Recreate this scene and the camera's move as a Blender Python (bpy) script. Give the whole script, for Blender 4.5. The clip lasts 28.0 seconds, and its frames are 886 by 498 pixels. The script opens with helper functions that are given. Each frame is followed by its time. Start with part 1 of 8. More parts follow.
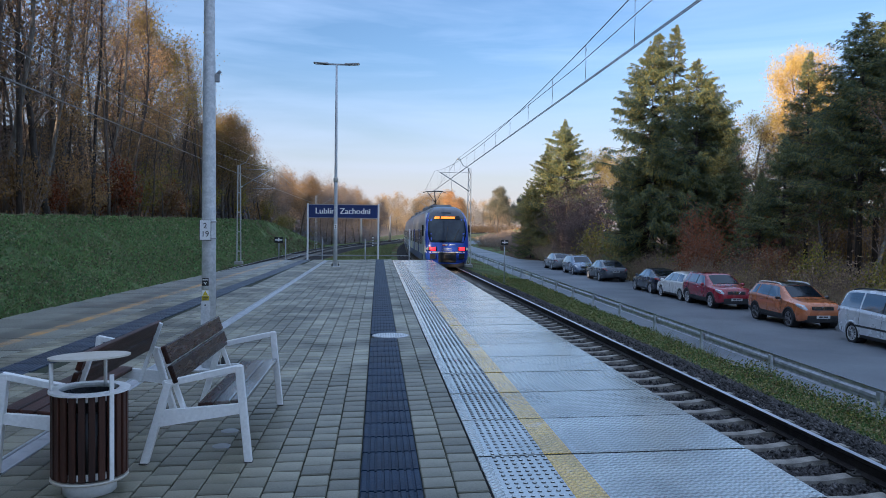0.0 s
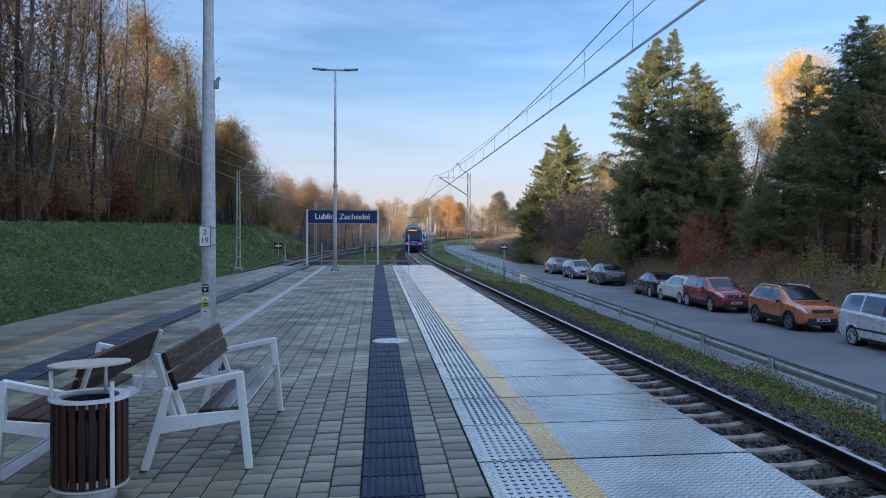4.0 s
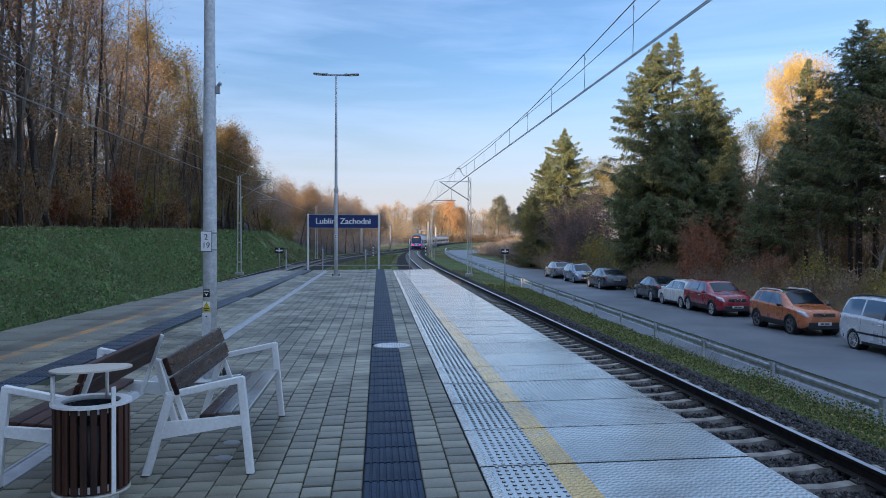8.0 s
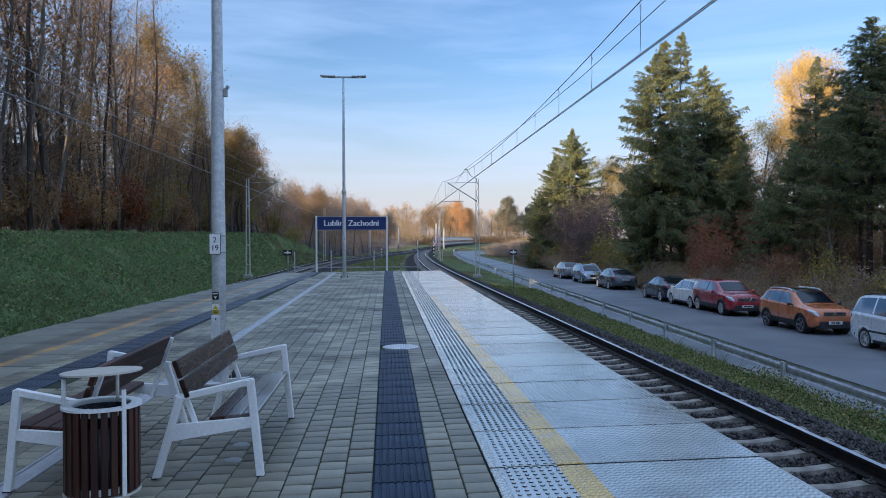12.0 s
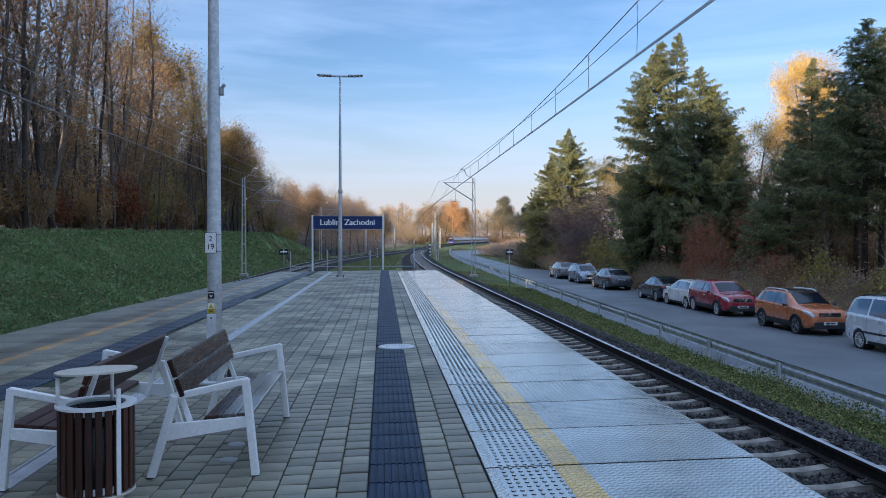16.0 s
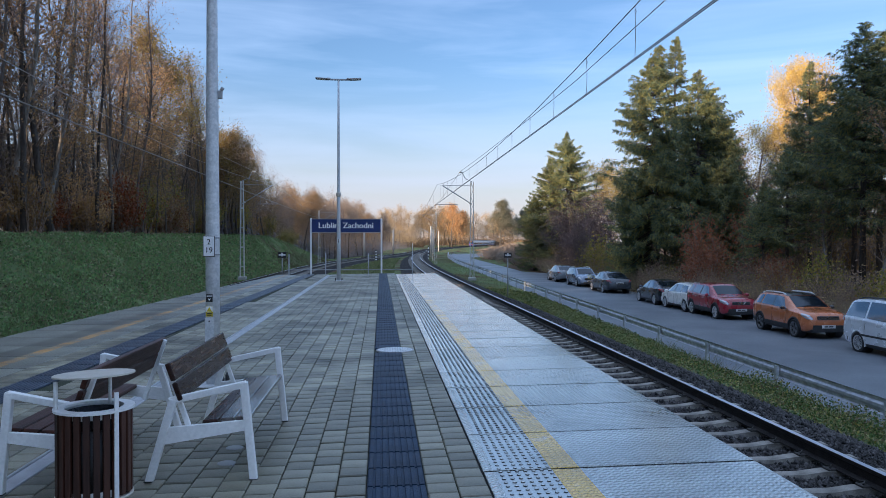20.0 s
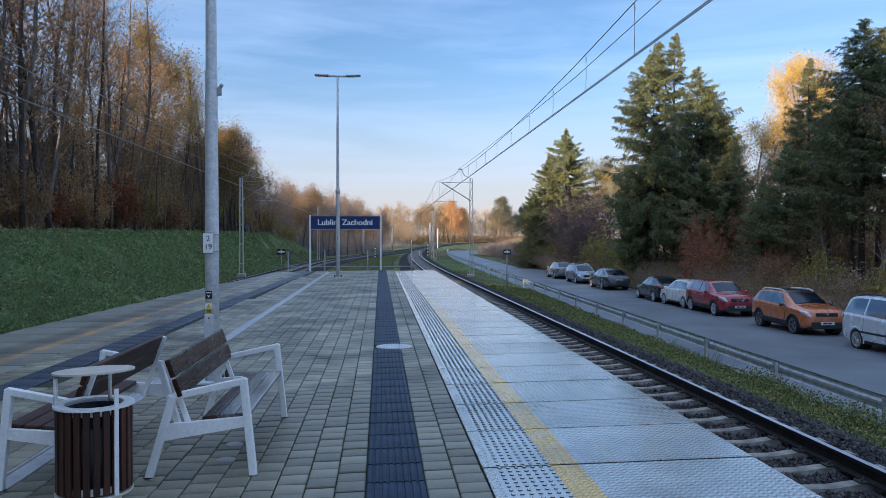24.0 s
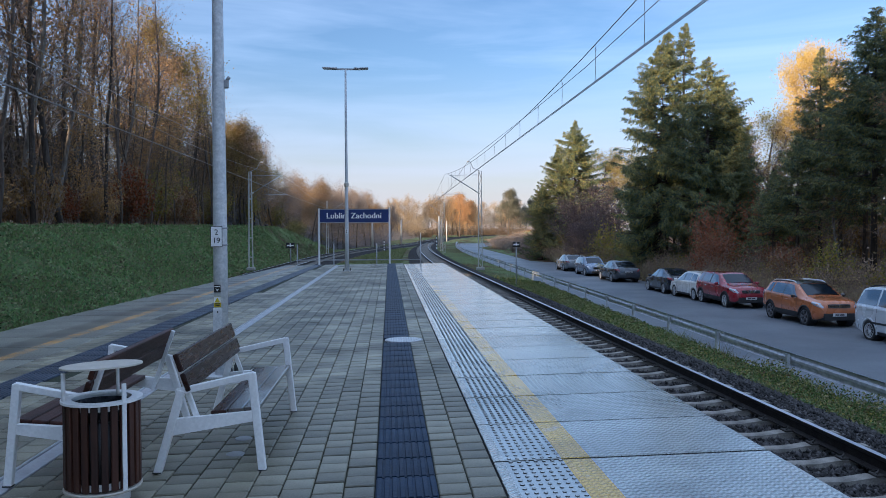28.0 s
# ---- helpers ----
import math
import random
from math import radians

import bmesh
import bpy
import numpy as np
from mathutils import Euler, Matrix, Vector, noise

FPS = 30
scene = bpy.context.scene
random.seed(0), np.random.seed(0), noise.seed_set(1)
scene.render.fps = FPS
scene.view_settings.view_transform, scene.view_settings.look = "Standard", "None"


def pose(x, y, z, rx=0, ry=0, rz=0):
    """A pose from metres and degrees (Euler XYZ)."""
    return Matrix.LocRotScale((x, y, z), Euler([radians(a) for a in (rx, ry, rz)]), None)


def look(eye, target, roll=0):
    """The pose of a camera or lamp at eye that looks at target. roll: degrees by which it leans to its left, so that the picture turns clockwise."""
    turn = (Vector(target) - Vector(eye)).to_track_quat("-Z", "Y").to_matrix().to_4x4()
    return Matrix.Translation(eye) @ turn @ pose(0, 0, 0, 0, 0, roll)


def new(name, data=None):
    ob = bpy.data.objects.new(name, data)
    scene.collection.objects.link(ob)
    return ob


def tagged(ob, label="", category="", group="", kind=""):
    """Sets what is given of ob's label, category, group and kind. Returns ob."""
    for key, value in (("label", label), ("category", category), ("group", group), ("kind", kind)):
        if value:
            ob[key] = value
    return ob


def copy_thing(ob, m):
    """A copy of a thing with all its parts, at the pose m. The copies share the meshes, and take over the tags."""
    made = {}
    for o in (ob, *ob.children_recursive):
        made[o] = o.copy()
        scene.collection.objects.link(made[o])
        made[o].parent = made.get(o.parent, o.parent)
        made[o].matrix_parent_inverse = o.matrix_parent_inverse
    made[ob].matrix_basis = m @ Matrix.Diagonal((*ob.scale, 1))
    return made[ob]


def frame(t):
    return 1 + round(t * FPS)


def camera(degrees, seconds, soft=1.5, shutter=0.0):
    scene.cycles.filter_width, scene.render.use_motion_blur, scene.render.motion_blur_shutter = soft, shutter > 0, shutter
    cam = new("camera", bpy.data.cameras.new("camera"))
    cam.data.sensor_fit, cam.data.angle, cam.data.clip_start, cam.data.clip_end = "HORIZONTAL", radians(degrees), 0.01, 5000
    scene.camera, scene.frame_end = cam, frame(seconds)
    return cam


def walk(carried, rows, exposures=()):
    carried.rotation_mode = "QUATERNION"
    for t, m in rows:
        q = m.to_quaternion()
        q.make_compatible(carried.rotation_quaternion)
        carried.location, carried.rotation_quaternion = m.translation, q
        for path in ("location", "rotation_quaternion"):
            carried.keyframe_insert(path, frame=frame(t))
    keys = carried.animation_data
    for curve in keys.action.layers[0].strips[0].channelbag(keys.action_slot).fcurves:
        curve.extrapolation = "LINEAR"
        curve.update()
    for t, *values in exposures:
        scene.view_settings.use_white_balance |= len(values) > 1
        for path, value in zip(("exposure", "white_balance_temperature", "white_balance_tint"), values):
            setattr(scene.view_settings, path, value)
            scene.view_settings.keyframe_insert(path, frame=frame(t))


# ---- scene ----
cam = camera(59.4, 28.0, soft=0.45)
PATH = [
    (0, (0.005, -0.006, 1.545), (0.172, 1.986, 1.492), 0.6),
    (0.5, (0.005, -0.01, 1.549), (0.174, 1.982, 1.498), 0.5),
    (1, (0.002, -0.01, 1.549), (0.174, 1.982, 1.5), 0.4),
    (1.5, (0.0, -0.013, 1.548), (0.172, 1.979, 1.499), 0.2),
    (2, (-0.001, -0.009, 1.547), (0.172, 1.983, 1.501), 0.2),
    (2.5, (0.005, -0.013, 1.55), (0.175, 1.979, 1.506), 0.3),
    (3, (0.003, -0.012, 1.548), (0.173, 1.981, 1.505), 0.3),
    (3.5, (0.002, -0.003, 1.546), (0.171, 1.989, 1.504), 0.3),
    (5.5, (0.002, -0.006, 1.549), (0.168, 1.987, 1.513), 0.3),
    (6, (0.001, -0.004, 1.551), (0.167, 1.989, 1.515), 0.4),
    (6.5, (0.003, -0.012, 1.549), (0.168, 1.981, 1.514), 0.4),
    (7, (0.003, -0.011, 1.549), (0.169, 1.982, 1.516), 0.3),
    (7.5, (0.002, -0.015, 1.548), (0.168, 1.977, 1.517), 0.3),
    (8, (0.0, -0.009, 1.548), (0.166, 1.984, 1.519), 0.2),
    (8.5, (0.001, -0.001, 1.545), (0.164, 1.992, 1.515), 0.0),
    (9, (0.005, -0.005, 1.548), (0.163, 1.988, 1.513), -0.1),
    (9.5, (-0.002, 0.007, 1.547), (0.152, 2.001, 1.514), -0.1),
    (10, (0.002, -0.003, 1.548), (0.155, 1.991, 1.518), -0.1),
    (10.5, (0.002, -0.007, 1.549), (0.154, 1.987, 1.52), -0.1),
    (11, (0.001, -0.021, 1.551), (0.154, 1.973, 1.524), -0.2),
    (11.5, (0.003, -0.021, 1.55), (0.151, 1.974, 1.525), -0.3),
    (12, (0.001, -0.008, 1.548), (0.146, 1.987, 1.522), -0.2),
    (12.5, (-0.003, -0.02, 1.551), (0.142, 1.975, 1.527), -0.1),
    (14.5, (0.0, -0.013, 1.549), (0.155, 1.981, 1.521), -0.2),
    (15, (0.0, -0.013, 1.55), (0.155, 1.981, 1.52), -0.2),
    (15.5, (-0.002, 0.0, 1.547), (0.153, 1.994, 1.517), -0.1),
    (16, (0.0, 0.001, 1.548), (0.155, 1.995, 1.521), -0.0),
    (16.5, (0.001, 0.003, 1.551), (0.156, 1.996, 1.525), -0.0),
    (17, (0.001, 0.004, 1.548), (0.158, 1.998, 1.525), -0.0),
    (17.5, (-0.001, -0.005, 1.547), (0.157, 1.989, 1.524), -0.1),
    (18, (-0.005, -0.007, 1.553), (0.154, 1.986, 1.529), 0.0),
    (18.5, (-0.004, -0.013, 1.554), (0.155, 1.981, 1.533), 0.0),
    (19, (-0.002, -0.016, 1.555), (0.157, 1.977, 1.536), 0.0),
    (19.5, (0.0, -0.002, 1.551), (0.159, 1.992, 1.532), 0.0),
    (20, (0.0, 0.0, 1.55), (0.159, 1.994, 1.531), 0.0),
    (20.5, (0.0, 0.001, 1.55), (0.159, 1.995, 1.529), -0.0),
    (21, (0.0, -0.002, 1.551), (0.16, 1.991, 1.528), 0.0),
    (21.5, (0.0, -0.002, 1.55), (0.16, 1.991, 1.527), -0.0),
    (23.5, (-0.005, -0.002, 1.552), (0.156, 1.991, 1.524), 0.0),
    (24, (-0.001, -0.006, 1.549), (0.16, 1.987, 1.522), 0.0),
    (24.5, (-0.002, -0.009, 1.552), (0.16, 1.984, 1.522), 0.0),
    (25, (-0.002, -0.006, 1.548), (0.16, 1.987, 1.514), -0.0),
    (25.5, (-0.002, -0.004, 1.55), (0.16, 1.989, 1.511), 0.0),
    (26, (-0.001, 0.006, 1.551), (0.161, 1.999, 1.507), 0.0),
    (26.5, (0.0, 0.011, 1.55), (0.162, 2.004, 1.506), 0.0),
    (27, (0.007, 0.028, 1.545), (0.167, 2.021, 1.5), -0.0),
    (27.5, (0.008, 0.038, 1.546), (0.16, 2.031, 1.502), -0.2),
    (28, (0.001, 0.057, 1.542), (0.139, 2.052, 1.497), -0.3),
]

walk(cam, [(t, look(eye, target, roll)) for t, eye, target, roll in PATH], [(0.0, 1.0, 5700, 16), (28.0, 1.0, 5700, 16)])

# ---- light ----
SUN_DIR = Vector((-0.80, -0.60, math.tan(radians(11.5)))).normalized()
world = bpy.data.worlds.new("sky_world")
scene.world = world
world.use_nodes = True


def build_sky(strength):
    nt = world.node_tree
    nt.nodes.clear()
    out = nt.nodes.new("ShaderNodeOutputWorld")
    bg = nt.nodes.new("ShaderNodeBackground")
    sky = nt.nodes.new("ShaderNodeTexSky")
    sky.sky_type = "NISHITA"
    sky.sun_disc = False
    sky.sun_elevation = radians(11.5)
    sky.sun_rotation = math.atan2(SUN_DIR.x, SUN_DIR.y)
    sky.air_density, sky.dust_density, sky.ozone_density = 1.0, 0.6, 3.5
    # thin drawn-out cirrus over the whole dome
    co = nt.nodes.new("ShaderNodeTexCoord")
    mp = nt.nodes.new("ShaderNodeMapping")
    mp.inputs["Rotation"].default_value = (0.05, 0.10, 0.3)
    mp.inputs["Scale"].default_value = (1.0, 1.4, 11.0)
    nz = nt.nodes.new("ShaderNodeTexNoise")
    nz.inputs["Scale"].default_value = 1.7
    nz.inputs["Detail"].default_value = 5.0
    nz.inputs["Roughness"].default_value = 0.55
    nz.inputs["Distortion"].default_value = 0.6
    rp = nt.nodes.new("ShaderNodeMapRange")
    rp.inputs["From Min"].default_value, rp.inputs["From Max"].default_value = 0.36, 0.72
    rp.inputs["To Min"].default_value, rp.inputs["To Max"].default_value = 0.0, 0.46
    mx = nt.nodes.new("ShaderNodeMix")
    mx.data_type = "RGBA"
    mx.blend_type = "MIX"
    mx.inputs["B"].default_value = SKY_CLOUD
    nt.links.new(co.outputs["Generated"], mp.inputs["Vector"])
    nt.links.new(mp.outputs["Vector"], nz.inputs["Vector"])
    nt.links.new(nz.outputs["Fac"], rp.inputs["Value"])
    # bright veil added overhead, out of view, to lift the light on the ground
    vz = nt.nodes.new("ShaderNodeSeparateXYZ")
    vr = nt.nodes.new("ShaderNodeMapRange")
    vr.inputs["From Min"].default_value, vr.inputs["From Max"].default_value = 0.38, 0.75
    vr.inputs["To Min"].default_value, vr.inputs["To Max"].default_value = 0.0, 0.85
    vm = nt.nodes.new("ShaderNodeMath")
    vm.operation = "MAXIMUM"
    nt.links.new(co.outputs["Generated"], vz.inputs[0])
    nt.links.new(vz.outputs["Z"], vr.inputs["Value"])
    nt.links.new(rp.outputs["Result"], vm.inputs[0])
    nt.links.new(vr.outputs["Result"], vm.inputs[1])
    nt.links.new(vm.outputs[0], mx.inputs["Factor"])
    nt.links.new(sky.outputs["Color"], mx.inputs["A"])
    # pale haze that thickens towards the horizon all round
    sp = nt.nodes.new("ShaderNodeSeparateXYZ")
    hz = nt.nodes.new("ShaderNodeMapRange")
    hz.interpolation_type = "SMOOTHSTEP"
    hz.inputs["From Min"].default_value, hz.inputs["From Max"].default_value = -0.05, 0.23
    hz.inputs["To Min"].default_value, hz.inputs["To Max"].default_value = 0.85, 0.0
    mh = nt.nodes.new("ShaderNodeMix")
    mh.data_type = "RGBA"
    mh.inputs["B"].default_value = SKY_HAZE
    nt.links.new(co.outputs["Generated"], sp.inputs[0])
    nt.links.new(sp.outputs["Z"], hz.inputs["Value"])
    nt.links.new(hz.outputs["Result"], mh.inputs["Factor"])
    nt.links.new(mx.outputs["Result"], mh.inputs["A"])
    tn = nt.nodes.new("ShaderNodeMix")
    tn.data_type, tn.blend_type = "RGBA", "MULTIPLY"
    tn.inputs["Factor"].default_value = 1.0
    tn.inputs["B"].default_value = SKY_TINT
    nt.links.new(mh.outputs["Result"], tn.inputs["A"])
    nt.links.new(tn.outputs["Result"], bg.inputs["Color"])
    bg.inputs["Strength"].default_value = strength
    nt.links.new(bg.outputs["Background"], out.inputs["Surface"])


SKY_CLOUD = (3.55, 5.0, 6.95, 1.0)
SKY_TINT = (0.94, 0.845, 0.77, 1.0)
SKY_HAZE = (3.40, 3.25, 3.25, 1.0)
build_sky(0.12)
sun = new("sun", bpy.data.lights.new("sun", "SUN"))
sun.data.energy, sun.data.angle, sun.data.color = 5.0, radians(0.6), (1.0, 0.74, 0.44)
sun.matrix_world = look(SUN_DIR * 200, (0, 0, 0))


# ---- materials ----
def mat(name, col, col2=None, rough=0.6, metal=0.0, scale=6.0, fine=60.0, bump=0.15, vary=0.0, island=False, spec=0.5, mixlo=0.35, mixhi=0.65, emit=None, dist=0.02, stretch=None, coat=0.0, grain=0.18, coat_rough=0.05):
    """A two-scale procedural surface: col and col2 mixed by a broad noise, grain and relief by a fine one."""
    m = bpy.data.materials.new(name)
    m.use_nodes = True
    nt = m.node_tree
    b = nt.nodes["Principled BSDF"]
    b.inputs["Metallic"].default_value = metal
    b.inputs["Specular IOR Level"].default_value = spec
    b.inputs["Coat Weight"].default_value = coat
    b.inputs["Coat Roughness"].default_value = coat_rough
    col2 = col2 or tuple(c * 0.7 for c in col)
    co = nt.nodes.new("ShaderNodeTexCoord")
    src = co.outputs["Object"]
    if stretch:
        mp = nt.nodes.new("ShaderNodeMapping")
        mp.inputs["Scale"].default_value = stretch
        nt.links.new(src, mp.inputs["Vector"])
        src = mp.outputs["Vector"]
    n1 = nt.nodes.new("ShaderNodeTexNoise")
    n1.inputs["Scale"].default_value, n1.inputs["Detail"].default_value = scale, 6.0
    n2 = nt.nodes.new("ShaderNodeTexNoise")
    n2.inputs["Scale"].default_value, n2.inputs["Detail"].default_value = fine, 4.0
    nt.links.new(src, n1.inputs["Vector"])
    nt.links.new(src, n2.inputs["Vector"])
    r = nt.nodes.new("ShaderNodeMapRange")
    r.inputs["From Min"].default_value, r.inputs["From Max"].default_value = mixlo, mixhi
    nt.links.new(n1.outputs["Fac"], r.inputs["Value"])
    mx = nt.nodes.new("ShaderNodeMix")
    mx.data_type = "RGBA"
    mx.inputs["A"].default_value, mx.inputs["B"].default_value = (*col, 1), (*col2, 1)
    nt.links.new(r.outputs["Result"], mx.inputs["Factor"])
    hs = nt.nodes.new("ShaderNodeHueSaturation")
    g = nt.nodes.new("ShaderNodeMapRange")
    g.inputs["To Min"].default_value, g.inputs["To Max"].default_value = 1 - grain, 1 + grain
    nt.links.new(n2.outputs["Fac"], g.inputs["Value"])
    val = g.outputs["Result"]
    if vary:
        inf = nt.nodes.new("ShaderNodeNewGeometry" if island else "ShaderNodeObjectInfo")
        v = nt.nodes.new("ShaderNodeMapRange")
        v.inputs["To Min"].default_value, v.inputs["To Max"].default_value = 1 - vary, 1 + vary
        nt.links.new(inf.outputs["Random Per Island" if island else "Random"], v.inputs["Value"])
        mu = nt.nodes.new("ShaderNodeMath")
        mu.operation = "MULTIPLY"
        nt.links.new(val, mu.inputs[0])
        nt.links.new(v.outputs["Result"], mu.inputs[1])
        val = mu.outputs[0]
    nt.links.new(val, hs.inputs["Value"])
    nt.links.new(mx.outputs["Result"], hs.inputs["Color"])
    nt.links.new(hs.outputs["Color"], b.inputs["Base Color"])
    rr = nt.nodes.new("ShaderNodeMapRange")
    rr.inputs["To Min"].default_value, rr.inputs["To Max"].default_value = max(rough - 0.1, 0.02), min(rough + 0.1, 1)
    nt.links.new(n1.outputs["Fac"], rr.inputs["Value"])
    nt.links.new(rr.outputs["Result"], b.inputs["Roughness"])
    if bump:
        bp = nt.nodes.new("ShaderNodeBump")
        bp.inputs["Strength"].default_value, bp.inputs["Distance"].default_value = bump, dist
        nt.links.new(n2.outputs["Fac"], bp.inputs["Height"])
        nt.links.new(bp.outputs["Normal"], b.inputs["Normal"])
    if emit:
        b.inputs["Emission Color"].default_value = (*emit[0], 1)
        b.inputs["Emission Strength"].default_value = emit[1]
    return m


def leaf_mat(name, cols, vary=0.3, trans=0.25):
    """Foliage: a colour for each leaf out of a short ramp, some light passing through."""
    m = bpy.data.materials.new(name)
    m.use_nodes = True
    nt = m.node_tree
    b = nt.nodes["Principled BSDF"]
    geo = nt.nodes.new("ShaderNodeNewGeometry")
    cr = nt.nodes.new("ShaderNodeValToRGB")
    cr.color_ramp.interpolation = "LINEAR"
    while len(cr.color_ramp.elements) < len(cols):
        cr.color_ramp.elements.new(0.5)
    for k, c in enumerate(cols):
        cr.color_ramp.elements[k].position = k / max(len(cols) - 1, 1)
        cr.color_ramp.elements[k].color = (*c, 1)
    nt.links.new(geo.outputs["Random Per Island"], cr.inputs["Fac"])
    inf = nt.nodes.new("ShaderNodeObjectInfo")
    v = nt.nodes.new("ShaderNodeMapRange")
    v.inputs["To Min"].default_value, v.inputs["To Max"].default_value = 1 - vary, 1 + vary
    nt.links.new(inf.outputs["Random"], v.inputs["Value"])
    hs = nt.nodes.new("ShaderNodeHueSaturation")
    nt.links.new(cr.outputs["Color"], hs.inputs["Color"])
    nt.links.new(v.outputs["Result"], hs.inputs["Value"])
    nt.links.new(hs.outputs["Color"], b.inputs["Base Color"])
    b.inputs["Roughness"].default_value = 0.65
    b.inputs["Specular IOR Level"].default_value = 0.25
    tr = nt.nodes.new("ShaderNodeBsdfTranslucent")
    nt.links.new(hs.outputs["Color"], tr.inputs["Color"])
    ms = nt.nodes.new("ShaderNodeMixShader")
    ms.inputs["Fac"].default_value = trans
    nt.links.new(b.outputs["BSDF"], ms.inputs[1])
    nt.links.new(tr.outputs["BSDF"], ms.inputs[2])
    nt.links.new(ms.outputs["Shader"], nt.nodes["Material Output"].inputs["Surface"])
    return m


def slab_mat(name, x0, x1, worn, slope, col, col2, rough, relief, line=(0.95, 0.57, 0.07, 1), fade=0.0, wet=0.0):
    """Pressed concrete edge slab: small diamond relief, dirt, and a worn yellow line between x0 and x1 (slanting by slope)."""
    m = mat(name, col, col2, rough=rough, scale=0.9, fine=55, bump=0.0, vary=0.12, spec=0.8, grain=0.35, coat=wet, coat_rough=0.16)
    nt = m.node_tree
    b = nt.nodes["Principled BSDF"]
    pos = nt.nodes.new("ShaderNodeNewGeometry")
    sep = nt.nodes.new("ShaderNodeSeparateXYZ")
    nt.links.new(pos.outputs["Position"], sep.inputs[0])

    def math_node(op, a, c):
        n = nt.nodes.new("ShaderNodeMath")
        n.operation = op
        for k, v in enumerate((a, c)):
            if isinstance(v, (int, float)):
                n.inputs[k].default_value = v
            else:
                nt.links.new(v, n.inputs[k])
        return n.outputs[0]

    xs = math_node("SUBTRACT", sep.outputs["X"], math_node("MULTIPLY", sep.outputs["Y"], slope))
    inside = math_node("MULTIPLY", math_node("GREATER_THAN", xs, x0), math_node("LESS_THAN", xs, x1))
    nz = nt.nodes.new("ShaderNodeTexNoise")
    nz.inputs["Scale"].default_value, nz.inputs["Detail"].default_value, nz.inputs["Roughness"].default_value = 2.2, 8.0, 0.7
    nt.links.new(pos.outputs["Position"], nz.inputs["Vector"])
    wr = nt.nodes.new("ShaderNodeMapRange")
    wr.inputs["From Min"].default_value, wr.inputs["From Max"].default_value = worn, worn + 0.22
    # the paint is worn off further along the platform
    fd = nt.nodes.new("ShaderNodeMapRange")
    fd.inputs["From Min"].default_value, fd.inputs["From Max"].default_value = 9.0, 24.0
    fd.inputs["To Min"].default_value, fd.inputs["To Max"].default_value = 0.0, fade
    nt.links.new(sep.outputs["Y"], fd.inputs["Value"])
    nt.links.new(math_node("SUBTRACT", nz.outputs["Fac"], fd.outputs["Result"]), wr.inputs["Value"])
    fac = math_node("MULTIPLY", inside, math_node("MULTIPLY", wr.outputs["Result"], 0.95))
    mx = nt.nodes.new("ShaderNodeMix")
    mx.data_type = "RGBA"
    old = b.inputs["Base Color"].links[0].from_socket
    nt.links.new(old, mx.inputs["A"])
    mx.inputs["B"].default_value = line
    nt.links.new(fac, mx.inputs["Factor"])
    # broad damp stains
    n3 = nt.nodes.new("ShaderNodeTexNoise")
    n3.inputs["Scale"].default_value, n3.inputs["Detail"].default_value = 0.8, 5.0
    nt.links.new(pos.outputs["Position"], n3.inputs["Vector"])
    st = nt.nodes.new("ShaderNodeMapRange")
    st.inputs["From Min"].default_value, st.inputs["From Max"].default_value = 0.45, 0.68
    st.inputs["To Min"].default_value, st.inputs["To Max"].default_value = 1.0, 0.58
    nt.links.new(n3.outputs["Fac"], st.inputs["Value"])
    hv = nt.nodes.new("ShaderNodeHueSaturation")
    nt.links.new(mx.outputs["Result"], hv.inputs["Color"])
    # the studded band is darker in colour than the ribbed face
    flat = math_node("MULTIPLY", math_node("GREATER_THAN", xs, x0 - 0.39), math_node("LESS_THAN", xs, x0))
    band_tone = math_node("SUBTRACT", 1.0, math_node("MULTIPLY", flat, 0.26))
    nt.links.new(math_node("MULTIPLY", st.outputs["Result"], band_tone), hv.inputs["Value"])
    nt.links.new(hv.outputs["Color"], b.inputs["Base Color"])
    # zigzag ribs pressed into the face
    zig = math_node("MULTIPLY", math_node("PINGPONG", sep.outputs["X"], 0.026), 0.9)
    rib = math_node("SINE", math_node("MULTIPLY", math_node("ADD", sep.outputs["Y"], zig), 2 * math.pi / 0.052), 0.0)
    hgt = math_node("MULTIPLY", rib, math_node("SUBTRACT", 1.0, flat))
    bp = nt.nodes.new("ShaderNodeBump")
    bp.inputs["Strength"].default_value, bp.inputs["Distance"].default_value = relief, 0.010
    nt.links.new(hgt, bp.inputs["Height"])
    nt.links.new(bp.outputs["Normal"], b.inputs["Normal"])
    return m


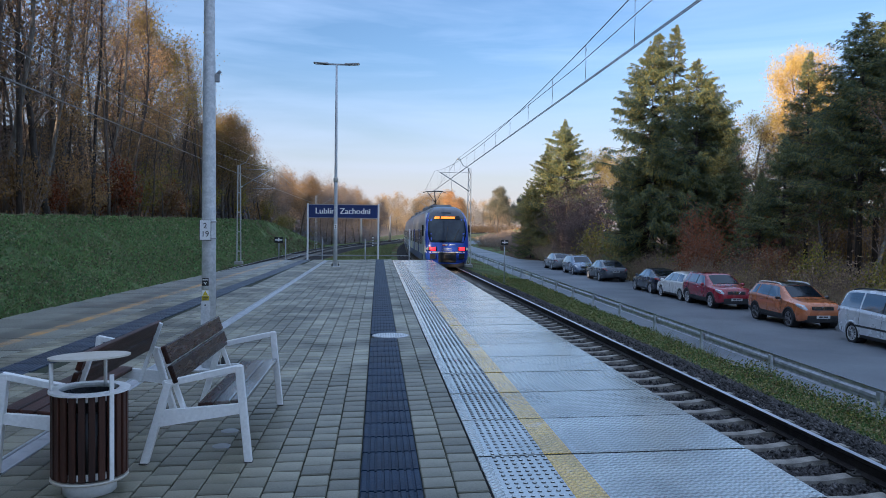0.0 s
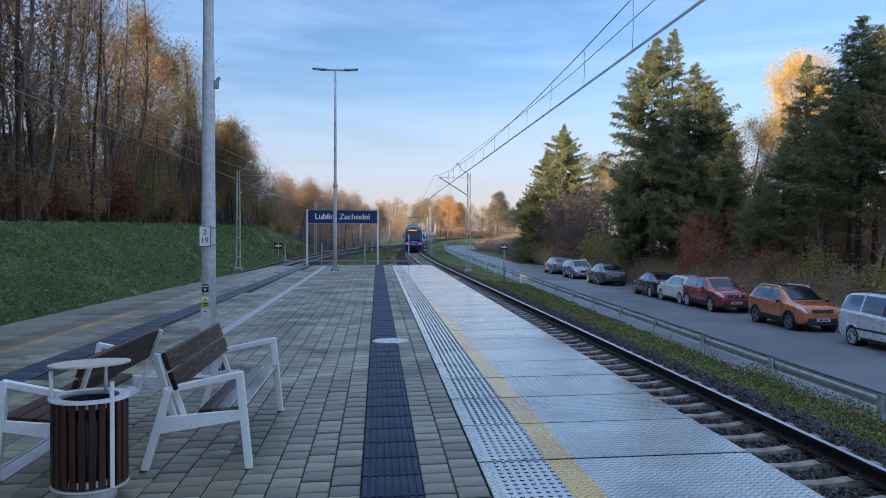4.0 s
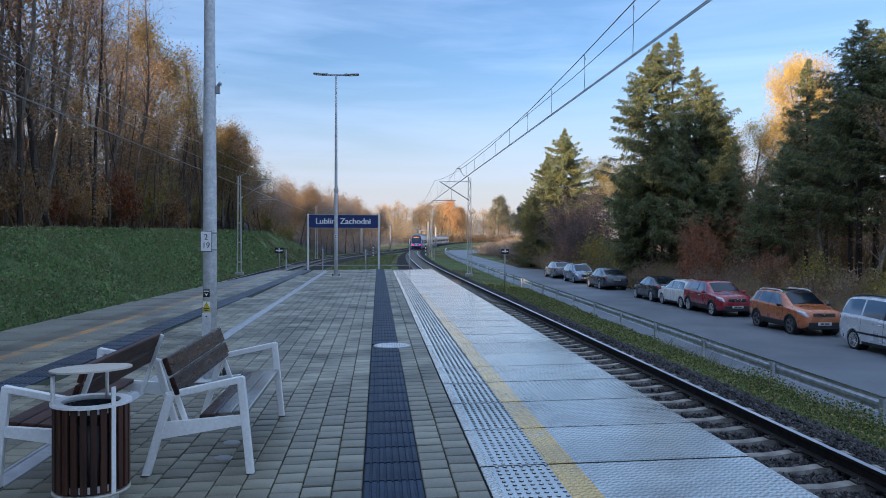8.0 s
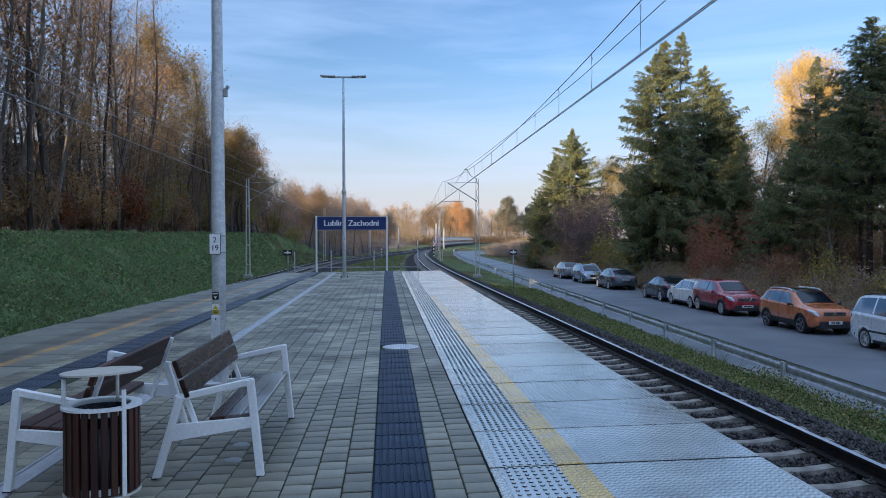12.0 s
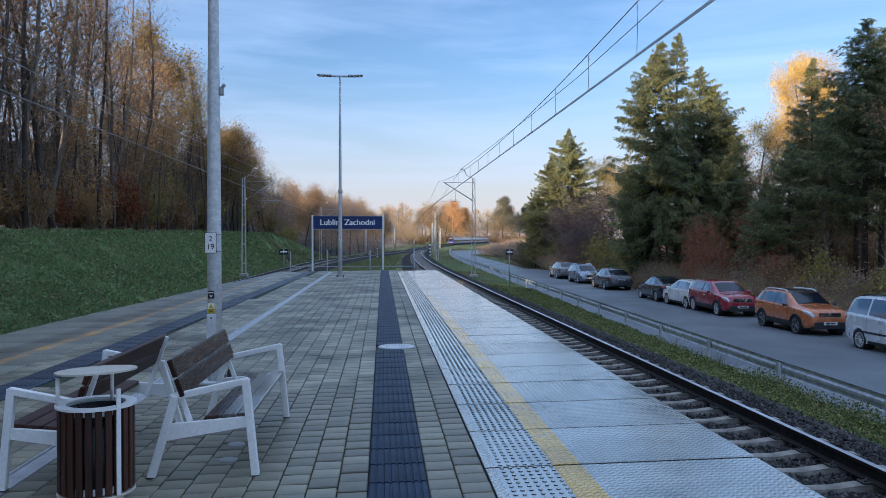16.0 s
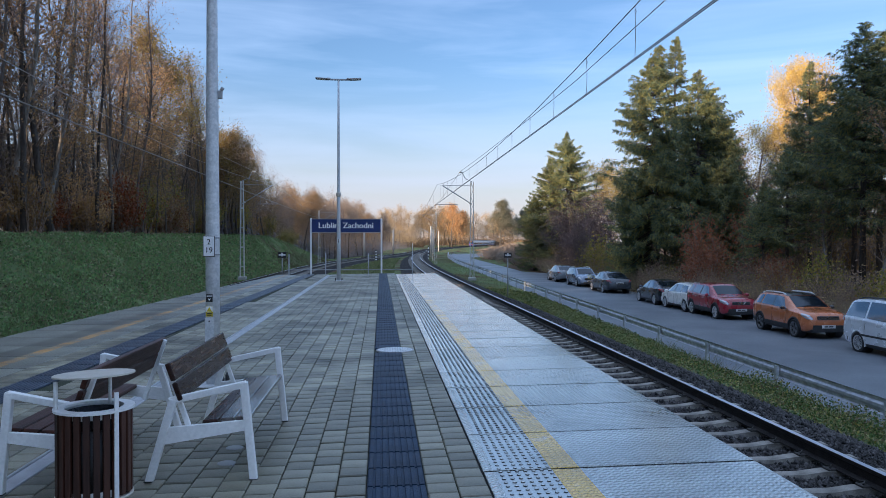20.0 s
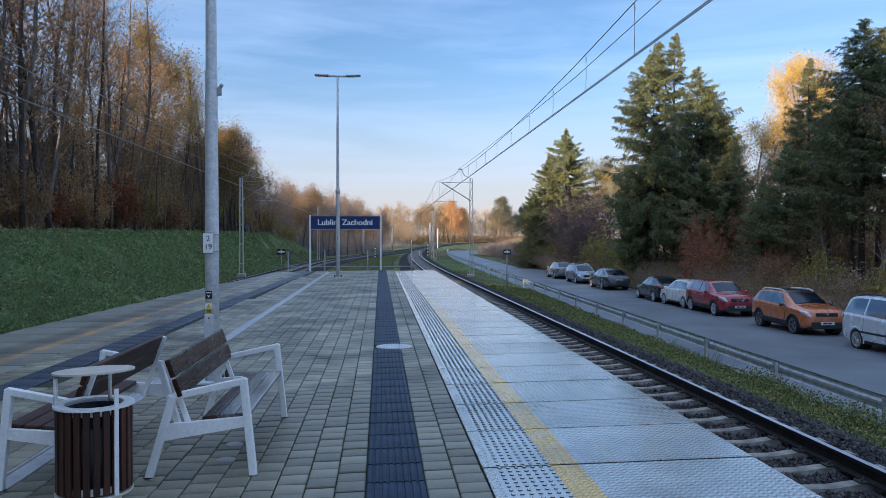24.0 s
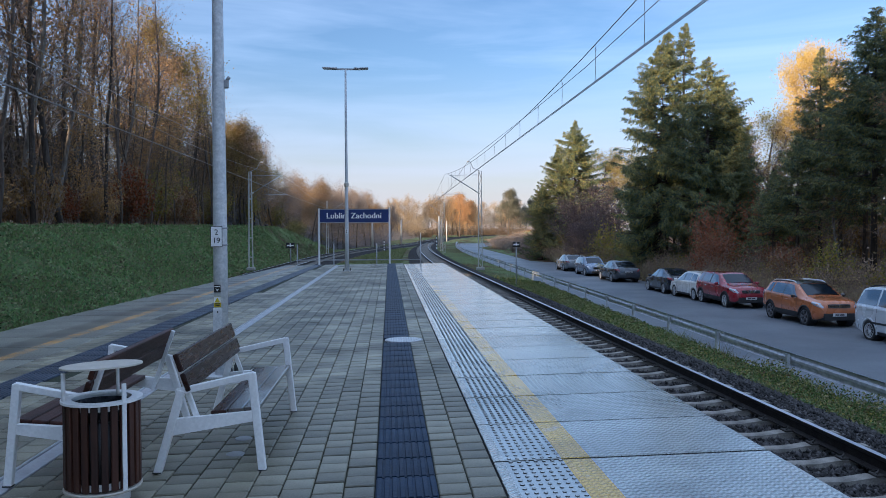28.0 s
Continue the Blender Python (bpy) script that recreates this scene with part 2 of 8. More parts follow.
def ground_mat():
    """Short grass that turns to leaf litter under the woods on both sides."""
    m = mat("ground_grass", (0.17, 0.23, 0.09), (0.09, 0.125, 0.05), rough=0.9, scale=0.45, fine=9, bump=0.8, dist=0.12, spec=0.15)
    nt = m.node_tree
    b = nt.nodes["Principled BSDF"]
    pos = nt.nodes.new("ShaderNodeNewGeometry")
    sep = nt.nodes.new("ShaderNodeSeparateXYZ")
    nt.links.new(pos.outputs["Position"], sep.inputs[0])
    nz = nt.nodes.new("ShaderNodeTexNoise")
    nz.inputs["Scale"].default_value = 0.5
    nt.links.new(pos.outputs["Position"], nz.inputs["Vector"])
    facs = []
    # the wood's edge draws away to the right beyond the bend of the road
    bend = nt.nodes.new("ShaderNodeMapRange")
    bend.inputs["From Min"].default_value, bend.inputs["From Max"].default_value = 110.0, 700.0
    bend.inputs["To Min"].default_value, bend.inputs["To Max"].default_value = 0.0, 150.0
    nt.links.new(sep.outputs["Y"], bend.inputs["Value"])
    xr = nt.nodes.new("ShaderNodeMath")
    xr.operation = "SUBTRACT"
    nt.links.new(sep.outputs["X"], xr.inputs[0])
    nt.links.new(bend.outputs["Result"], xr.inputs[1])
    for lo, hi, src in ((-15.6, -17.0, sep.outputs["X"]), (16.6, 18.0, xr.outputs[0])):
        r = nt.nodes.new("ShaderNodeMapRange")
        r.inputs["From Min"].default_value, r.inputs["From Max"].default_value = lo, hi
        nt.links.new(src, r.inputs["Value"])
        facs.append(r.outputs["Result"])
    # bare earth on the embankment
    n4 = nt.nodes.new("ShaderNodeTexNoise")
    n4.inputs["Scale"].default_value, n4.inputs["Detail"].default_value = 0.16, 4.0
    nt.links.new(pos.outputs["Position"], n4.inputs["Vector"])
    be = nt.nodes.new("ShaderNodeMapRange")
    be.inputs["From Min"].default_value, be.inputs["From Max"].default_value = 0.54, 0.70
    far = nt.nodes.new("ShaderNodeMapRange")
    far.inputs["From Min"].default_value, far.inputs["From Max"].default_value = 48.0, 80.0
    far.inputs["To Min"].default_value, far.inputs["To Max"].default_value = 0.0, 0.10
    nt.links.new(sep.outputs["Y"], far.inputs["Value"])
    ad = nt.nodes.new("ShaderNodeMath")
    nt.links.new(n4.outputs["Fac"], ad.inputs[0])
    nt.links.new(far.outputs["Result"], ad.inputs[1])
    nt.links.new(ad.outputs[0], be.inputs["Value"])
    mx1 = nt.nodes.new("ShaderNodeMath")
    mx1.operation = "MAXIMUM"
    nt.links.new(facs[0], mx1.inputs[0])
    nt.links.new(facs[1], mx1.inputs[1])
    mx2 = nt.nodes.new("ShaderNodeMath")
    mx2.operation = "MAXIMUM"
    nt.links.new(mx1.outputs[0], mx2.inputs[0])
    nt.links.new(be.outputs["Result"], mx2.inputs[1])
    lit = nt.nodes.new("ShaderNodeMix")
    lit.data_type = "RGBA"
    lit.inputs["A"].default_value, lit.inputs["B"].default_value = (0.12, 0.065, 0.03, 1), (0.06, 0.04, 0.022, 1)
    nt.links.new(nz.outputs["Fac"], lit.inputs["Factor"])
    mx = nt.nodes.new("ShaderNodeMix")
    mx.data_type = "RGBA"
    old = b.inputs["Base Color"].links[0].from_socket
    nt.links.new(old, mx.inputs["A"])
    nt.links.new(lit.outputs["Result"], mx.inputs["B"])
    nt.links.new(mx2.outputs[0], mx.inputs["Factor"])
    nt.links.new(mx.outputs["Result"], b.inputs["Base Color"])
    return m


GROUND = ground_mat()
GUARD = mat("guard_rail_steel", (0.66, 0.68, 0.72), (0.44, 0.46, 0.50), rough=0.36, metal=0.4, scale=6, fine=45, bump=0.06)
ASPHALT = mat("asphalt", (0.165, 0.182, 0.20), (0.115, 0.128, 0.145), rough=0.5, scale=0.35, fine=120, bump=0.25, dist=0.01, spec=0.45, grain=0.35)
BALLAST = mat("ballast", (0.07, 0.066, 0.065), (0.028, 0.026, 0.026), rough=0.95, scale=9, fine=24, bump=1.0, dist=0.05, spec=0.05)
STONE = mat("ballast_stone", (0.105, 0.098, 0.096), (0.026, 0.025, 0.026), rough=0.8, scale=15, fine=90, bump=0.3, vary=0.55, island=True, spec=0.2)
SLEEPER = mat("sleeper_concrete", (0.33, 0.305, 0.265), (0.17, 0.155, 0.135), rough=0.85, scale=5, fine=70, bump=0.3, vary=0.15, grain=0.45)
RAIL_TOP = mat("rail_polished", (0.74, 0.75, 0.78), (0.6, 0.61, 0.64), rough=0.36, metal=1.0, scale=3, fine=50, bump=0.03)
RAIL_RUST = mat("rail_rusted", (0.022, 0.017, 0.015), (0.011, 0.009, 0.009), spec=0.25, rough=0.55, scale=8, fine=70, bump=0.3)
CLIP = mat("clip_steel", (0.05, 0.045, 0.04), rough=0.7, bump=0.1)
SLAB_R = slab_mat("edge_slab_concrete", 1.150, 1.345, 0.20, 0.0, (0.63, 0.675, 0.66), (0.50, 0.535, 0.52), 0.20, 1.0, fade=0.32, wet=0.7)
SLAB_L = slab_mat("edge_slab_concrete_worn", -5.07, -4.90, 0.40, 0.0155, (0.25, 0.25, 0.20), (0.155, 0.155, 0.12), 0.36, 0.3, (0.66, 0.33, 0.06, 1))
SLAB_SIDE = mat("platform_wall_concrete", (0.3, 0.29, 0.27), (0.2, 0.19, 0.18), rough=0.85, scale=2, fine=40, bump=0.3)
PAVER = mat("paver_concrete", (0.29, 0.27, 0.195), (0.075, 0.072, 0.050), rough=0.45, scale=0.9, fine=90, bump=0.35, dist=0.008, vary=0.30, spec=0.5, grain=0.5)
PAVER_J = mat("paver_concrete_rows", (0.30, 0.28, 0.20), (0.085, 0.081, 0.056), rough=0.45, scale=0.9, fine=90, bump=0.3, dist=0.008, vary=0.34, island=True, spec=0.5, grain=0.5)
JOINT_DARK = mat("slab_joint_filler", (0.022, 0.022, 0.022), (0.014, 0.014, 0.013), rough=0.9, scale=4, fine=60, bump=0.2, spec=0.1)
JOINT = mat("joint_sand", (0.045, 0.046, 0.032), (0.024, 0.034, 0.012), rough=0.95, scale=4, fine=60, bump=0.4)
TACTILE = mat("tactile_tile", (0.008, 0.026, 0.060), (0.005, 0.016, 0.038), rough=0.5, scale=2.5, fine=80, bump=0.2, vary=0.25, spec=0.18, grain=0.45)
TACTILE_PALE = mat("tactile_tile_worn", (0.036, 0.052, 0.082), (0.022, 0.034, 0.056), rough=0.42, scale=2.5, fine=80, bump=0.2, vary=0.2, spec=0.35)
# shade on the stud sides, put into a dark colour
STUD_SHADE = mat("stud_side_shade", (0.035, 0.036, 0.034), (0.02, 0.02, 0.018), rough=0.7, scale=3, fine=60, bump=0.1)
GALV = mat("galvanised_steel", (0.68, 0.69, 0.70), (0.55, 0.57, 0.585), rough=0.42, metal=0.15, scale=16, fine=45, bump=0.08, mixlo=0.4, mixhi=0.6, grain=0.3)
GALV_DULL = mat("weathered_galvanised_steel", (0.42, 0.43, 0.44), (0.32, 0.32, 0.33), rough=0.5, metal=0.5, scale=3, fine=40, bump=0.1)
MAST_PALE = mat("mast_pale_paint", (0.62, 0.62, 0.58), (0.46, 0.45, 0.42), rough=0.5, metal=0.15, scale=1.2, fine=30, bump=0.1)
MAST = mat("mast_paint", (0.50, 0.49, 0.45), (0.36, 0.33, 0.29), rough=0.6, metal=0.15, scale=1.2, fine=30, bump=0.15)
MAST_CONC = mat("mast_concrete", (0.52, 0.50, 0.46), (0.40, 0.38, 0.35), rough=0.8, scale=1.2, fine=30, bump=0.15)
CHANNEL = mat("drain_steel", (0.50, 0.51, 0.53), (0.38, 0.39, 0.41), rough=0.35, metal=0.2, scale=5, fine=60, bump=0.05)
WIRE = mat("overhead_wire", (0.34, 0.31, 0.28), rough=0.45, metal=0.6, bump=0)
WHITE_STEEL = mat("white_coated_steel", (0.84, 0.84, 0.83), (0.78, 0.78, 0.77), rough=0.38, scale=4, fine=50, bump=0.04)
CREAM_STEEL = mat("cream_coated_steel", (0.62, 0.58, 0.50), (0.52, 0.48, 0.41), rough=0.4, scale=5, fine=60, bump=0.05)
WOOD = mat("stained_wood", (0.062, 0.017, 0.009), (0.030, 0.010, 0.006), rough=0.45, scale=3, fine=30, bump=0.15, vary=0.25, stretch=(9, 1, 9), spec=0.3)
WOOD_GREY = mat("stained_wood_worn", (0.036, 0.014, 0.010), (0.018, 0.008, 0.006), rough=0.28, scale=4, fine=26, bump=0.15, vary=0.2, stretch=(9, 1, 9), spec=0.22)
# pale tone holds worn patches and also the sky's sheen, painted in
WOOD_WET = mat("stained_wood_worn_sheen", (0.13, 0.11, 0.10), (0.03, 0.016, 0.012), rough=0.22, scale=2.2, fine=26, bump=0.12, vary=0.15, stretch=(7, 1, 7), spec=0.6, mixlo=0.3, mixhi=0.6, coat=0.6, coat_rough=0.15)
WOOD_V = mat("stained_wood_slat", (0.062, 0.023, 0.014), (0.03, 0.012, 0.009), rough=0.5, scale=3, fine=30, bump=0.15, vary=0.35, stretch=(9, 9, 1), spec=0.4)
BLACK = mat("black_plastic", (0.018, 0.018, 0.02), rough=0.45, bump=0.05)
LINER = mat("bin_liner", (0.012, 0.014, 0.02), rough=0.3, scale=9, fine=30, bump=0.9, dist=0.03)
RUBBER = mat("tyre_rubber", (0.02, 0.02, 0.021), rough=0.75, scale=10, fine=60, bump=0.1)
SIGN_BLUE = mat("sign_blue", (0.004, 0.026, 0.15), (0.003, 0.022, 0.12), rough=0.4, scale=2, fine=40, bump=0.02)
SIGN_WHITE = mat("sign_white", (0.90, 0.90, 0.90), (0.86, 0.86, 0.86), rough=0.45, scale=5, fine=50, bump=0.0)
SIGN_YELLOW = mat("sign_yellow", (0.75, 0.58, 0.02), rough=0.5, bump=0.0)
RED_PAINT = mat("red_paint", (0.55, 0.03, 0.03), rough=0.5, bump=0.0)
BARK = mat("bark", (0.13, 0.105, 0.085), (0.06, 0.048, 0.04), rough=0.9, scale=3, fine=18, bump=0.8, dist=0.04, vary=0.35, stretch=(3, 3, 0.6), grain=0.5)
BARK_PALE = mat("bark_pale", (0.30, 0.27, 0.23), (0.14, 0.12, 0.10), rough=0.85, scale=3, fine=18, bump=0.5, dist=0.03, vary=0.25, stretch=(3, 3, 0.8))
TWIG = mat("twig_bark", (0.34, 0.25, 0.195), (0.20, 0.15, 0.115), rough=0.9, scale=5, fine=30, bump=0.2, vary=0.3)
BRANCH = mat("branch_bark", (0.20, 0.15, 0.12), (0.10, 0.078, 0.064), rough=0.9, scale=5, fine=30, bump=0.2, vary=0.3)
# the yellow third step paints sunlit needles into the ramp
NEEDLE = leaf_mat("spruce_needles", [(0.08, 0.13, 0.10), (0.13, 0.17, 0.095), (0.36, 0.32, 0.09), (0.075, 0.12, 0.098)], 0.2, 0.2)
LEAF_BROWN = leaf_mat("leaves_brown", [(0.28, 0.17, 0.09), (0.38, 0.23, 0.10), (0.48, 0.29, 0.11), (0.26, 0.18, 0.09)], 0.25, 0.35)
LEAF_GOLD = leaf_mat("leaves_gold", [(0.36, 0.21, 0.10), (0.48, 0.31, 0.14), (0.24, 0.145, 0.08), (0.20, 0.15, 0.08)], 0.2, 0.35)
LEAF_YELLOW = leaf_mat("leaves_yellow", [(0.60, 0.40, 0.10), (0.68, 0.50, 0.15), (0.50, 0.32, 0.09)], 0.1, 0.35)
LEAF_OAK = leaf_mat("leaves_olive_gold", [(0.22, 0.17, 0.05), (0.34, 0.22, 0.065), (0.17, 0.15, 0.05), (0.42, 0.29, 0.09)], 0.15, 0.3)
LEAF_RED = leaf_mat("leaves_red", [(0.30, 0.06, 0.02), (0.24, 0.09, 0.03), (0.16, 0.05, 0.02)], 0.2)
# needle green greyed and lifted, with distance haze in the colour
PINE = leaf_mat("pine_needles", [(0.12, 0.13, 0.10), (0.16, 0.16, 0.12), (0.21, 0.185, 0.13)], 0.1, 0.1)
LEAF_DULL = leaf_mat("leaves_dull_brown", [(0.15, 0.10, 0.07), (0.20, 0.135, 0.08), (0.11, 0.08, 0.06), (0.19, 0.15, 0.07)], 0.25, 0.15)
# brown lifted towards grey: distance haze put into the leaf colour
LEAF_HAZED = leaf_mat("leaves_hazed_brown", [(0.27, 0.215, 0.18), (0.22, 0.185, 0.17), (0.34, 0.25, 0.16), (0.24, 0.21, 0.19)], 0.2, 0.2)
LEAF_DUSK = leaf_mat("leaves_dusky_purple", [(0.135, 0.10, 0.10), (0.105, 0.08, 0.085), (0.18, 0.125, 0.10)], 0.1, 0.1)
# far gold lightened to stand in for haze over the distant wood
LEAF_FAR = leaf_mat("leaves_far_gold", [(0.54, 0.38, 0.18), (0.48, 0.34, 0.18), (0.42, 0.32, 0.22), (0.46, 0.37, 0.24)], 0.2, 0.4)
LEAF_ORANGE = leaf_mat("leaves_far_orange", [(0.52, 0.29, 0.13), (0.44, 0.26, 0.13), (0.56, 0.34, 0.15)], 0.2, 0.4)
LEAF_GREEN = leaf_mat("leaves_faded_green", [(0.18, 0.21, 0.05), (0.36, 0.31, 0.07), (0.42, 0.28, 0.07), (0.12, 0.15, 0.045)], 0.2, 0.45)
LEAF_PURPLE = leaf_mat("leaves_dull_purple", [(0.40, 0.28, 0.20), (0.30, 0.21, 0.16), (0.56, 0.42, 0.20)], 0.15, 0.45)
GRASS = leaf_mat("grass_blades", [(0.12, 0.23, 0.085), (0.17, 0.29, 0.105), (0.28, 0.40, 0.15), (0.16, 0.19, 0.08), (0.38, 0.35, 0.20), (0.09, 0.15, 0.06)], 0.0, 0.35)
GRASS_PALE = leaf_mat("pale_grass_blades", [(0.17, 0.21, 0.08), (0.24, 0.26, 0.11), (0.13, 0.17, 0.06), (0.30, 0.27, 0.14)], 0.0, 0.2)
WEED = leaf_mat("weed_leaves", [(0.05, 0.10, 0.03), (0.08, 0.14, 0.035), (0.13, 0.19, 0.05), (0.07, 0.10, 0.035), (0.34, 0.29, 0.07), (0.20, 0.22, 0.10), (0.17, 0.11, 0.06), (0.40, 0.36, 0.16)], 0.0, 0.2)
DRY = leaf_mat("dry_undergrowth", [(0.36, 0.26, 0.17), (0.46, 0.36, 0.23), (0.26, 0.20, 0.15), (0.50, 0.43, 0.20)], 0.0, 0.45)
# bluish grey twigs: the haze over the thicket is painted in
THICKET = leaf_mat("thicket_hazed_twigs", [(0.21, 0.20, 0.215), (0.185, 0.18, 0.20), (0.225, 0.20, 0.185)], 0.0, 0.1)
LEAF_RUST = leaf_mat("leaves_rust", [(0.42, 0.15, 0.07), (0.34, 0.14, 0.08), (0.26, 0.11, 0.06), (0.48, 0.22, 0.10)], 0.1, 0.4)
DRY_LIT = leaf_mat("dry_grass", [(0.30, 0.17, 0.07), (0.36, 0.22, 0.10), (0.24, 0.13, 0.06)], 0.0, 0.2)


# ---- mesh tools ----
class MB:
    """Collects vertices and faces of one mesh."""

    def __init__(self):
        self.v, self.f, self.mi, self.sm = [], [], [], []

    def add(self, verts, faces, mi=0, smooth=False):
        n = len(self.v)
        self.v.extend(verts)
        for f in faces:
            self.f.append([i + n for i in f])
            self.mi.append(mi)
            self.sm.append(smooth)
        return self

    def box(self, c, s, m=None, bev=0.0, mi=0):
        """A box of size s round c, its edges chamfered by bev, turned by the matrix m."""
        hx, hy, hz = s[0] / 2, s[1] / 2, s[2] / 2
        if not bev:
            vs = [Vector((x * hx, y * hy, z * hz)) for x in (-1, 1) for y in (-1, 1) for z in (-1, 1)]
            fs = [(0, 1, 3, 2), (4, 6, 7, 5), (0, 4, 5, 1), (2, 3, 7, 6), (0, 2, 6, 4), (1, 5, 7, 3)]
        else:
            bev = min(bev, hx * 0.9, hy * 0.9, hz * 0.9)
            vs, idx = [], {}
            for x in (-1, 1):
                for y in (-1, 1):
                    for z in (-1, 1):
                        for ax in range(3):
                            p = [x * hx, y * hy, z * hz]
                            for k, sg in enumerate((x, y, z)):
                                if k != ax:
                                    p[k] -= sg * bev
                            idx[x, y, z, ax] = len(vs)
                            vs.append(Vector(p))
            fs = []
            for ax in range(3):
                a, b = [k for k in range(3) if k != ax]
                for sg in (-1, 1):
                    loop = []
                    for u, w in ((-1, -1), (1, -1), (1, 1), (-1, 1)):
                        k = [0, 0, 0]
                        k[ax], k[a], k[b] = sg, u, w
                        loop.append(idx[(*k, ax)])
                    fs.append(loop if (sg > 0) == (ax != 1) else loop[::-1])
                for u in (-1, 1):
                    for w in (-1, 1):
                        k0, k1 = [0, 0, 0], [0, 0, 0]
                        k0[ax], k1[ax] = -1, 1
                        k0[a] = k1[a] = u
                        k0[b] = k1[b] = w
                        fs.append((idx[(*k0, a)], idx[(*k1, a)], idx[(*k1, b)], idx[(*k0, b)]))
            for x in (-1, 1):
                for y in (-1, 1):
                    for z in (-1, 1):
                        fs.append((idx[x, y, z, 0], idx[x, y, z, 1], idx[x, y, z, 2]))
        c = Vector(c)
        vs = [(m @ p if m else p) + c for p in vs]
        return self.add(vs, fs, mi)

    def tube(self, pts, radii, n=8, caps=True, mi=0, smooth=True):
        """A round tube along pts; radii one number or one for each point."""
        pts = [Vector(p) for p in pts]
        if isinstance(radii, (int, float)):
            radii = [radii] * len(pts)
        base = len(self.v)
        prev = None
        for k, p in enumerate(pts):
            d = (pts[min(k + 1, len(pts) - 1)] - pts[max(k - 1, 0)]).normalized()
            if prev is None:
                side = d.orthogonal().normalized()
            else:
                side = (prev - d * prev.dot(d)).normalized()
            prev = side
            up = d.cross(side)
            for j in range(n):
                a = 2 * math.pi * j / n
                self.v.append(p + (side * math.cos(a) + up * math.sin(a)) * radii[k])
        for k in range(len(pts) - 1):
            for j in range(n):
                a, b = base + k * n + j, base + k * n + (j + 1) % n
                self.f.append([a, b, b + n, a + n])
                self.mi.append(mi)
                self.sm.append(smooth)
        if caps:
            self.f.append([base + j for j in range(n)][::-1])
            self.f.append([base + (len(pts) - 1) * n + j for j in range(n)])
            self.mi.extend([mi, mi])
            self.sm.extend([False, False])
        return self

    def bar(self, p0, p1, w, h, up=(0, 0, 1), bev=0.0, mi=0):
        """A straight bar of width w (across) and height h (towards up) from p0 to p1."""
        p0, p1, up = Vector(p0), Vector(p1), Vector(up)
        d = p1 - p0
        x = d.normalized()
        y = up.cross(x).normalized()
        z = x.cross(y)
        m = Matrix((x, y, z)).transposed()
        return self.box((p0 + p1) / 2, (d.length, w, h), m, bev, mi)

    def sweep(self, prof, frames, closed=True, caps=True, mi=0, smooth=False, mis=None):
        """The outline prof (u, w) carried along frames of (origin, side, up)."""
        base, n = len(self.v), len(prof)
        for o, s, u in frames:
            for a, b in prof:
                self.v.append(o + s * a + u * b)
        for k in range(len(frames) - 1):
            for j in range(n if closed else n - 1):
                a, b = base + k * n + j, base + k * n + (j + 1) % n
                self.f.append([a, b, b + n, a + n])
                self.mi.append(mis[j] if mis else mi)
                self.sm.append(smooth)
        if caps and closed:
            self.f.append([base + j for j in range(n)][::-1])
            self.f.append([base + (len(frames) - 1) * n + j for j in range(n)])
            self.mi.extend([mi, mi])
            self.sm.extend([False, False])
        return self

    def plate(self, outline, thick, m=None, mi=0):
        """A flat plate: outline in the xy plane, thick along z, placed by the matrix m."""
        n = len(outline)
        vs = [Vector((x, y, 0)) for x, y in outline] + [Vector((x, y, thick)) for x, y in outline]
        fs = [list(range(n))[::-1], list(range(n, 2 * n))]
        fs += [(j, (j + 1) % n, n + (j + 1) % n, n + j) for j in range(n)]
        return self.add([m @ p for p in vs] if m else vs, fs, mi)

    def mesh(self, name, mats):
        me = bpy.data.meshes.new(name)
        me.from_pydata([tuple(p) for p in self.v], [], self.f)
        for m in mats if isinstance(mats, (list, tuple)) else [mats]:
            me.materials.append(m)
        me.polygons.foreach_set("material_index", self.mi)
        me.polygons.foreach_set("use_smooth", self.sm)
        me.update()
        return me


def part(name, mb, mats, parent=None, label="", m=None):
    """Links a mesh as ONE object, under a thing or a part where parent is given."""
    me = mb if isinstance(mb, bpy.types.Mesh) else mb.mesh(name, mats)
    ob = new(name, me)
    if parent:
        ob.parent = parent
    if m is not None:
        ob.matrix_basis = m
    return tagged(ob, label)


def thing(name, m, label, category, group="", kind=""):
    """An Empty at the base of a thing, to carry its parts."""
    ob = new(name)
    ob.empty_display_size = 0.2
    ob.matrix_basis = m
    return tagged(ob, label, category, group, kind)


def quads(name, verts, nv, mats):
    """A fast mesh of loose faces with nv corners each, out of an array of corners."""
    nf = len(verts) // nv
    me = bpy.data.meshes.new(name)
    me.vertices.add(len(verts))
    me.vertices.foreach_set("co", np.asarray(verts, np.float32).ravel())
    me.loops.add(nf * nv)
    me.loops.foreach_set("vertex_index", np.arange(nf * nv, dtype=np.int32))
    me.polygons.add(nf)
    me.polygons.foreach_set("loop_start", np.arange(0, nf * nv, nv, dtype=np.int32))
    me.update(calc_edges=True)
    me.materials.append(mats)
    return me


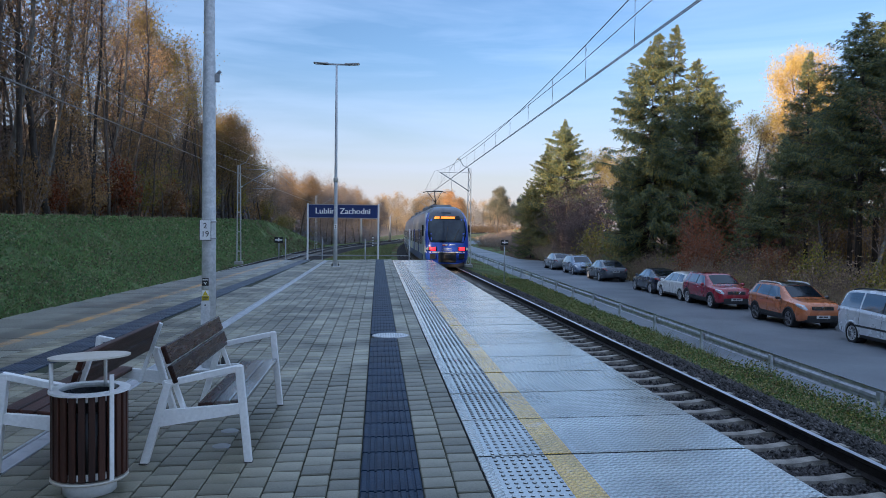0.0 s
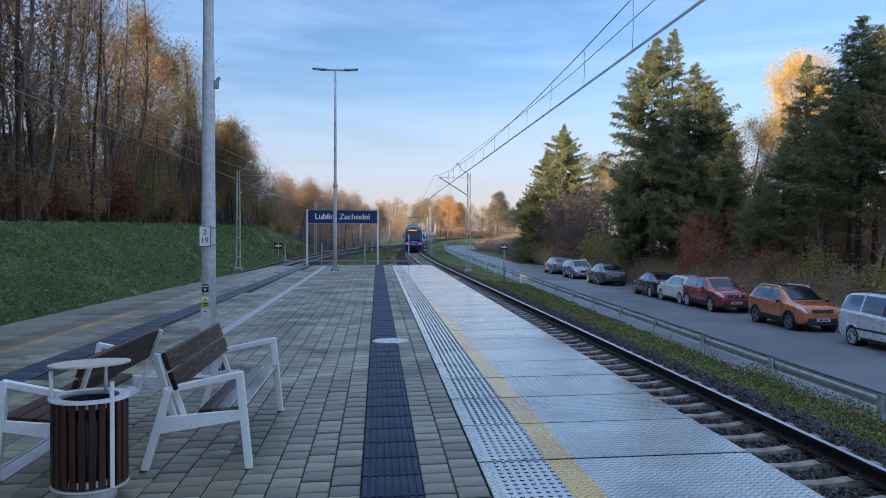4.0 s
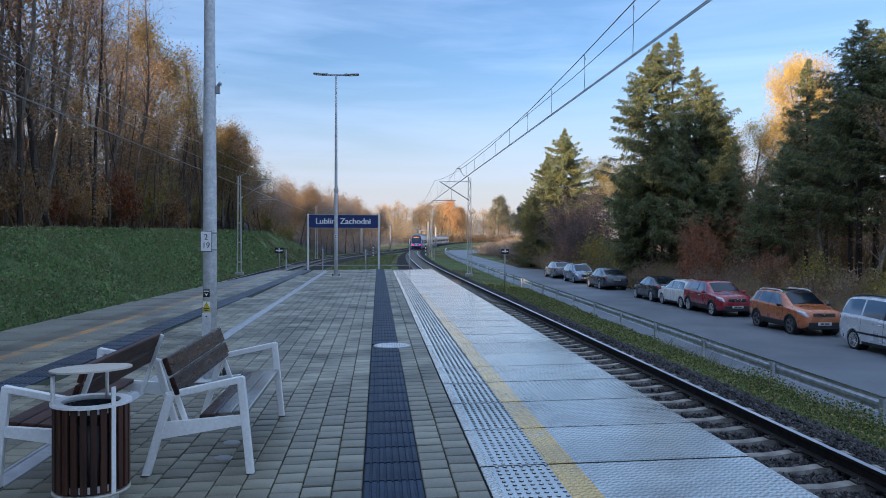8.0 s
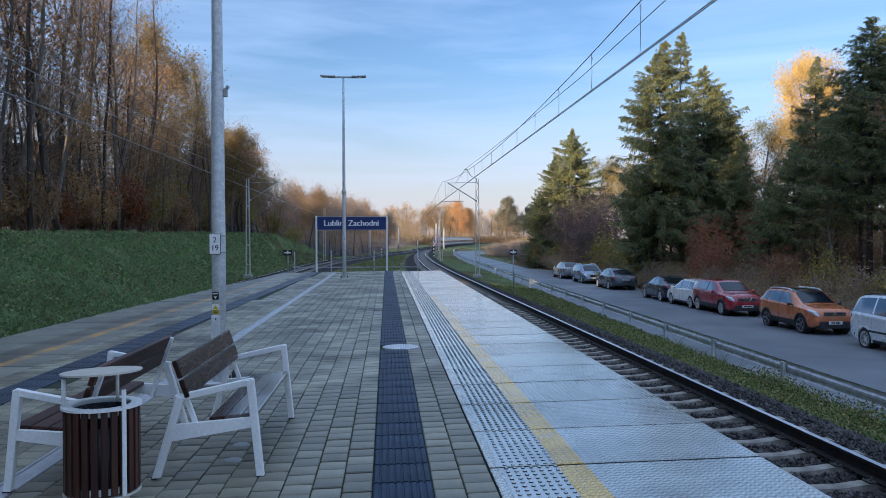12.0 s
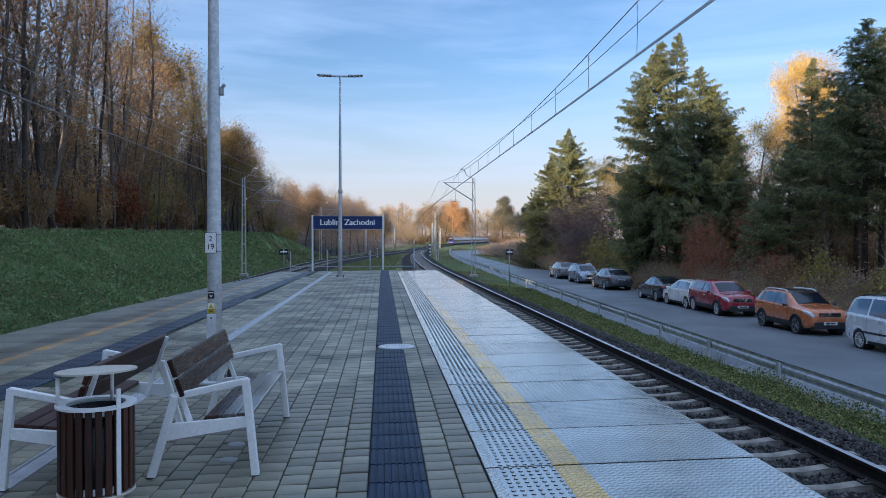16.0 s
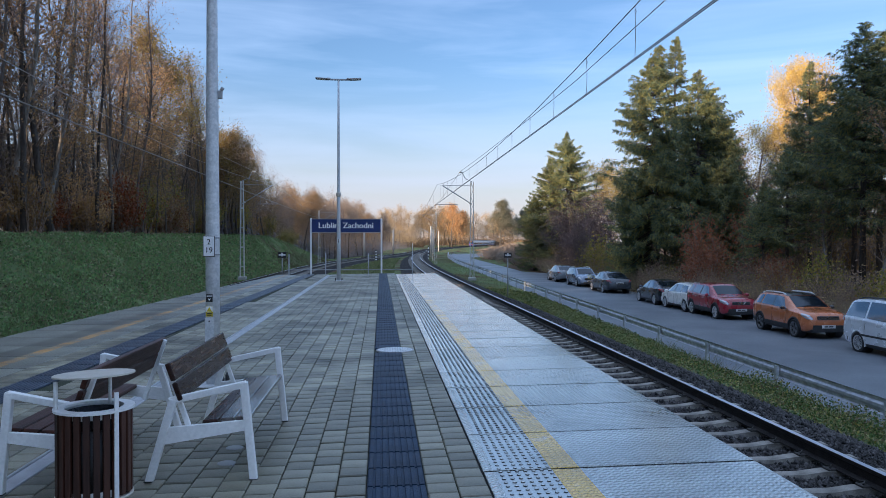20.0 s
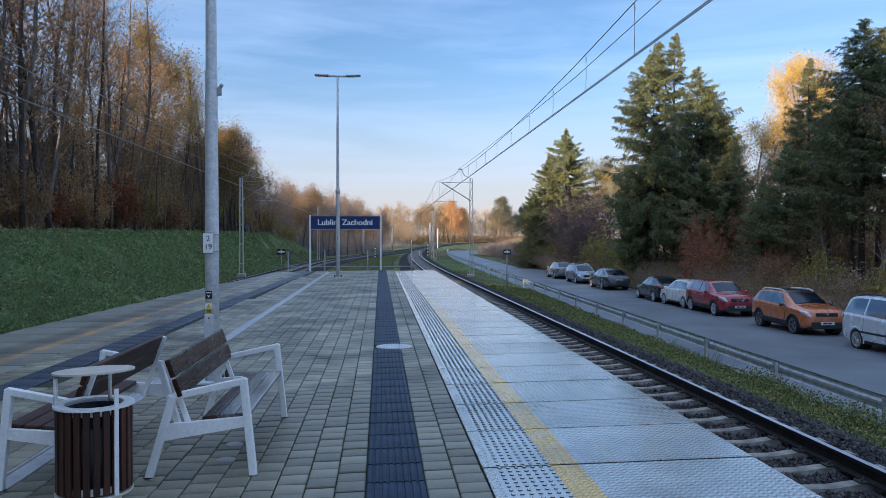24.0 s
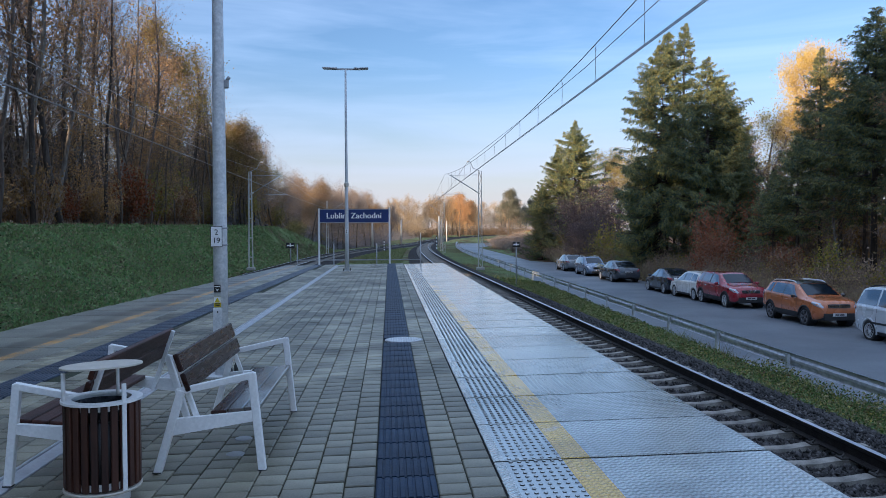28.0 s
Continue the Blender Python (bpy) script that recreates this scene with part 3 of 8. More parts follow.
def text_part(name, body, size, parent, m, material, label="", thick=0.002, bold=0.0):
    cu = bpy.data.curves.new(name, "FONT")
    cu.body, cu.size, cu.extrude = body, size, thick
    cu.align_x, cu.align_y = "CENTER", "CENTER"
    tmp = bpy.data.objects.new(name, cu)
    scene.collection.objects.link(tmp)
    me = bpy.data.meshes.new_from_object(tmp.evaluated_get(bpy.context.evaluated_depsgraph_get()))
    bpy.data.objects.remove(tmp)
    if bold:
        vs = [v.co.copy() for v in me.vertices]
        fs = [list(p.vertices) for p in me.polygons]
        mb = MB()
        for dx, dz in ((-bold, 0.0), (bold, 0.0007), (0.0, 0.0014)):
            mb.add([v + Vector((dx, 0, dz)) for v in vs], fs)
        me = mb.mesh(name, material)
    me.materials.clear()
    me.materials.append(material)
    return part(name, me, None, parent, label, m)


# ---- plan: tracks, ground, road ----
ROAD_Z = -1.97


def rail_z(y):
    return np.interp(y, [0, 190, 260, 480, 700], [-0.76, -1.52, -1.64, -1.60, -1.45])


def track_a(y):
    """Centre of the track beside the road."""
    return 4.30 + np.clip(y - 50, 0, None) ** 2 / 4100


def track_b(y):
    """Centre of the track below the embankment; it closes in on the other one."""
    t = np.clip((y - 80) / 150, 0, 1)
    return track_a(y) - 12.2 + 8.0 * t * t * (3 - 2 * t)


def guard_x(y):
    return 8.85 + 0.027 * (y - 17) + np.clip(y - 105, 0, None) ** 2 / 2600


def road_right(y):
    return 15.4 + 0.034 * np.clip(y - 55, 0, None) + np.clip(y - 165, 0, None) ** 2 / 60


def road_left(y):
    return guard_x(y) + 0.22


def smooth(a, b, v):
    t = np.clip((v - a) / (b - a), 0, 1)
    return t * t * (3 - 2 * t)


def ground_z(x, y):
    x, y = np.asarray(x, float), np.asarray(y, float)
    r = rail_z(y)
    a, b = track_a(y), track_b(y)
    z = r - 0.52 + 0 * x
    # right: down to the road, then woods
    g = guard_x(y)
    t = np.clip((x - (a + 2.7)) / np.maximum(g - 0.15 - a - 2.7, 0.4), 0, 1)
    z = z + (ROAD_Z + 0.17 - z) * t * (x > a + 2.7)
    z = np.where(x > g - 0.05, ROAD_Z - 0.06 + 0.23 * (1 - np.clip((x - g + 0.05) / 0.2, 0, 1)), z)
    z = np.where(x > road_right(y) + 2.6, ROAD_Z - 0.03 + 0.9 * smooth(0, 14, x - road_right(y) - 2.6), z)
    # left: ditch and embankment
    v = b - x
    top = (1.40 + 0.0062 * np.clip(y, 0, 100) - (r - 0.7)) * (1 - smooth(98, 150, y)) + 0.18
    e = smooth(3.0, 8.0, v) * 0.55 + np.clip((v - 3.0) / 4.6, 0, 1) * 0.45
    z = np.where(v > 2.6, r - 0.52 - 0.18 * smooth(2.6, 3.2, v) + top * e + 0.012 * np.clip(v - 7.6, 0, 40), z)
    # a low knoll beside the far bend
    k = np.exp(-(((x - 48) / 8.0) ** 2) - ((y - 262) / 26) ** 2)
    z = z + 3.6 * k
    return z


# ---- ground, road and trackbed ----
def build_ground():
    xs = np.unique(np.concatenate([np.linspace(-900, -60, 12), np.linspace(-60, -20, 17), np.linspace(-20, 7, 55), np.linspace(7, 14, 36), np.linspace(14, 24, 21), np.linspace(24, 60, 19), np.linspace(60, 900, 14)]))
    ys = np.unique(np.concatenate([np.linspace(-300, -40, 8), np.linspace(-40, 120, 81), np.linspace(120, 340, 45), np.linspace(340, 900, 20), np.linspace(900, 3500, 8)]))
    gx, gy = np.meshgrid(xs, ys)
    gz = ground_z(gx, gy)
    rng = np.random.RandomState(3)
    off = (np.abs(gx + 13) < 4) | (gx > 18)
    gz = gz + rng.uniform(-0.09, 0.09, gz.shape) * off
    nx, ny = len(xs), len(ys)
    verts = np.stack([gx, gy, gz], -1).reshape(-1, 3)
    i = np.arange((ny - 1) * (nx - 1))
    a = i // (nx - 1) * nx + i % (nx - 1)
    faces = np.stack([a, a + 1, a + 1 + nx, a + nx], -1)
    me = bpy.data.meshes.new("ground")
    me.from_pydata(verts.tolist(), [], faces.tolist())
    me.materials.append(GROUND)
    me.polygons.foreach_set("use_smooth", [True] * len(faces))
    ob = new("ground", me)
    tagged(ob, "grassy ground with leaf litter under the woods", "ground", kind="structure")


build_ground()


def strip(name, ys, cols, mats, mi=None):
    """A sheet along y: cols are functions giving (x, z) at y."""
    mb = MB()
    n = len(cols)
    for y in ys:
        for c in cols:
            x, z = c(y)
            mb.v.append(Vector((float(x), float(y), float(z))))
    for k in range(len(ys) - 1):
        for j in range(n - 1):
            a = k * n + j
            mb.f.append([a, a + 1, a + 1 + n, a + n])
            mb.mi.append(0)
            mb.sm.append(False)
    return part(name, mb, mats)


def build_road():
    ys = list(np.linspace(-40, 140, 37)) + list(np.linspace(144, 225, 28))
    crown = lambda f: ROAD_Z + 0.05 * (1 - (2 * f - 1) ** 2)
    cols = [(lambda y, f=f: (road_left(y) + (road_right(y) + 2.2 * (y < 90) - road_left(y)) * f, crown(f))) for f in np.linspace(0, 1, 9)]
    cols = [lambda y: (road_left(y), ROAD_Z - 0.2)] + cols + [lambda y: (road_right(y) + 2.2 * (y < 90), ROAD_Z - 0.2)]
    tagged(strip("road", ys, cols, ASPHALT), "grey asphalt road beside the railway", "road", kind="structure")
    # concrete edge kerb at the foot of the guard rail
    cols = [lambda y: (road_left(y) - 0.12, ROAD_Z - 0.2), lambda y: (road_left(y) - 0.12, ROAD_Z + 0.06), lambda y: (road_left(y) + 0.0, ROAD_Z + 0.055), lambda y: (road_left(y) + 0.01, ROAD_Z - 0.2)]
    tagged(strip("road_kerb", ys, cols, SLAB_SIDE), "low concrete edge kerb of the road", "kerb", kind="structure")


build_road()


def track_frames(c, ys):
    out = []
    for y in ys:
        o = Vector((float(c(y)), float(y), float(rail_z(y))))
        d = Vector((float(c(y + 0.5) - c(y - 0.5)), 1.0, float(rail_z(y + 0.5) - rail_z(y - 0.5)))).normalized()
        s = d.cross(Vector((0, 0, 1))).normalized()
        out.append((o, s, s.cross(d)))
    return out


RAIL_PROF = [(-0.036, 0.0), (-0.036, -0.035), (-0.010, -0.055), (-0.010, -0.14), (-0.075, -0.158), (-0.075, -0.172), (0.075, -0.172), (0.075, -0.158), (0.010, -0.14), (0.010, -0.055), (0.036, -0.035), (0.036, 0.0)]
RAIL_MI = [1] * 11 + [0]


def build_track(c, label, group):
    ys = list(np.arange(-12, 50, 4.0)) + list(np.arange(50, 330, 4.0)) + list(np.arange(330, 1000, 10.0))
    fr = track_frames(c, ys)
    bed = MB().sweep([(-3.3, -0.78), (-1.7, -0.265), (-1.3, -0.25), (1.3, -0.25), (1.7, -0.265), (3.3, -0.78)], fr, closed=False)
    tagged(part("ballast_bed", bed, BALLAST), "dark grey crushed stone ballast under the track", "ballast", kind="structure")
    tr = thing("railway_track", pose(0, 0, 0), label, "railway track", group, "structure")
    for s in (-0.7535, 0.7535):
        f2 = [(o + sd * s, sd, u) for o, sd, u in fr]
        part("rail", MB().sweep(RAIL_PROF, f2, mis=RAIL_MI), [RAIL_TOP, RAIL_RUST], tr, "steel rail with polished head and rusty web")
    return tr


TRACK_A = build_track(track_a, "railway track with concrete sleepers beside the platform", "tracks")
TRACK_B = build_track(track_b, "second railway track with concrete sleepers under the embankment", "tracks")


def sleeper_mb(mb, m):
    prof = [(-1.30, -0.20), (-1.30, -0.025), (-0.95, 0.0), (-0.55, 0.0), (-0.3, -0.03), (0.3, -0.03), (0.55, 0.0), (0.95, 0.0), (1.30, -0.025), (1.30, -0.20)]
    n = len(prof)
    vs, fs = [], []
    for w, y in ((0.15, -1), (0.15, 1)):
        for x, z in prof:
            vs.append(Vector((x, y * (0.078 if z > -0.1 else 0.115), z)))
    fs += [list(range(n)), list(range(n, 2 * n))[::-1]]
    fs += [(j, n + j, n + (j + 1) % n, (j + 1) % n) for j in range(n - 1)]
    mb.add([m @ p for p in vs], fs)


# ---- platform ----
GUT_X = -2.47
END_Y = 38.4


def plat_z(x):
    return 0.018 * (x - 0.66) if x >= GUT_X else 0.018 * (GUT_X - 0.66) + 0.018 * (GUT_X - x)


def left_edge(y):
    return -6.08 + 0.0535 * max(0.0, y - 14.0)


def left_in(y):
    return -4.38 + 0.0155 * (y - 10)


def build_platform():
    """The platform's body: side walls and the bed under the paving."""
    ys = [-14, 0, 14, 20, 26, 32, END_Y]
    mb = MB()
    cols = [lambda y: (left_edge(y) + 0.25, -1.6), lambda y: (left_edge(y) + 0.25, plat_z(left_edge(y)) - 0.14), lambda y: (left_in(y) - 0.01, plat_z(left_in(y)) - 0.14), lambda y: (left_in(y) + 0.005, plat_z(left_in(y)) - 0.018), lambda y: (GUT_X - 0.09, plat_z(GUT_X) - 0.018), lambda y: (GUT_X - 0.05, plat_z(GUT_X) - 0.07), lambda y: (GUT_X + 0.05, plat_z(GUT_X) - 0.07), lambda y: (GUT_X + 0.09, plat_z(GUT_X) - 0.018),
            lambda y: (0.676, plat_z(0.676) - 0.018), lambda y: (0.688, plat_z(0.688) - 0.135), lambda y: (2.35, plat_z(2.35) - 0.135), lambda y: (2.35, -1.6)]
    n = len(cols)
    for y in ys:
        for c in cols:
            x, z = c(y)
            mb.v.append(Vector((x, y, z)))
    for k in range(len(ys) - 1):
        for j in range(n - 1):
            a = k * n + j
            mb.f.append([a, a + 1, a + 1 + n, a + n])
            mb.mi.append(1 if j in (0, n - 2) else 0)
            mb.sm.append(False)
    mb.f.append([(len(ys) - 1) * n + j for j in range(n)])
    mb.mi.append(1)
    mb.sm.append(False)
    ob = part("platform", mb, [JOINT, SLAB_SIDE])
    return tagged(ob, "island platform paved with grey concrete blocks", "platform", kind="structure")


PLATFORM = build_platform()


def build_drain():
    z = plat_z(GUT_X)
    dr = thing("drain_channel", pose(GUT_X, 0, z), "long narrow steel drain channel let into the paving", "drain", kind="structure")
    for x in (-0.075, 0.075):
        part("channel_edge", MB().box((x, 12.2, -0.012), (0.022, 52.0, 0.03), bev=0.004), CHANNEL, dr)
    for k in range(52):
        part("drain_grate", DRAIN_ME, None, dr, m=pose(0, -13.5 + k, 0))


def drain_mesh():
    mb = MB().box((0, 0, -0.016), (0.122, 0.992, 0.012))
    for k in range(12):
        mb.box((0, -0.45 + k * 0.082, -0.010), (0.10, 0.05, 0.0025))
    return mb.mesh("drain_grate", CHANNEL)


DRAIN_ME = drain_mesh()
build_drain()


def build_end_fence():
    """Low steel barrier on the platform's end."""
    fe = thing("end_fence", pose(0, 0, 0), "low grey steel barrier at the end of the platform", "fence")
    y = END_Y + 0.12
    for x, h in ((-2.72, 0.98), (-0.62, 0.98), (1.55, 1.05), (-4.5, 0.95)):
        part("post", MB().tube([(x, y, -1.2), (x, y, h)], 0.028, 8), GALV_DULL, fe)
    part("rail_bar", MB().bar((-4.5, y, 0.17), (1.55, y, 0.17), 0.03, 0.05), GALV_DULL, fe)
    part("marker_tip", MB().tube([(1.55, y, 1.05), (1.55, y, 1.48)], 0.02, 8), WHITE_STEEL, fe)


build_end_fence()


def build_name_sign():
    zb = -0.06
    s = thing("station_sign", pose(-1.69, 38.15, zb), "dark blue station name sign on two white posts", "sign")
    w = 3.42
    part("panel", MB().box((0, 0, 2.385), (w, 0.05, 0.62), bev=0.008), SIGN_BLUE, s)
    part("panel_edge", MB().box((0, 0.0, 2.71), (w + 0.02, 0.07, 0.03)).box((0, 0, 2.062), (w + 0.02, 0.07, 0.03)), GALV_DULL, s)
    text_part("word", "Lublin", 0.40, s, pose(-0.87, -0.03, 2.385, 90), SIGN_WHITE, "white lettering", bold=0.011)
    text_part("word", "Zachodni", 0.395, s, pose(0.575, -0.03, 2.385, 90), SIGN_WHITE, "white lettering", bold=0.011)
    for x in (-w / 2, w / 2):
        part("post", MB().box((x, 0.0, 1.36), (0.085, 0.085, 2.78), bev=0.01), WHITE_STEEL, s)
        part("base_plate", MB().box((x, 0, 0.01), (0.2, 0.2, 0.02), bev=0.004), GALV_DULL, s)


build_name_sign()


def lamp_post(x, y, near):
    z = plat_z(x)
    L = thing("platform_lamp", pose(x, y, z), "tall galvanised platform lamp post with two flat lamp heads" if not near else "tall galvanised lamp post with number plate and warning sticker", "lamp post", "platform lamps")
    prof = [(0, 0.078), (1.6, 0.077), (3.4, 0.066), (3.46, 0.062), (6, 0.05), (8.12, 0.038)]
    part("pole", MB().tube([(0, 0, h) for h, _ in prof], [r for _, r in prof], 16), GALV, L)
    part("base_plate", MB().box((0, 0, 0.012), (0.34, 0.34, 0.024), bev=0.005), GALV, L)
    for a in (-1, 1):
        for b in (-1, 1):
            part("anchor_bolt", MB().tube([(a * 0.13, b * 0.13, 0.02), (a * 0.13, b * 0.13, 0.10)], 0.022, 8).tube([(a * 0.13, b * 0.13, 0.10), (a * 0.13, b * 0.13, 0.12)], 0.012, 6), BLACK, L)
    if near:
        part("side_bracket", MB().box((0.085, 0, 3.22), (0.05, 0.05, 0.09), bev=0.008).tube([(0.09, 0, 3.26), (0.12, 0, 3.30)], 0.02, 8), GALV_DULL, L)
    else:
        part("collar", MB().tube([(0, 0, 3.40), (0, 0, 3.44), (0, 0, 3.56), (0, 0, 3.60)], [0.07, 0.10, 0.10, 0.07], 14), CREAM_STEEL, L, "yellowish ring collar")
    part("cross_arm", MB().bar((-0.55, 0, 8.14), (0.55, 0, 8.14), 0.06, 0.06), GALV_DULL, L)
    for sg in (-1, 1):
        m = pose(0, 0, 0, 0, -3 * sg, 0).to_3x3()
        head = MB().box((sg * 0.66, 0, 8.17), (0.52, 0.24, 0.06), m, 0.02).box((sg * 0.40, 0, 8.165), (0.14, 0.14, 0.09), m, 0.02)
        hd = part("lamp_head", head, GALV_DULL, L)
        part("diffuser", MB().box((sg * 0.70, 0, 8.135), (0.36, 0.18, 0.012), m), SIGN_WHITE, hd)
    if near:
        pl = part("number_plate", MB().box((-0.02, -0.098, 1.545), (0.115, 0.004, 0.215), bev=0.0015), SIGN_WHITE, L, "white plate with black numbers")
        part("plate_border", MB().box((-0.02, -0.096, 1.545), (0.127, 0.003, 0.227)), BLACK, pl)
        text_part("digit", "2", 0.085, pl, pose(-0.02, -0.1015, 1.59, 90), BLACK)
        text_part("digit", "19", 0.085, pl, pose(-0.02, -0.1015, 1.50, 90), BLACK)
        part("plate_clamp", MB().tube([(0, 0, 1.63), (0, 0, 1.645)], 0.082, 16), GALV_DULL, L)
        part("plate_clamp", MB().tube([(0, 0, 1.445), (0, 0, 1.46)], 0.082, 16), GALV_DULL, L)
        s1 = part("camera_sticker", MB().box((-0.02, -0.0805, 0.975), (0.07, 0.004, 0.085)), BLACK, L, "small black sticker with a white mark")
        part("sticker_mark", MB().plate([(-0.02, 0.012), (0.0, -0.02), (0.02, 0.012), (0.0, 0.0)], 0.002, pose(-0.02, -0.0825, 0.965, 90)).box((-0.02, -0.083, 0.998), (0.06, 0.002, 0.010)), SIGN_WHITE, s1)
        s2 = part("warning_sticker", MB().box((-0.02, -0.0805, 0.83), (0.075, 0.004, 0.115)), SIGN_YELLOW, L, "yellow electrical warning sticker")
        part("warning_field", MB().box((-0.02, -0.083, 0.853), (0.072, 0.002, 0.062)), SIGN_WHITE, s2)
        part("warning_triangle", MB().plate([(-0.03, -0.022), (0.03, -0.022), (0, 0.03)], 0.002, pose(-0.02, -0.0842, 0.848, 90)), SIGN_YELLOW, s2)
        part("sticker_bars", MB().box((-0.02, -0.083, 0.808), (0.055, 0.002, 0.010)).box((-0.02, -0.083, 0.788), (0.045, 0.002, 0.010)), BLACK, s2)
        dr = part("hatch", MB().box((-0.02, -0.078, 0.62), (0.10, 0.012, 0.28), bev=0.004), GALV, L)
        part("hatch_lock", MB().tube([(-0.02, -0.083, 0.72), (-0.02, -0.088, 0.72)], 0.010, 8), BLACK, dr)
    else:
        part("tag", MB().box((0, -0.08, 1.62), (0.10, 0.004, 0.19)), SIGN_WHITE, L)
        for zt in (1.66, 1.58):
            part("tag_bar", MB().box((0, -0.084, zt), (0.045, 0.002, 0.05)), BLACK, L)
    return L


lamp_post(-1.86, 8.78, True)
lamp_post(-1.71, 31.7, False)


def stop_marker(x, y, zb, zt):
    """Black stop board with a white cross bar on a thin pole."""
    s = thing("stop_marker", pose(x, y, zb), "small black board with white cross on a thin steel pole", "sign", "stop markers")
    h = zt - zb
    part("pole", MB().tube([(0, 0, 0), (0, 0, h + 0.1)], 0.03, 10), GALV_DULL, s)
    bd = part("board", MB().box((0, -0.045, h), (0.40, 0.02, 0.27), bev=0.006), BLACK, s)
    part("cross_bar", MB().box((0, -0.057, h), (0.32, 0.004, 0.06)).box((0, -0.057, h + 0.02), (0.06, 0.005, 0.17)), SIGN_WHITE, bd)


stop_marker(6.75, 41.1, -1.35, 0.83)
stop_marker(-4.66, 37.2, plat_z(-4.66), 0.92)


def build_cover():
    s = thing("manhole_cover", pose(0.20, 11.17, plat_z(0.2)), "round pale steel manhole cover set in the paving", "manhole cover")
    mb = MB().tube([(0, 0, -0.03), (0, 0, 0.006)], 0.27, 32)
    part("frame", mb, GALV_DULL, s)
    lid = MB().tube([(0, 0, 0.0), (0, 0, 0.010)], 0.245, 32)
    for i in range(-6, 7):
        for j in range(-6, 7):
            if i * i + j * j < 38:
                lid.box((i * 0.036, j * 0.036, 0.012), (0.02, 0.02, 0.006))
    part("lid", lid, GALV, s)


build_cover()


# ---- overhead line ----
def lattice_mast(x, y, zb, zt, side, label, arm=True, slim=False):
    """Riveted two-channel mast with diagonal lacing and a bracket towards the track."""
    s = thing("catenary_mast", pose(x, y, zb), label, "catenary mast", "catenary masts")
    h = zt - zb
    w0, w1 = (0.30, 0.17) if slim else (0.32, 0.20)
    part("footing", MB().box((0, 0, 0.0), (0.6, 0.6, 0.24), bev=0.03), MAST_CONC, s)
    for sg in (-1, 1):
        part("channel", MB().bar((sg * w0 / 2, 0, 0), (sg * w1 / 2, 0, h), 0.10, 0.08 if slim else 0.05, up=(1, 0, 0)), MAST_PALE, s)
    n = 13
    for k in range(0 if slim else n):
        a, b = k / n, (k + 1) / n
        wa, wb = (w0 + (w1 - w0) * a) / 2, (w0 + (w1 - w0) * b) / 2
        sg = 1 if k % 2 else -1
        for yy in (-0.045, 0.045):
            part("lacing_bar", MB().bar((-sg * wa, yy, h * a), (sg * wb, yy, h * b), 0.008, 0.035, up=(1, 0, 0.3)), MAST, s)
    for k in range(5 if slim else 0):
        part("batten_plate", MB().box((0, 0, h * (0.12 + 0.2 * k)), (0.2, 0.04, 0.10)), MAST_PALE, s)
    if arm:
        reach = 2.55 * side
        part("bracket_tube", MB().tube([(0, 0, h - 1.75), (reach * 0.9, 0, h - 0.32)], 0.035, 8), GALV_DULL, s)
        part("top_tie", MB().tube([(0, 0, h - 0.28), (reach * 0.93, 0, h - 0.32)], 0.018, 6), GALV_DULL, s)
        part("insulator", MB().tube([(0.02 * side, 0, h - 1.74), (0.26 * side, 0, h - 1.59)], [0.06, 0.06], 8), CREAM_STEEL, s)
        part("steady_arm", MB().tube([(reach * 0.42, 0, h - 1.76), (reach * 1.12, 0, h - 1.76)], 0.022, 6).tube([(reach * 1.0, 0, h - 1.76), (reach * 1.0, 0, h - 1.95)], 0.016, 6), GALV_DULL, s)
        part("drop_tube", MB().tube([(reach * 0.55, 0, h - 0.88), (reach * 0.55, 0, h - 1.76)], 0.012, 6), GALV_DULL, s)
        part("top_hook", MB().tube([(0, 0, h), (0.12 * side, 0, h + 0.05), (0.55 * side, 0, h + 0.25), (0.75 * side, 0, h + 0.72), (0.92 * side, 0, h + 0.74)], 0.022, 6), GALV_DULL, s)
        part("hook_insulator", MB().tube([(0.80 * side, 0, h + 0.74), (1.02 * side, 0, h + 0.72)], 0.05, 8), CREAM_STEEL, s)
    return s


def concrete_mast(x, y, zb, h, side, arm=True):
    s = thing("concrete_mast", pose(x, y, zb), "pale concrete catenary mast beside the bend", "catenary mast", "catenary masts")
    part("shaft", MB().tube([(0, 0, 0), (0, 0, h)], [0.26, 0.17], 8), MAST_CONC, s)
    if arm:
        part("bracket_tube", MB().tube([(0, 0, h - 1.6), (2.6 * side, 0, h - 0.3)], 0.05, 6), GALV_DULL, s)
        part("top_hook", MB().tube([(0, 0, h), (0.3 * side, 0, h + 0.3), (0.6 * side, 0, h + 0.8)], 0.045, 6), GALV_DULL, s)
    return s


MAST_Y = [60, 118, 172, 226, 284, 345]
lattice_mast(7.05, 60.0, -1.35, 6.2, -1, "tall riveted lattice mast with bracket carrying the overhead wires")
lattice_mast(-10.6, 60.5, -1.25, 6.2, 1, "tall pale mast of two steel channels below the embankment", slim=True)
lattice_mast(float(track_a(118)) + 2.9, 118, float(rail_z(118)) - 0.6, 6.0, -1, "distant riveted lattice mast beside the bend")
lattice_mast(float(track_b(112)) - 2.8, 112, float(rail_z(112)) - 0.5, 6.0, 1, "distant pale mast of two steel channels below the embankment", slim=True)
lattice_mast(float(track_a(134)) + 3.0, 134, float(rail_z(134)) - 0.6, 6.0, -1, "distant riveted lattice mast beside the bend", False)
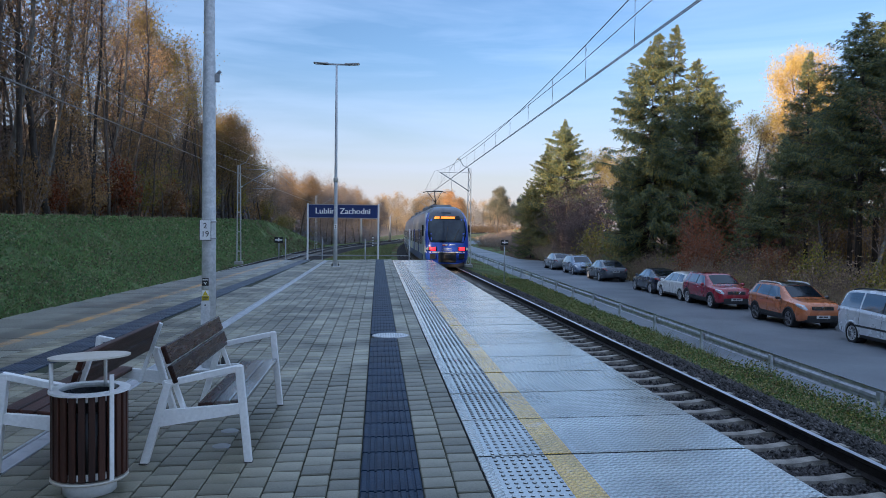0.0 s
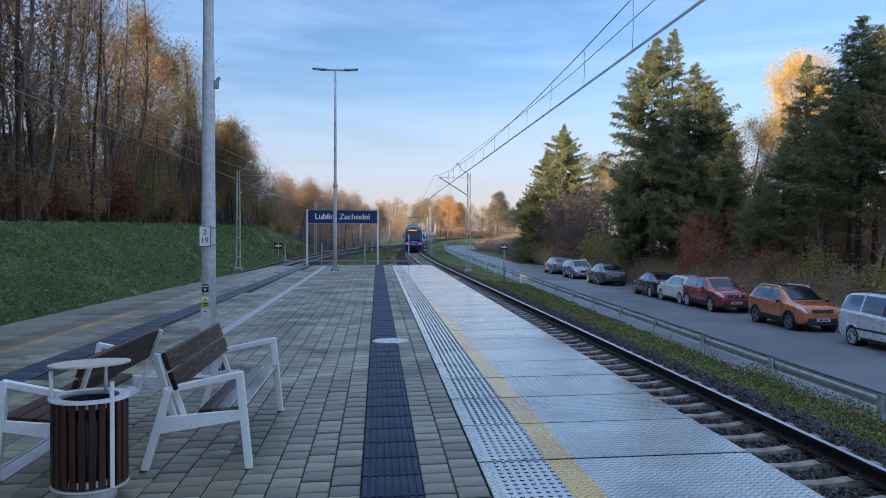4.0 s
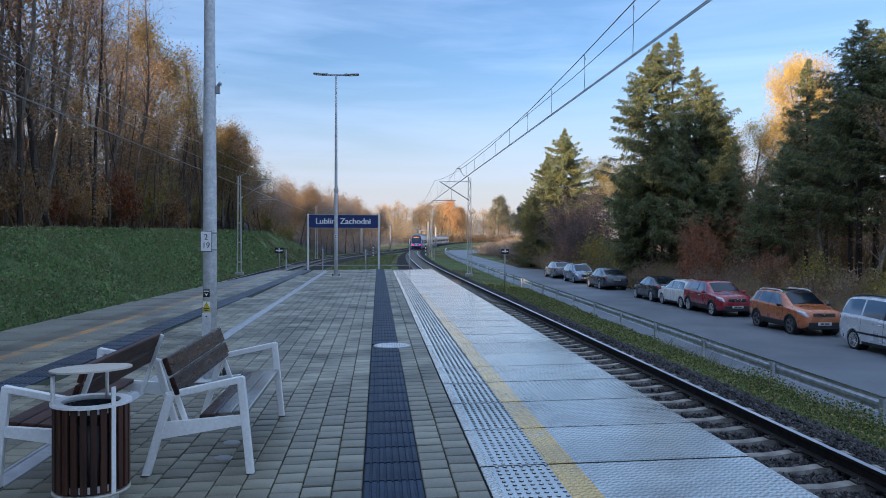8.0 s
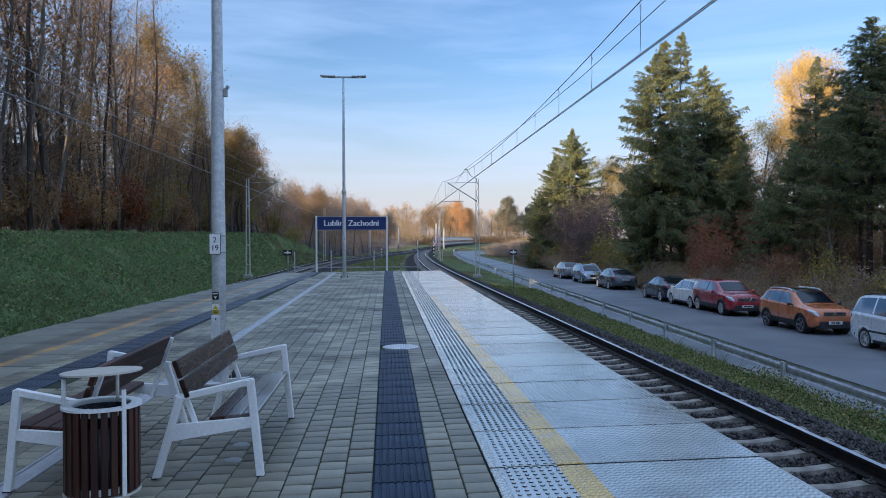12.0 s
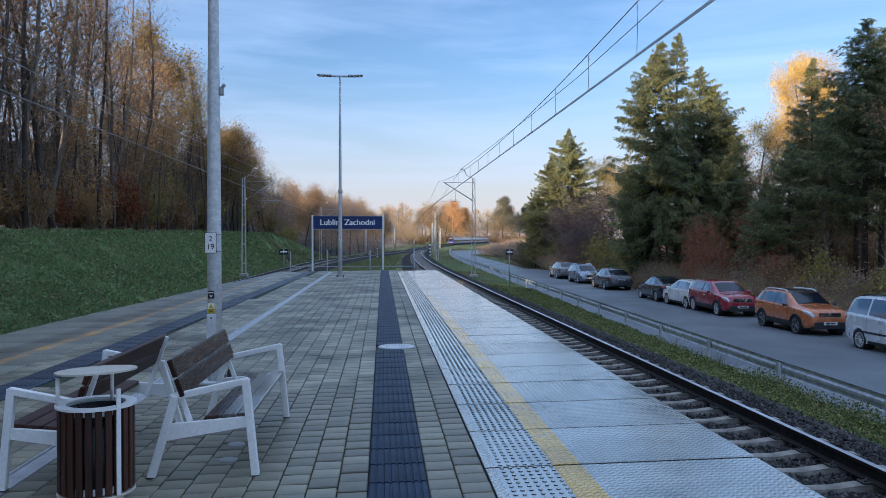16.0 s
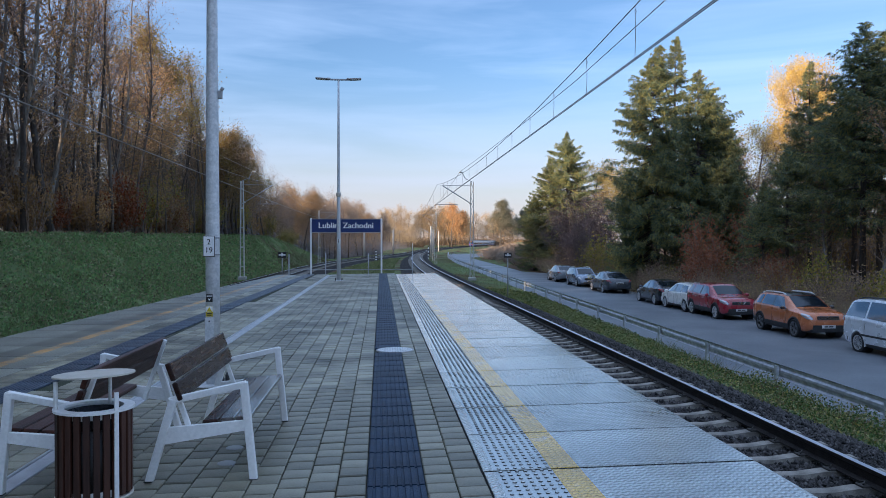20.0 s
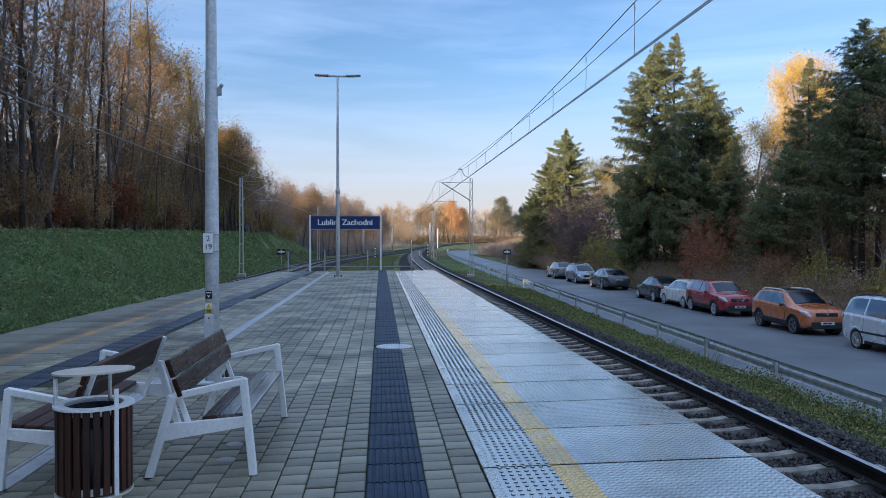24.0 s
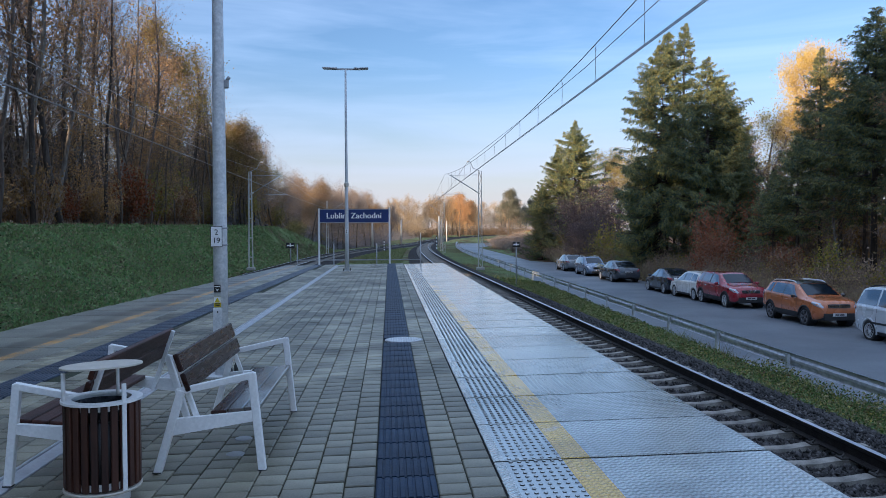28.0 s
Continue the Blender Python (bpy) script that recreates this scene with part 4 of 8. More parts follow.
for yy, dx, h in ((172, 3.1, 7.2), (226, 3.3, 7.4), (284, 3.4, 7.8)):
    concrete_mast(float(track_a(yy)) + dx, yy, float(rail_z(yy)) - 0.8, h, -1)
for yy, dx, h in ((160, -2.9, 7.2), (214, -3.1, 7.2)):
    concrete_mast(float(track_b(yy)) + dx, yy, float(rail_z(yy)) - 0.8, h, 1)


def striped_post(x, y, zb, h):
    s = thing("striped_post", pose(x, y, zb), "short black and white striped post beside the track", "post", "striped posts")
    n = 8
    for k in range(n):
        part("band", MB().tube([(0, 0, h * k / n), (0, 0, h * (k + 1) / n)], 0.11, 10), BLACK if k % 2 else SIGN_WHITE, s)


striped_post(float(track_b(140)) + 2.2, 140, float(rail_z(140)) - 0.5, 1.9)
striped_post(float(track_a(150)) + 2.4, 150, float(rail_z(150)) - 0.5, 2.6)


def wire(name, pts, r, label, group="overhead wires"):
    return tagged(part(name, MB().tube(pts, r, 5, caps=False), WIRE), label, "wire", group)


def build_wires(c, x_off, first, label):
    """Contact wires, sagging messenger wire and droppers of one track."""
    sup = [first, 60] + MAST_Y[1:]
    zc = lambda y: float(rail_z(y)) + 5.46
    for dx in (-0.02, 0.02):
        ys = list(np.arange(-4, 60, 4.0)) + list(np.arange(60, 350, 8.0))
        wire("contact_wire", [(float(c(y)) + dx + x_off * (0.15 if (k // 8) % 2 else -0.15) * 0, y, zc(y)) for k, y in enumerate(ys)], 0.010, label)
    pts, drops = [], []
    for a, b in zip(sup[:-1], sup[1:]):
        n = 14
        for k in range(n + (b == sup[-1])):
            y = a + (b - a) * k / n
            t = 2 * k / n - 1
            pts.append((float(c(y)), y, zc(y) + 0.50 + (1.25 if t < 0 and a == first else 1.0) * t * t))
        m = int((b - a) / 4.6)
        for y in (np.arange(9.8, 58, 3.12) if a == first else [a + (b - a) * k / m for k in range(1, m)]):
            t = 2 * (y - a) / (b - a) - 1
            drops.append((float(c(y)), float(y), zc(y), zc(y) + 0.50 + (1.25 if t < 0 else 1.0) * t * t))
    wire("messenger_wire", pts, 0.010, "sagging messenger wire above the contact wires")
    for x, y, a, b in drops:
        if y < 130:
            tagged(part("dropper", MB().tube([(x, y, a), (x + 0.01, y, (a + b) / 2), (x, y, b)], 0.006, 4).tube([(x, y, b - 0.05), (x + 0.025, y, b - 0.10), (x, y, b - 0.15)], 0.005, 4), WIRE), "thin dropper between messenger and contact wires", "wire", "droppers")


build_wires(track_a, 1, 0, "pair of overhead contact wires along the track")
build_wires(track_b, 1, 0, "pair of overhead contact wires above the second track")
wire("feeder_wire", [(6.1, -6, 7.25), (6.1, 5, 6.98), (6.1, 16.7, 6.74), (6.1, 24, 6.60), (6.1, 32, 6.62), (6.1, 45, 6.75), (6.1, 60, 6.95)], 0.011, "feeder wire on the mast tops")
wire("feeder_wire", [(6.1, 60, 6.95), (6.9, 90, 6.4), (7.6, 118, 6.7), (9.2, 145, 6.2), (11.2, 172, 6.4)], 0.012, "feeder wire on the mast tops")
wire("feeder_wire", [(-9.7, 0, 7.2), (-9.7, 30, 6.5), (-9.7, 60.5, 6.95), (-9.6, 86, 6.4), (-8.3, 112, 6.7)], 0.012, "feeder wire on the mast tops")


# ---- guard rail ----
def build_guard():
    s = thing("guard_rail", pose(0, 0, 0), "galvanised steel guard rail on posts along the road", "guard rail")
    ys = [float(y) for y in np.arange(-3.2, 120, 4.0)]
    prof = [(0.0, 0.0), (0.045, -0.03), (0.045, -0.09), (0.0, -0.13), (0.0, -0.18), (0.045, -0.22), (0.045, -0.28), (0.0, -0.31), (-0.004, -0.31), (0.04, -0.28), (0.04, -0.22), (-0.005, -0.18), (-0.005, -0.13), (0.04, -0.09), (0.04, -0.03), (-0.004, 0.0)]
    for k in range(len(ys) - 1):
        fr = []
        for y in (ys[k], ys[k + 1] + 0.03):
            fr.append((Vector((float(guard_x(y)) + 0.10, y, ROAD_Z + 0.76)), Vector((1, 0, 0)), Vector((0, 0, 1))))
        part("beam", MB().sweep(prof, fr, smooth=False), GUARD, s)
    for y in ys:
        g = float(guard_x(y))
        zb = float(ground_z(g, y))
        pb = MB().box((g, y, (zb - 0.3 + ROAD_Z + 0.74) / 2), (0.012, 0.12, ROAD_Z + 0.74 - zb + 0.3)).box((g + 0.025, y - 0.058, (zb - 0.3 + ROAD_Z + 0.74) / 2), (0.05, 0.008, ROAD_Z + 0.74 - zb + 0.3)).box((g + 0.025, y + 0.058, (zb - 0.3 + ROAD_Z + 0.74) / 2), (0.05, 0.008, ROAD_Z + 0.74 - zb + 0.3))
        po = part("post", pb, GUARD, s)
        part("spacer", MB().box((g + 0.075, y, ROAD_Z + 0.605), (0.05, 0.08, 0.16), bev=0.006), GALV_DULL, po)
    far = [float(y) for y in np.arange(120, 216, 4.0)]
    fr = [(Vector((float(guard_x(y)) + 0.10, y, ROAD_Z + 0.76)), Vector((1, 0, 0)), Vector((0, 0, 1))) for y in far]
    part("beam", MB().sweep(prof, fr), GUARD, s)
    for y in far:
        g = float(guard_x(y))
        part("post", MB().box((g, y, ROAD_Z + 0.30), (0.06, 0.12, 0.9)), GUARD, s)


build_guard()


# ---- trees ----
def interp(tab, x):
    return float(np.interp(x, [a for a, _ in tab], [b for _, b in tab]))


def rand_dir(rng, axis, lo, hi):
    """A direction leaning lo..hi degrees off axis."""
    a = radians(rng.uniform(lo, hi))
    b = rng.uniform(0, 2 * math.pi)
    o = axis.orthogonal().normalized()
    return (axis * math.cos(a) + (o * math.cos(b) + axis.cross(o) * math.sin(b)) * math.sin(a)).normalized()


def leaf_quads(rng, centres, n, spread, size, droop=0.0):
    """Small loose leaves strewn round the given centres."""
    c = np.asarray(centres)
    idx = rng.randint(0, len(c), n)
    p = c[idx] + rng.normal(0, spread, (n, 3))
    u = rng.normal(0, 1, (n, 3))
    u /= np.linalg.norm(u, axis=1)[:, None]
    w = np.cross(u, rng.normal(0, 1, (n, 3)))
    w /= np.linalg.norm(w, axis=1)[:, None] + 1e-9
    s = (size * rng.uniform(0.6, 1.3, n))[:, None]
    u, w = u * s, w * s * 0.6
    return np.stack([p - u, p + w, p + u, p - w], 1).reshape(-1, 3)


def deciduous(name, label, category, seed, h, crown_from, spread, n_leaf, leaf_size, leaf, bark, r0=0.16, up=(28, 55), group="", bushy=1.0, twigs=(5, 2), strew=0.28, limb=None):
    """A tree: tapered trunk, limbs, twigs and strewn leaves."""
    rng = random.Random(seed)
    nrng = np.random.RandomState(seed)
    t = thing(name, pose(0, 0, 0), label, category, group)
    trunk = MB()
    lean = Vector((rng.uniform(-0.05, 0.05), rng.uniform(-0.05, 0.05), 1)).normalized()
    pts, k = [Vector((0, 0, -0.3))], 0
    d = lean.copy()
    n = 9
    for k in range(n):
        d = (d + Vector((rng.uniform(-0.13, 0.13), rng.uniform(-0.13, 0.13), 0.05))).normalized()
        pts.append(pts[-1] + d * (h / n))
    rad = [r0 * (1.15 - 1.0 * (i / n)) ** 0.9 + 0.012 for i in range(n + 1)]
    trunk.tube(pts, rad, 7)
    limbs = MB()
    tips = []

    def at(f):
        i = min(int(f * n), n - 1)
        return pts[i].lerp(pts[i + 1], f * n - i)

    n1 = int(30 * bushy)
    for k in range(n1):
        f = crown_from + (1 - crown_from) * (k + rng.random()) / n1
        p = at(min(f, 0.99))
        ln = spread * (1.15 - 0.75 * (f - crown_from) / (1 - crown_from)) * rng.uniform(0.6, 1.1)
        dd = rand_dir(rng, Vector((0, 0, 1)), *up)
        q = [p]
        for s in range(4):
            dd = (dd + Vector((rng.uniform(-0.18, 0.18), rng.uniform(-0.18, 0.18), rng.uniform(0.0, 0.16)))).normalized()
            q.append(q[-1] + dd * ln / 4)
        rb = r0 * 0.42 * (1.1 - f * 0.7)
        limbs.tube(q, [rb, rb * 0.75, rb * 0.55, rb * 0.36, rb * 0.16], 4, caps=False)
        for m in range(twigs[0]):
            g = rng.uniform(0.2, 1.0)
            i = min(int(g * 4), 3)
            s0 = q[i].lerp(q[i + 1], g * 4 - i)
            d2 = rand_dir(rng, (q[i + 1] - q[i]).normalized(), 25, 60)
            l2 = ln * rng.uniform(0.25, 0.5)
            s1 = s0 + d2 * l2 * 0.5
            s2 = s1 + (d2 + Vector((rng.uniform(-0.2, 0.2), rng.uniform(-0.2, 0.2), 0.12))).normalized() * l2 * 0.5
            limbs.tube([s0, s1, s2], [rb * 0.36, rb * 0.25, rb * 0.10], 3, caps=False)
            tips += [s1, s2]
            for w in range(twigs[1]):
                d3 = rand_dir(rng, (s2 - s1).normalized(), 15, 55)
                e0 = s1.lerp(s2, rng.random())
                e1 = e0 + d3 * l2 * rng.uniform(0.35, 0.75)
                limbs.tube([e0, e1], [rb * 0.17, rb * 0.06], 3, caps=False)
                tips.append(e1)
        tips.append(q[-1])
    part("trunk", trunk, bark, t)
    part("branchwork", limbs, limb or TWIG, t)
    if n_leaf:
        part("crown", quads("crown", leaf_quads(nrng, [tuple(p) for p in tips], n_leaf, strew, leaf_size), 4, leaf), None, t)
    return t


def spruce(seed, h, prof, label, tops=((0.0, 0.0, 0.0, 99.0),), dense=1.0, size=1.0, clear=0.05):
    """A spruce: straight trunk, boughs that sag and turn up at the tip, branchlets hanging from them.
    prof: reach of the boughs by the depth below the top. tops: leaders as (dx, dy, drop below h, length of the leader's own column)."""
    rng = random.Random(seed)
    nr = np.random.RandomState(seed)
    t = thing("spruce_tree", pose(0, 0, 0), label, "spruce tree", "spruces")
    trunk, boughs, needles = MB(), MB(), []
    for q, (dx, dy, drop, own) in enumerate(tops):
        top = h - drop
        low = -0.3 if q == 0 else max(top - own - 0.6, 0.5)
        trunk.tube([(dx * (0 if q else 1), dy * (0 if q else 1), low), (dx * 0.8, dy * 0.8, low + (top - low) * 0.45), (dx, dy, top)], [h * 0.009 + 0.03 if q == 0 else 0.09, h * 0.007 + 0.02 if q == 0 else 0.06, 0.010], 7)
        z = top - 0.10
        floor = max(h * clear, top - own)
        while z > floor:
            dz = top - z
            reach = interp(prof, dz)
            if len(tops) > 1 and dz < own and own < 50:
                reach = min(reach, 0.30 + 0.16 * dz)
            f = 1 - z / h
            for k in range(rng.randint(4, 7)):
                # the lowest boughs have mostly died off
                if clear > 0.1 and rng.random() < 0.85 * (1 - (z - floor) / (0.28 * h)):
                    continue
                a = rng.uniform(0, 6.283)
                lobe = 1 + 0.16 * math.sin(2 * a + z * 0.35 + seed) + 0.12 * math.sin(3 * a - z * 0.8)
                ln = max(reach * lobe * rng.uniform(0.58, 1.10), 0.12)
                o = Vector((math.cos(a), math.sin(a), 0))
                s0 = np.interp(dz, [0, 1.2, 4, 9, 16], [1.1, 0.55, 0.10, -0.25, -0.45]) + rng.uniform(-0.2, 0.2)
                p0 = Vector((dx, dy, z + rng.uniform(-0.35, 0.1)))
                if q == 0 and own > 50:
                    p0.x *= min(1.0, z / h * 1.2)
                p1 = p0 + o * ln * 0.55 + Vector((0, 0, (s0 - 0.10) * ln * 0.55))
                p2 = p0 + o * ln + Vector((0, 0, (s0 * 0.8 - 0.06) * ln + 0.14 * ln * (0.5 + f)))
                boughs.tube([p0, p1, p2], [0.010 + 0.009 * ln, 0.008 + 0.004 * ln, 0.005], 3, caps=False)
                n = max(int((10 + 22 * ln) * dense), 9)
                g = (nr.uniform(0.10, 1, n) ** 0.75)[:, None]
                A, B, C = np.array(p0), np.array(p1), np.array(p2)
                base = A * (1 - g) ** 2 + (2 * B - 0.5 * A - 0.5 * C) * 2 * g * (1 - g) + C * g ** 2
                side = np.array((-o.y, o.x, 0.0)) * np.where(nr.rand(n, 1) < 0.5, -1.0, 1.0)
                bl = (0.14 + 0.34 * nr.rand(n, 1)) * (0.40 + 0.40 * min(ln, 2.4)) * (1.15 - 0.7 * g) + 0.09
                hang = nr.uniform(-0.15, 0.55, (n, 1)) + min(1.25, 2.0 * f) * nr.rand(n, 1)
                dr = side * nr.uniform(0.15, 0.8, (n, 1)) + np.array(o) * nr.uniform(0.2, 0.9, (n, 1)) + np.array((0, 0, -1.0)) * hang
                dr /= np.linalg.norm(dr, axis=1)[:, None]
                # four overlapping needle tufts along every branchlet
                for c0, c1, wd in ((0.0, 0.40, 0.26), (0.22, 0.62, 0.26), (0.46, 0.84, 0.24), (0.70, 1.08, 0.20)):
                    d3 = dr + nr.normal(0, 0.38, (n, 3)) + np.array((0, 0, -0.25)) * c0
                    q0 = base + dr * bl * c0 + nr.normal(0, 0.015, (n, 3))
                    q1 = q0 + d3 * bl * (c1 - c0)
                    wv = np.cross(d3, nr.normal(0, 1, (n, 3)))
                    wv /= np.linalg.norm(wv, axis=1)[:, None] + 1e-9
                    wv = wv * (0.014 + bl * wd * 0.20) * size
                    qm = q0 + (q1 - q0) * 0.4
                    needles.append(np.stack([q0, qm + wv, q1, qm - wv], 1).reshape(-1, 3))
            z -= 0.15 + 0.012 * dz
    part("trunk", trunk, BARK, t)
    part("branchwork", boughs, BARK, t)
    part("foliage", quads("foliage", np.concatenate(needles), 4, NEEDLE), None, t)
    return t


def shrub(name, label, seed, h, w, n_leaf, leaf, size, group, stems=34, twigs=9):
    """A many-stemmed bush with twigs and leaves."""
    rng = random.Random(seed)
    nr = np.random.RandomState(seed)
    t = thing(name, pose(0, 0, 0), label, "shrub", group)
    st = MB()
    tips = []
    for k in range(stems):
        a, r = rng.uniform(0, 6.28), w * math.sqrt(rng.random())
        foot = Vector((math.cos(a) * r * 0.35, math.sin(a) * r * 0.35, -0.1))
        top = Vector((math.cos(a) * r, math.sin(a) * r, h * math.sqrt(max(0.08, 1 - (r / w) ** 2 * 0.85)) * rng.uniform(0.75, 1.05)))
        mid = foot.lerp(top, 0.5) + Vector((0, 0, h * 0.08))
        st.tube([foot, mid, top], [0.035, 0.02, 0.006], 3, caps=False)
        for m in range(twigs):
            g = rng.uniform(0.2, 1)
            s0 = foot.lerp(mid, g * 2) if g < 0.5 else mid.lerp(top, g * 2 - 1)
            s1 = s0 + rand_dir(rng, Vector((0, 0, 1)), 15, 85) * rng.uniform(0.25, 0.7) * (h / 4 + 0.3)
            st.tube([s0, s1], [0.010, 0.003], 3, caps=False)
            tips += [s1, s0.lerp(s1, 0.6)]
    part("branchwork", st, TWIG, t)
    part("foliage", quads("foliage", leaf_quads(nr, [tuple(p) for p in tips], n_leaf, 0.16 + 0.05 * h / 3, size), 4, leaf), None, t)
    return t


def place(ob, spots, lean=3.2):
    """Puts ob at the first spot and copies at the others; a spot is x, y, turn, scale, height scale."""
    for k, (x, y, rz, s, sz) in enumerate(spots):
        m = pose(x, y, float(ground_z(x, y)), lean * math.sin(x * 12.9 + y * 7.1), lean * math.sin(x * 5.3 - y * 9.7), rz)
        c = ob
        if k:
            c = copy_thing(ob, m)
        else:
            ob.matrix_basis = m
        c.scale = (s, s, sz)


def scatter(rng, n, x0, x1, y0, y1, gap, taken):
    out = []
    for _ in range(n * 12):
        x, y = rng.uniform(x0, x1), rng.uniform(y0, y1)
        if all((x - a) ** 2 + (y - b) ** 2 > gap * gap for a, b in taken):
            taken.append((x, y))
            out.append((x, y))
            if len(out) == n:
                break
    return out


def build_left_woods():
    rng = random.Random(21)
    kinds = [
        deciduous("oak_tree", "tall leafless tree with very few brown leaves", "tree", 1, 17.5, 0.48, 3.9, 1500, 0.046, LEAF_BROWN, BARK, 0.115, (20, 52), "wood on the embankment", 1.1, (6, 3), limb=BRANCH),
        deciduous("oak_tree", "tall thin tree with sparse brown autumn leaves", "tree", 2, 18.5, 0.50, 3.8, 2300, 0.046, LEAF_GOLD, BARK, 0.105, (18, 50), "wood on the embankment", 1.1, (6, 3), limb=BRANCH),
        deciduous("hornbeam_tree", "slender bare tree with many upright branches", "tree", 3, 17.0, 0.42, 3.2, 1200, 0.046, LEAF_GOLD, BARK, 0.085, (14, 46), "wood on the embankment", 1.1, (6, 4), limb=BRANCH),
        deciduous("oak_tree", "tree with golden brown autumn crown", "tree", 4, 14.5, 0.30, 4.6, 4200, 0.09, LEAF_GOLD, BARK, 0.17, (35, 80), "wood on the embankment", strew=0.45),
        deciduous("birch_tree", "pale slender birch with bare drooping twigs", "tree", 5, 18.0, 0.25, 2.4, 700, 0.08, LEAF_GOLD, BARK_PALE, 0.12, (20, 60), "wood on the embankment"),
        deciduous("oak_tree", "tree with dense rusty autumn leaves", "tree", 6, 12.0, 0.12, 3.6, 4200, 0.10, LEAF_BROWN, BARK, 0.15, (35, 80), "wood on the embankment", strew=0.45),
        deciduous("forest_tree", "dull brown tree added deep in the wood to block sun", "tree", 7, 16.0, 0.04, 3.8, 520, 0.72, LEAF_DULL, BARK, 0.12, (25, 65), "wood on the embankment", 0.3, (3, 1)),
    ]
    # the dull leaf colour darkens the inner wood in place of its shade
    kinds += [
        deciduous("oak_tree", "tall brown tree deeper in the wood", "tree", 12, 17.5, 0.38, 3.9, 1300, 0.075, LEAF_DULL, BARK, 0.10, (20, 52), "wood on the embankment", 0.9, (4, 2), limb=BRANCH),
        deciduous("hornbeam_tree", "slender tree deeper in the wood", "tree", 13, 17.0, 0.38, 3.4, 1300, 0.07, LEAF_DULL, BARK, 0.09, (16, 48), "wood on the embankment", 0.9, (4, 2), limb=BRANCH),
    ]
    taken, spots = [], {k: [] for k in range(9)}
    front = scatter(rng, 76, -20.5, -16.4, 20, 112, 1.3, taken)
    back = scatter(rng, 118, -36, -20.5, 14, 125, 1.9, taken)
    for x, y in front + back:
        # none on the camera's sight lines to the golden oak
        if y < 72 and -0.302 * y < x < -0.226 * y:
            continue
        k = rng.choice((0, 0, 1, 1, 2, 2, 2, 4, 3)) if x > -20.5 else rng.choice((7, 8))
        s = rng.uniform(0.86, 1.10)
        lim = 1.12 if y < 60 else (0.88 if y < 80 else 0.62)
        # back row: taller near the camera for shade, lower beyond for sunlit crowns
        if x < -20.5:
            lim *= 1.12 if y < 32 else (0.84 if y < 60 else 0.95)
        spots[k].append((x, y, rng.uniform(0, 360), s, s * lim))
    belt = [
        deciduous("ash_tree", "bare grey tree with fine upright twigs", "tree", 16, 13.0, 0.18, 4.2, 900, 0.075, LEAF_HAZED, BARK, 0.13, (25, 70), "wood on the embankment", 1.0, (6, 3), 0.35),
        deciduous("oak_tree", "tree with rounded orange brown crown", "tree", 17, 12.5, 0.32, 4.8, 6500, 0.10, LEAF_GOLD, BARK, 0.15, (35, 85), "wood on the embankment", 0.9, (5, 2), 0.5),
        deciduous("oak_tree", "tree with dull brown thinning crown", "tree", 18, 12.0, 0.15, 4.4, 4500, 0.10, LEAF_HAZED, BARK, 0.14, (30, 80), "wood on the embankment", 0.9, (5, 2), 0.5),
    ]
    rows = {0: [], 1: [], 2: []}
    y = 84.0
    while y < 246:
        edge = float(track_b(y)) - 8.6 if y > 130 else -16.8
        for off in (0.0, 4.5, 9.5):
            k = rng.choice((0, 0, 2, 2, 1)) if off < 5 else rng.choice((1, 1, 0, 2))
            hh = np.interp(y, [84, 130, 200, 320], [0.95, 0.85, 1.05, 1.0]) * rng.uniform(0.8, 1.1) * (0.85 if off == 0 else 1.05)
            rows[k].append((edge - off + rng.uniform(-1.5, 1.0), y + rng.uniform(-2, 2), rng.uniform(0, 360), hh * 0.95, float(hh)))
        y += 5.2 if y < 160 else 7.5
    for k, ob in enumerate(belt):
        place(ob, rows[k])
    for x, y, q in ((-17.4, 84, 0.9), (-18.6, 62, 0.7), (-17.2, 96, 0.85), (-18.2, 47, 0.6)):
        spots[5].append((x, y, rng.uniform(0, 360), q, q))
    # unseen trees added beside and behind the camera to shade the platform
    for x, y in scatter(rng, 84, -48, -22.0, -60, 20, 2.7, taken):
        spots[6].append((x, y, rng.uniform(0, 360), rng.uniform(1.0, 1.2), rng.uniform(1.05, 1.2)))
    # taller ones, also out of view, keep sun off the roadside spruces
    for x, y in scatter(rng, 26, -38, -20, -28, 14, 2.2, taken):
        spots[6].append((x, y, rng.uniform(0, 360), rng.uniform(1.0, 1.2), rng.uniform(1.35, 1.5)))
    for x, y in scatter(rng, 26, -62, -42, -30, 60, 4.5, taken):
        spots[6].append((x, y, rng.uniform(0, 360), rng.uniform(1.1, 1.3), rng.uniform(0.65, 0.8)))
    # deep trees added to close sky gaps and shade those in front
    for x, y in scatter(rng, 46, -52, -26, 118, 230, 4.2, taken):
        spots[6].append((x + max(0.0, y - 170) * 0.16, y, rng.uniform(0, 360), rng.uniform(1.0, 1.25), rng.uniform(0.62, 0.82)))
    for x, y in scatter(rng, 92, -60, -36, 12, 118, 2.8, taken):
        spots[6].append((x, y, rng.uniform(0, 360), rng.uniform(1.0, 1.15), rng.uniform(0.88, 1.02) * (1.0 if y < 75 else 0.75)))
    # crest trees, mostly out of view, added to darken the near slope
    for x, y in scatter(rng, 34, -21, -16.6, -24, 33, 1.7, taken):
        spots[rng.choice((7, 8, 6, 6))].append((x, y, rng.uniform(0, 360), rng.uniform(0.95, 1.1), rng.uniform(1.15, 1.3)))
    for k, ob in enumerate(kinds):
        place(ob, spots[k], 2.0)
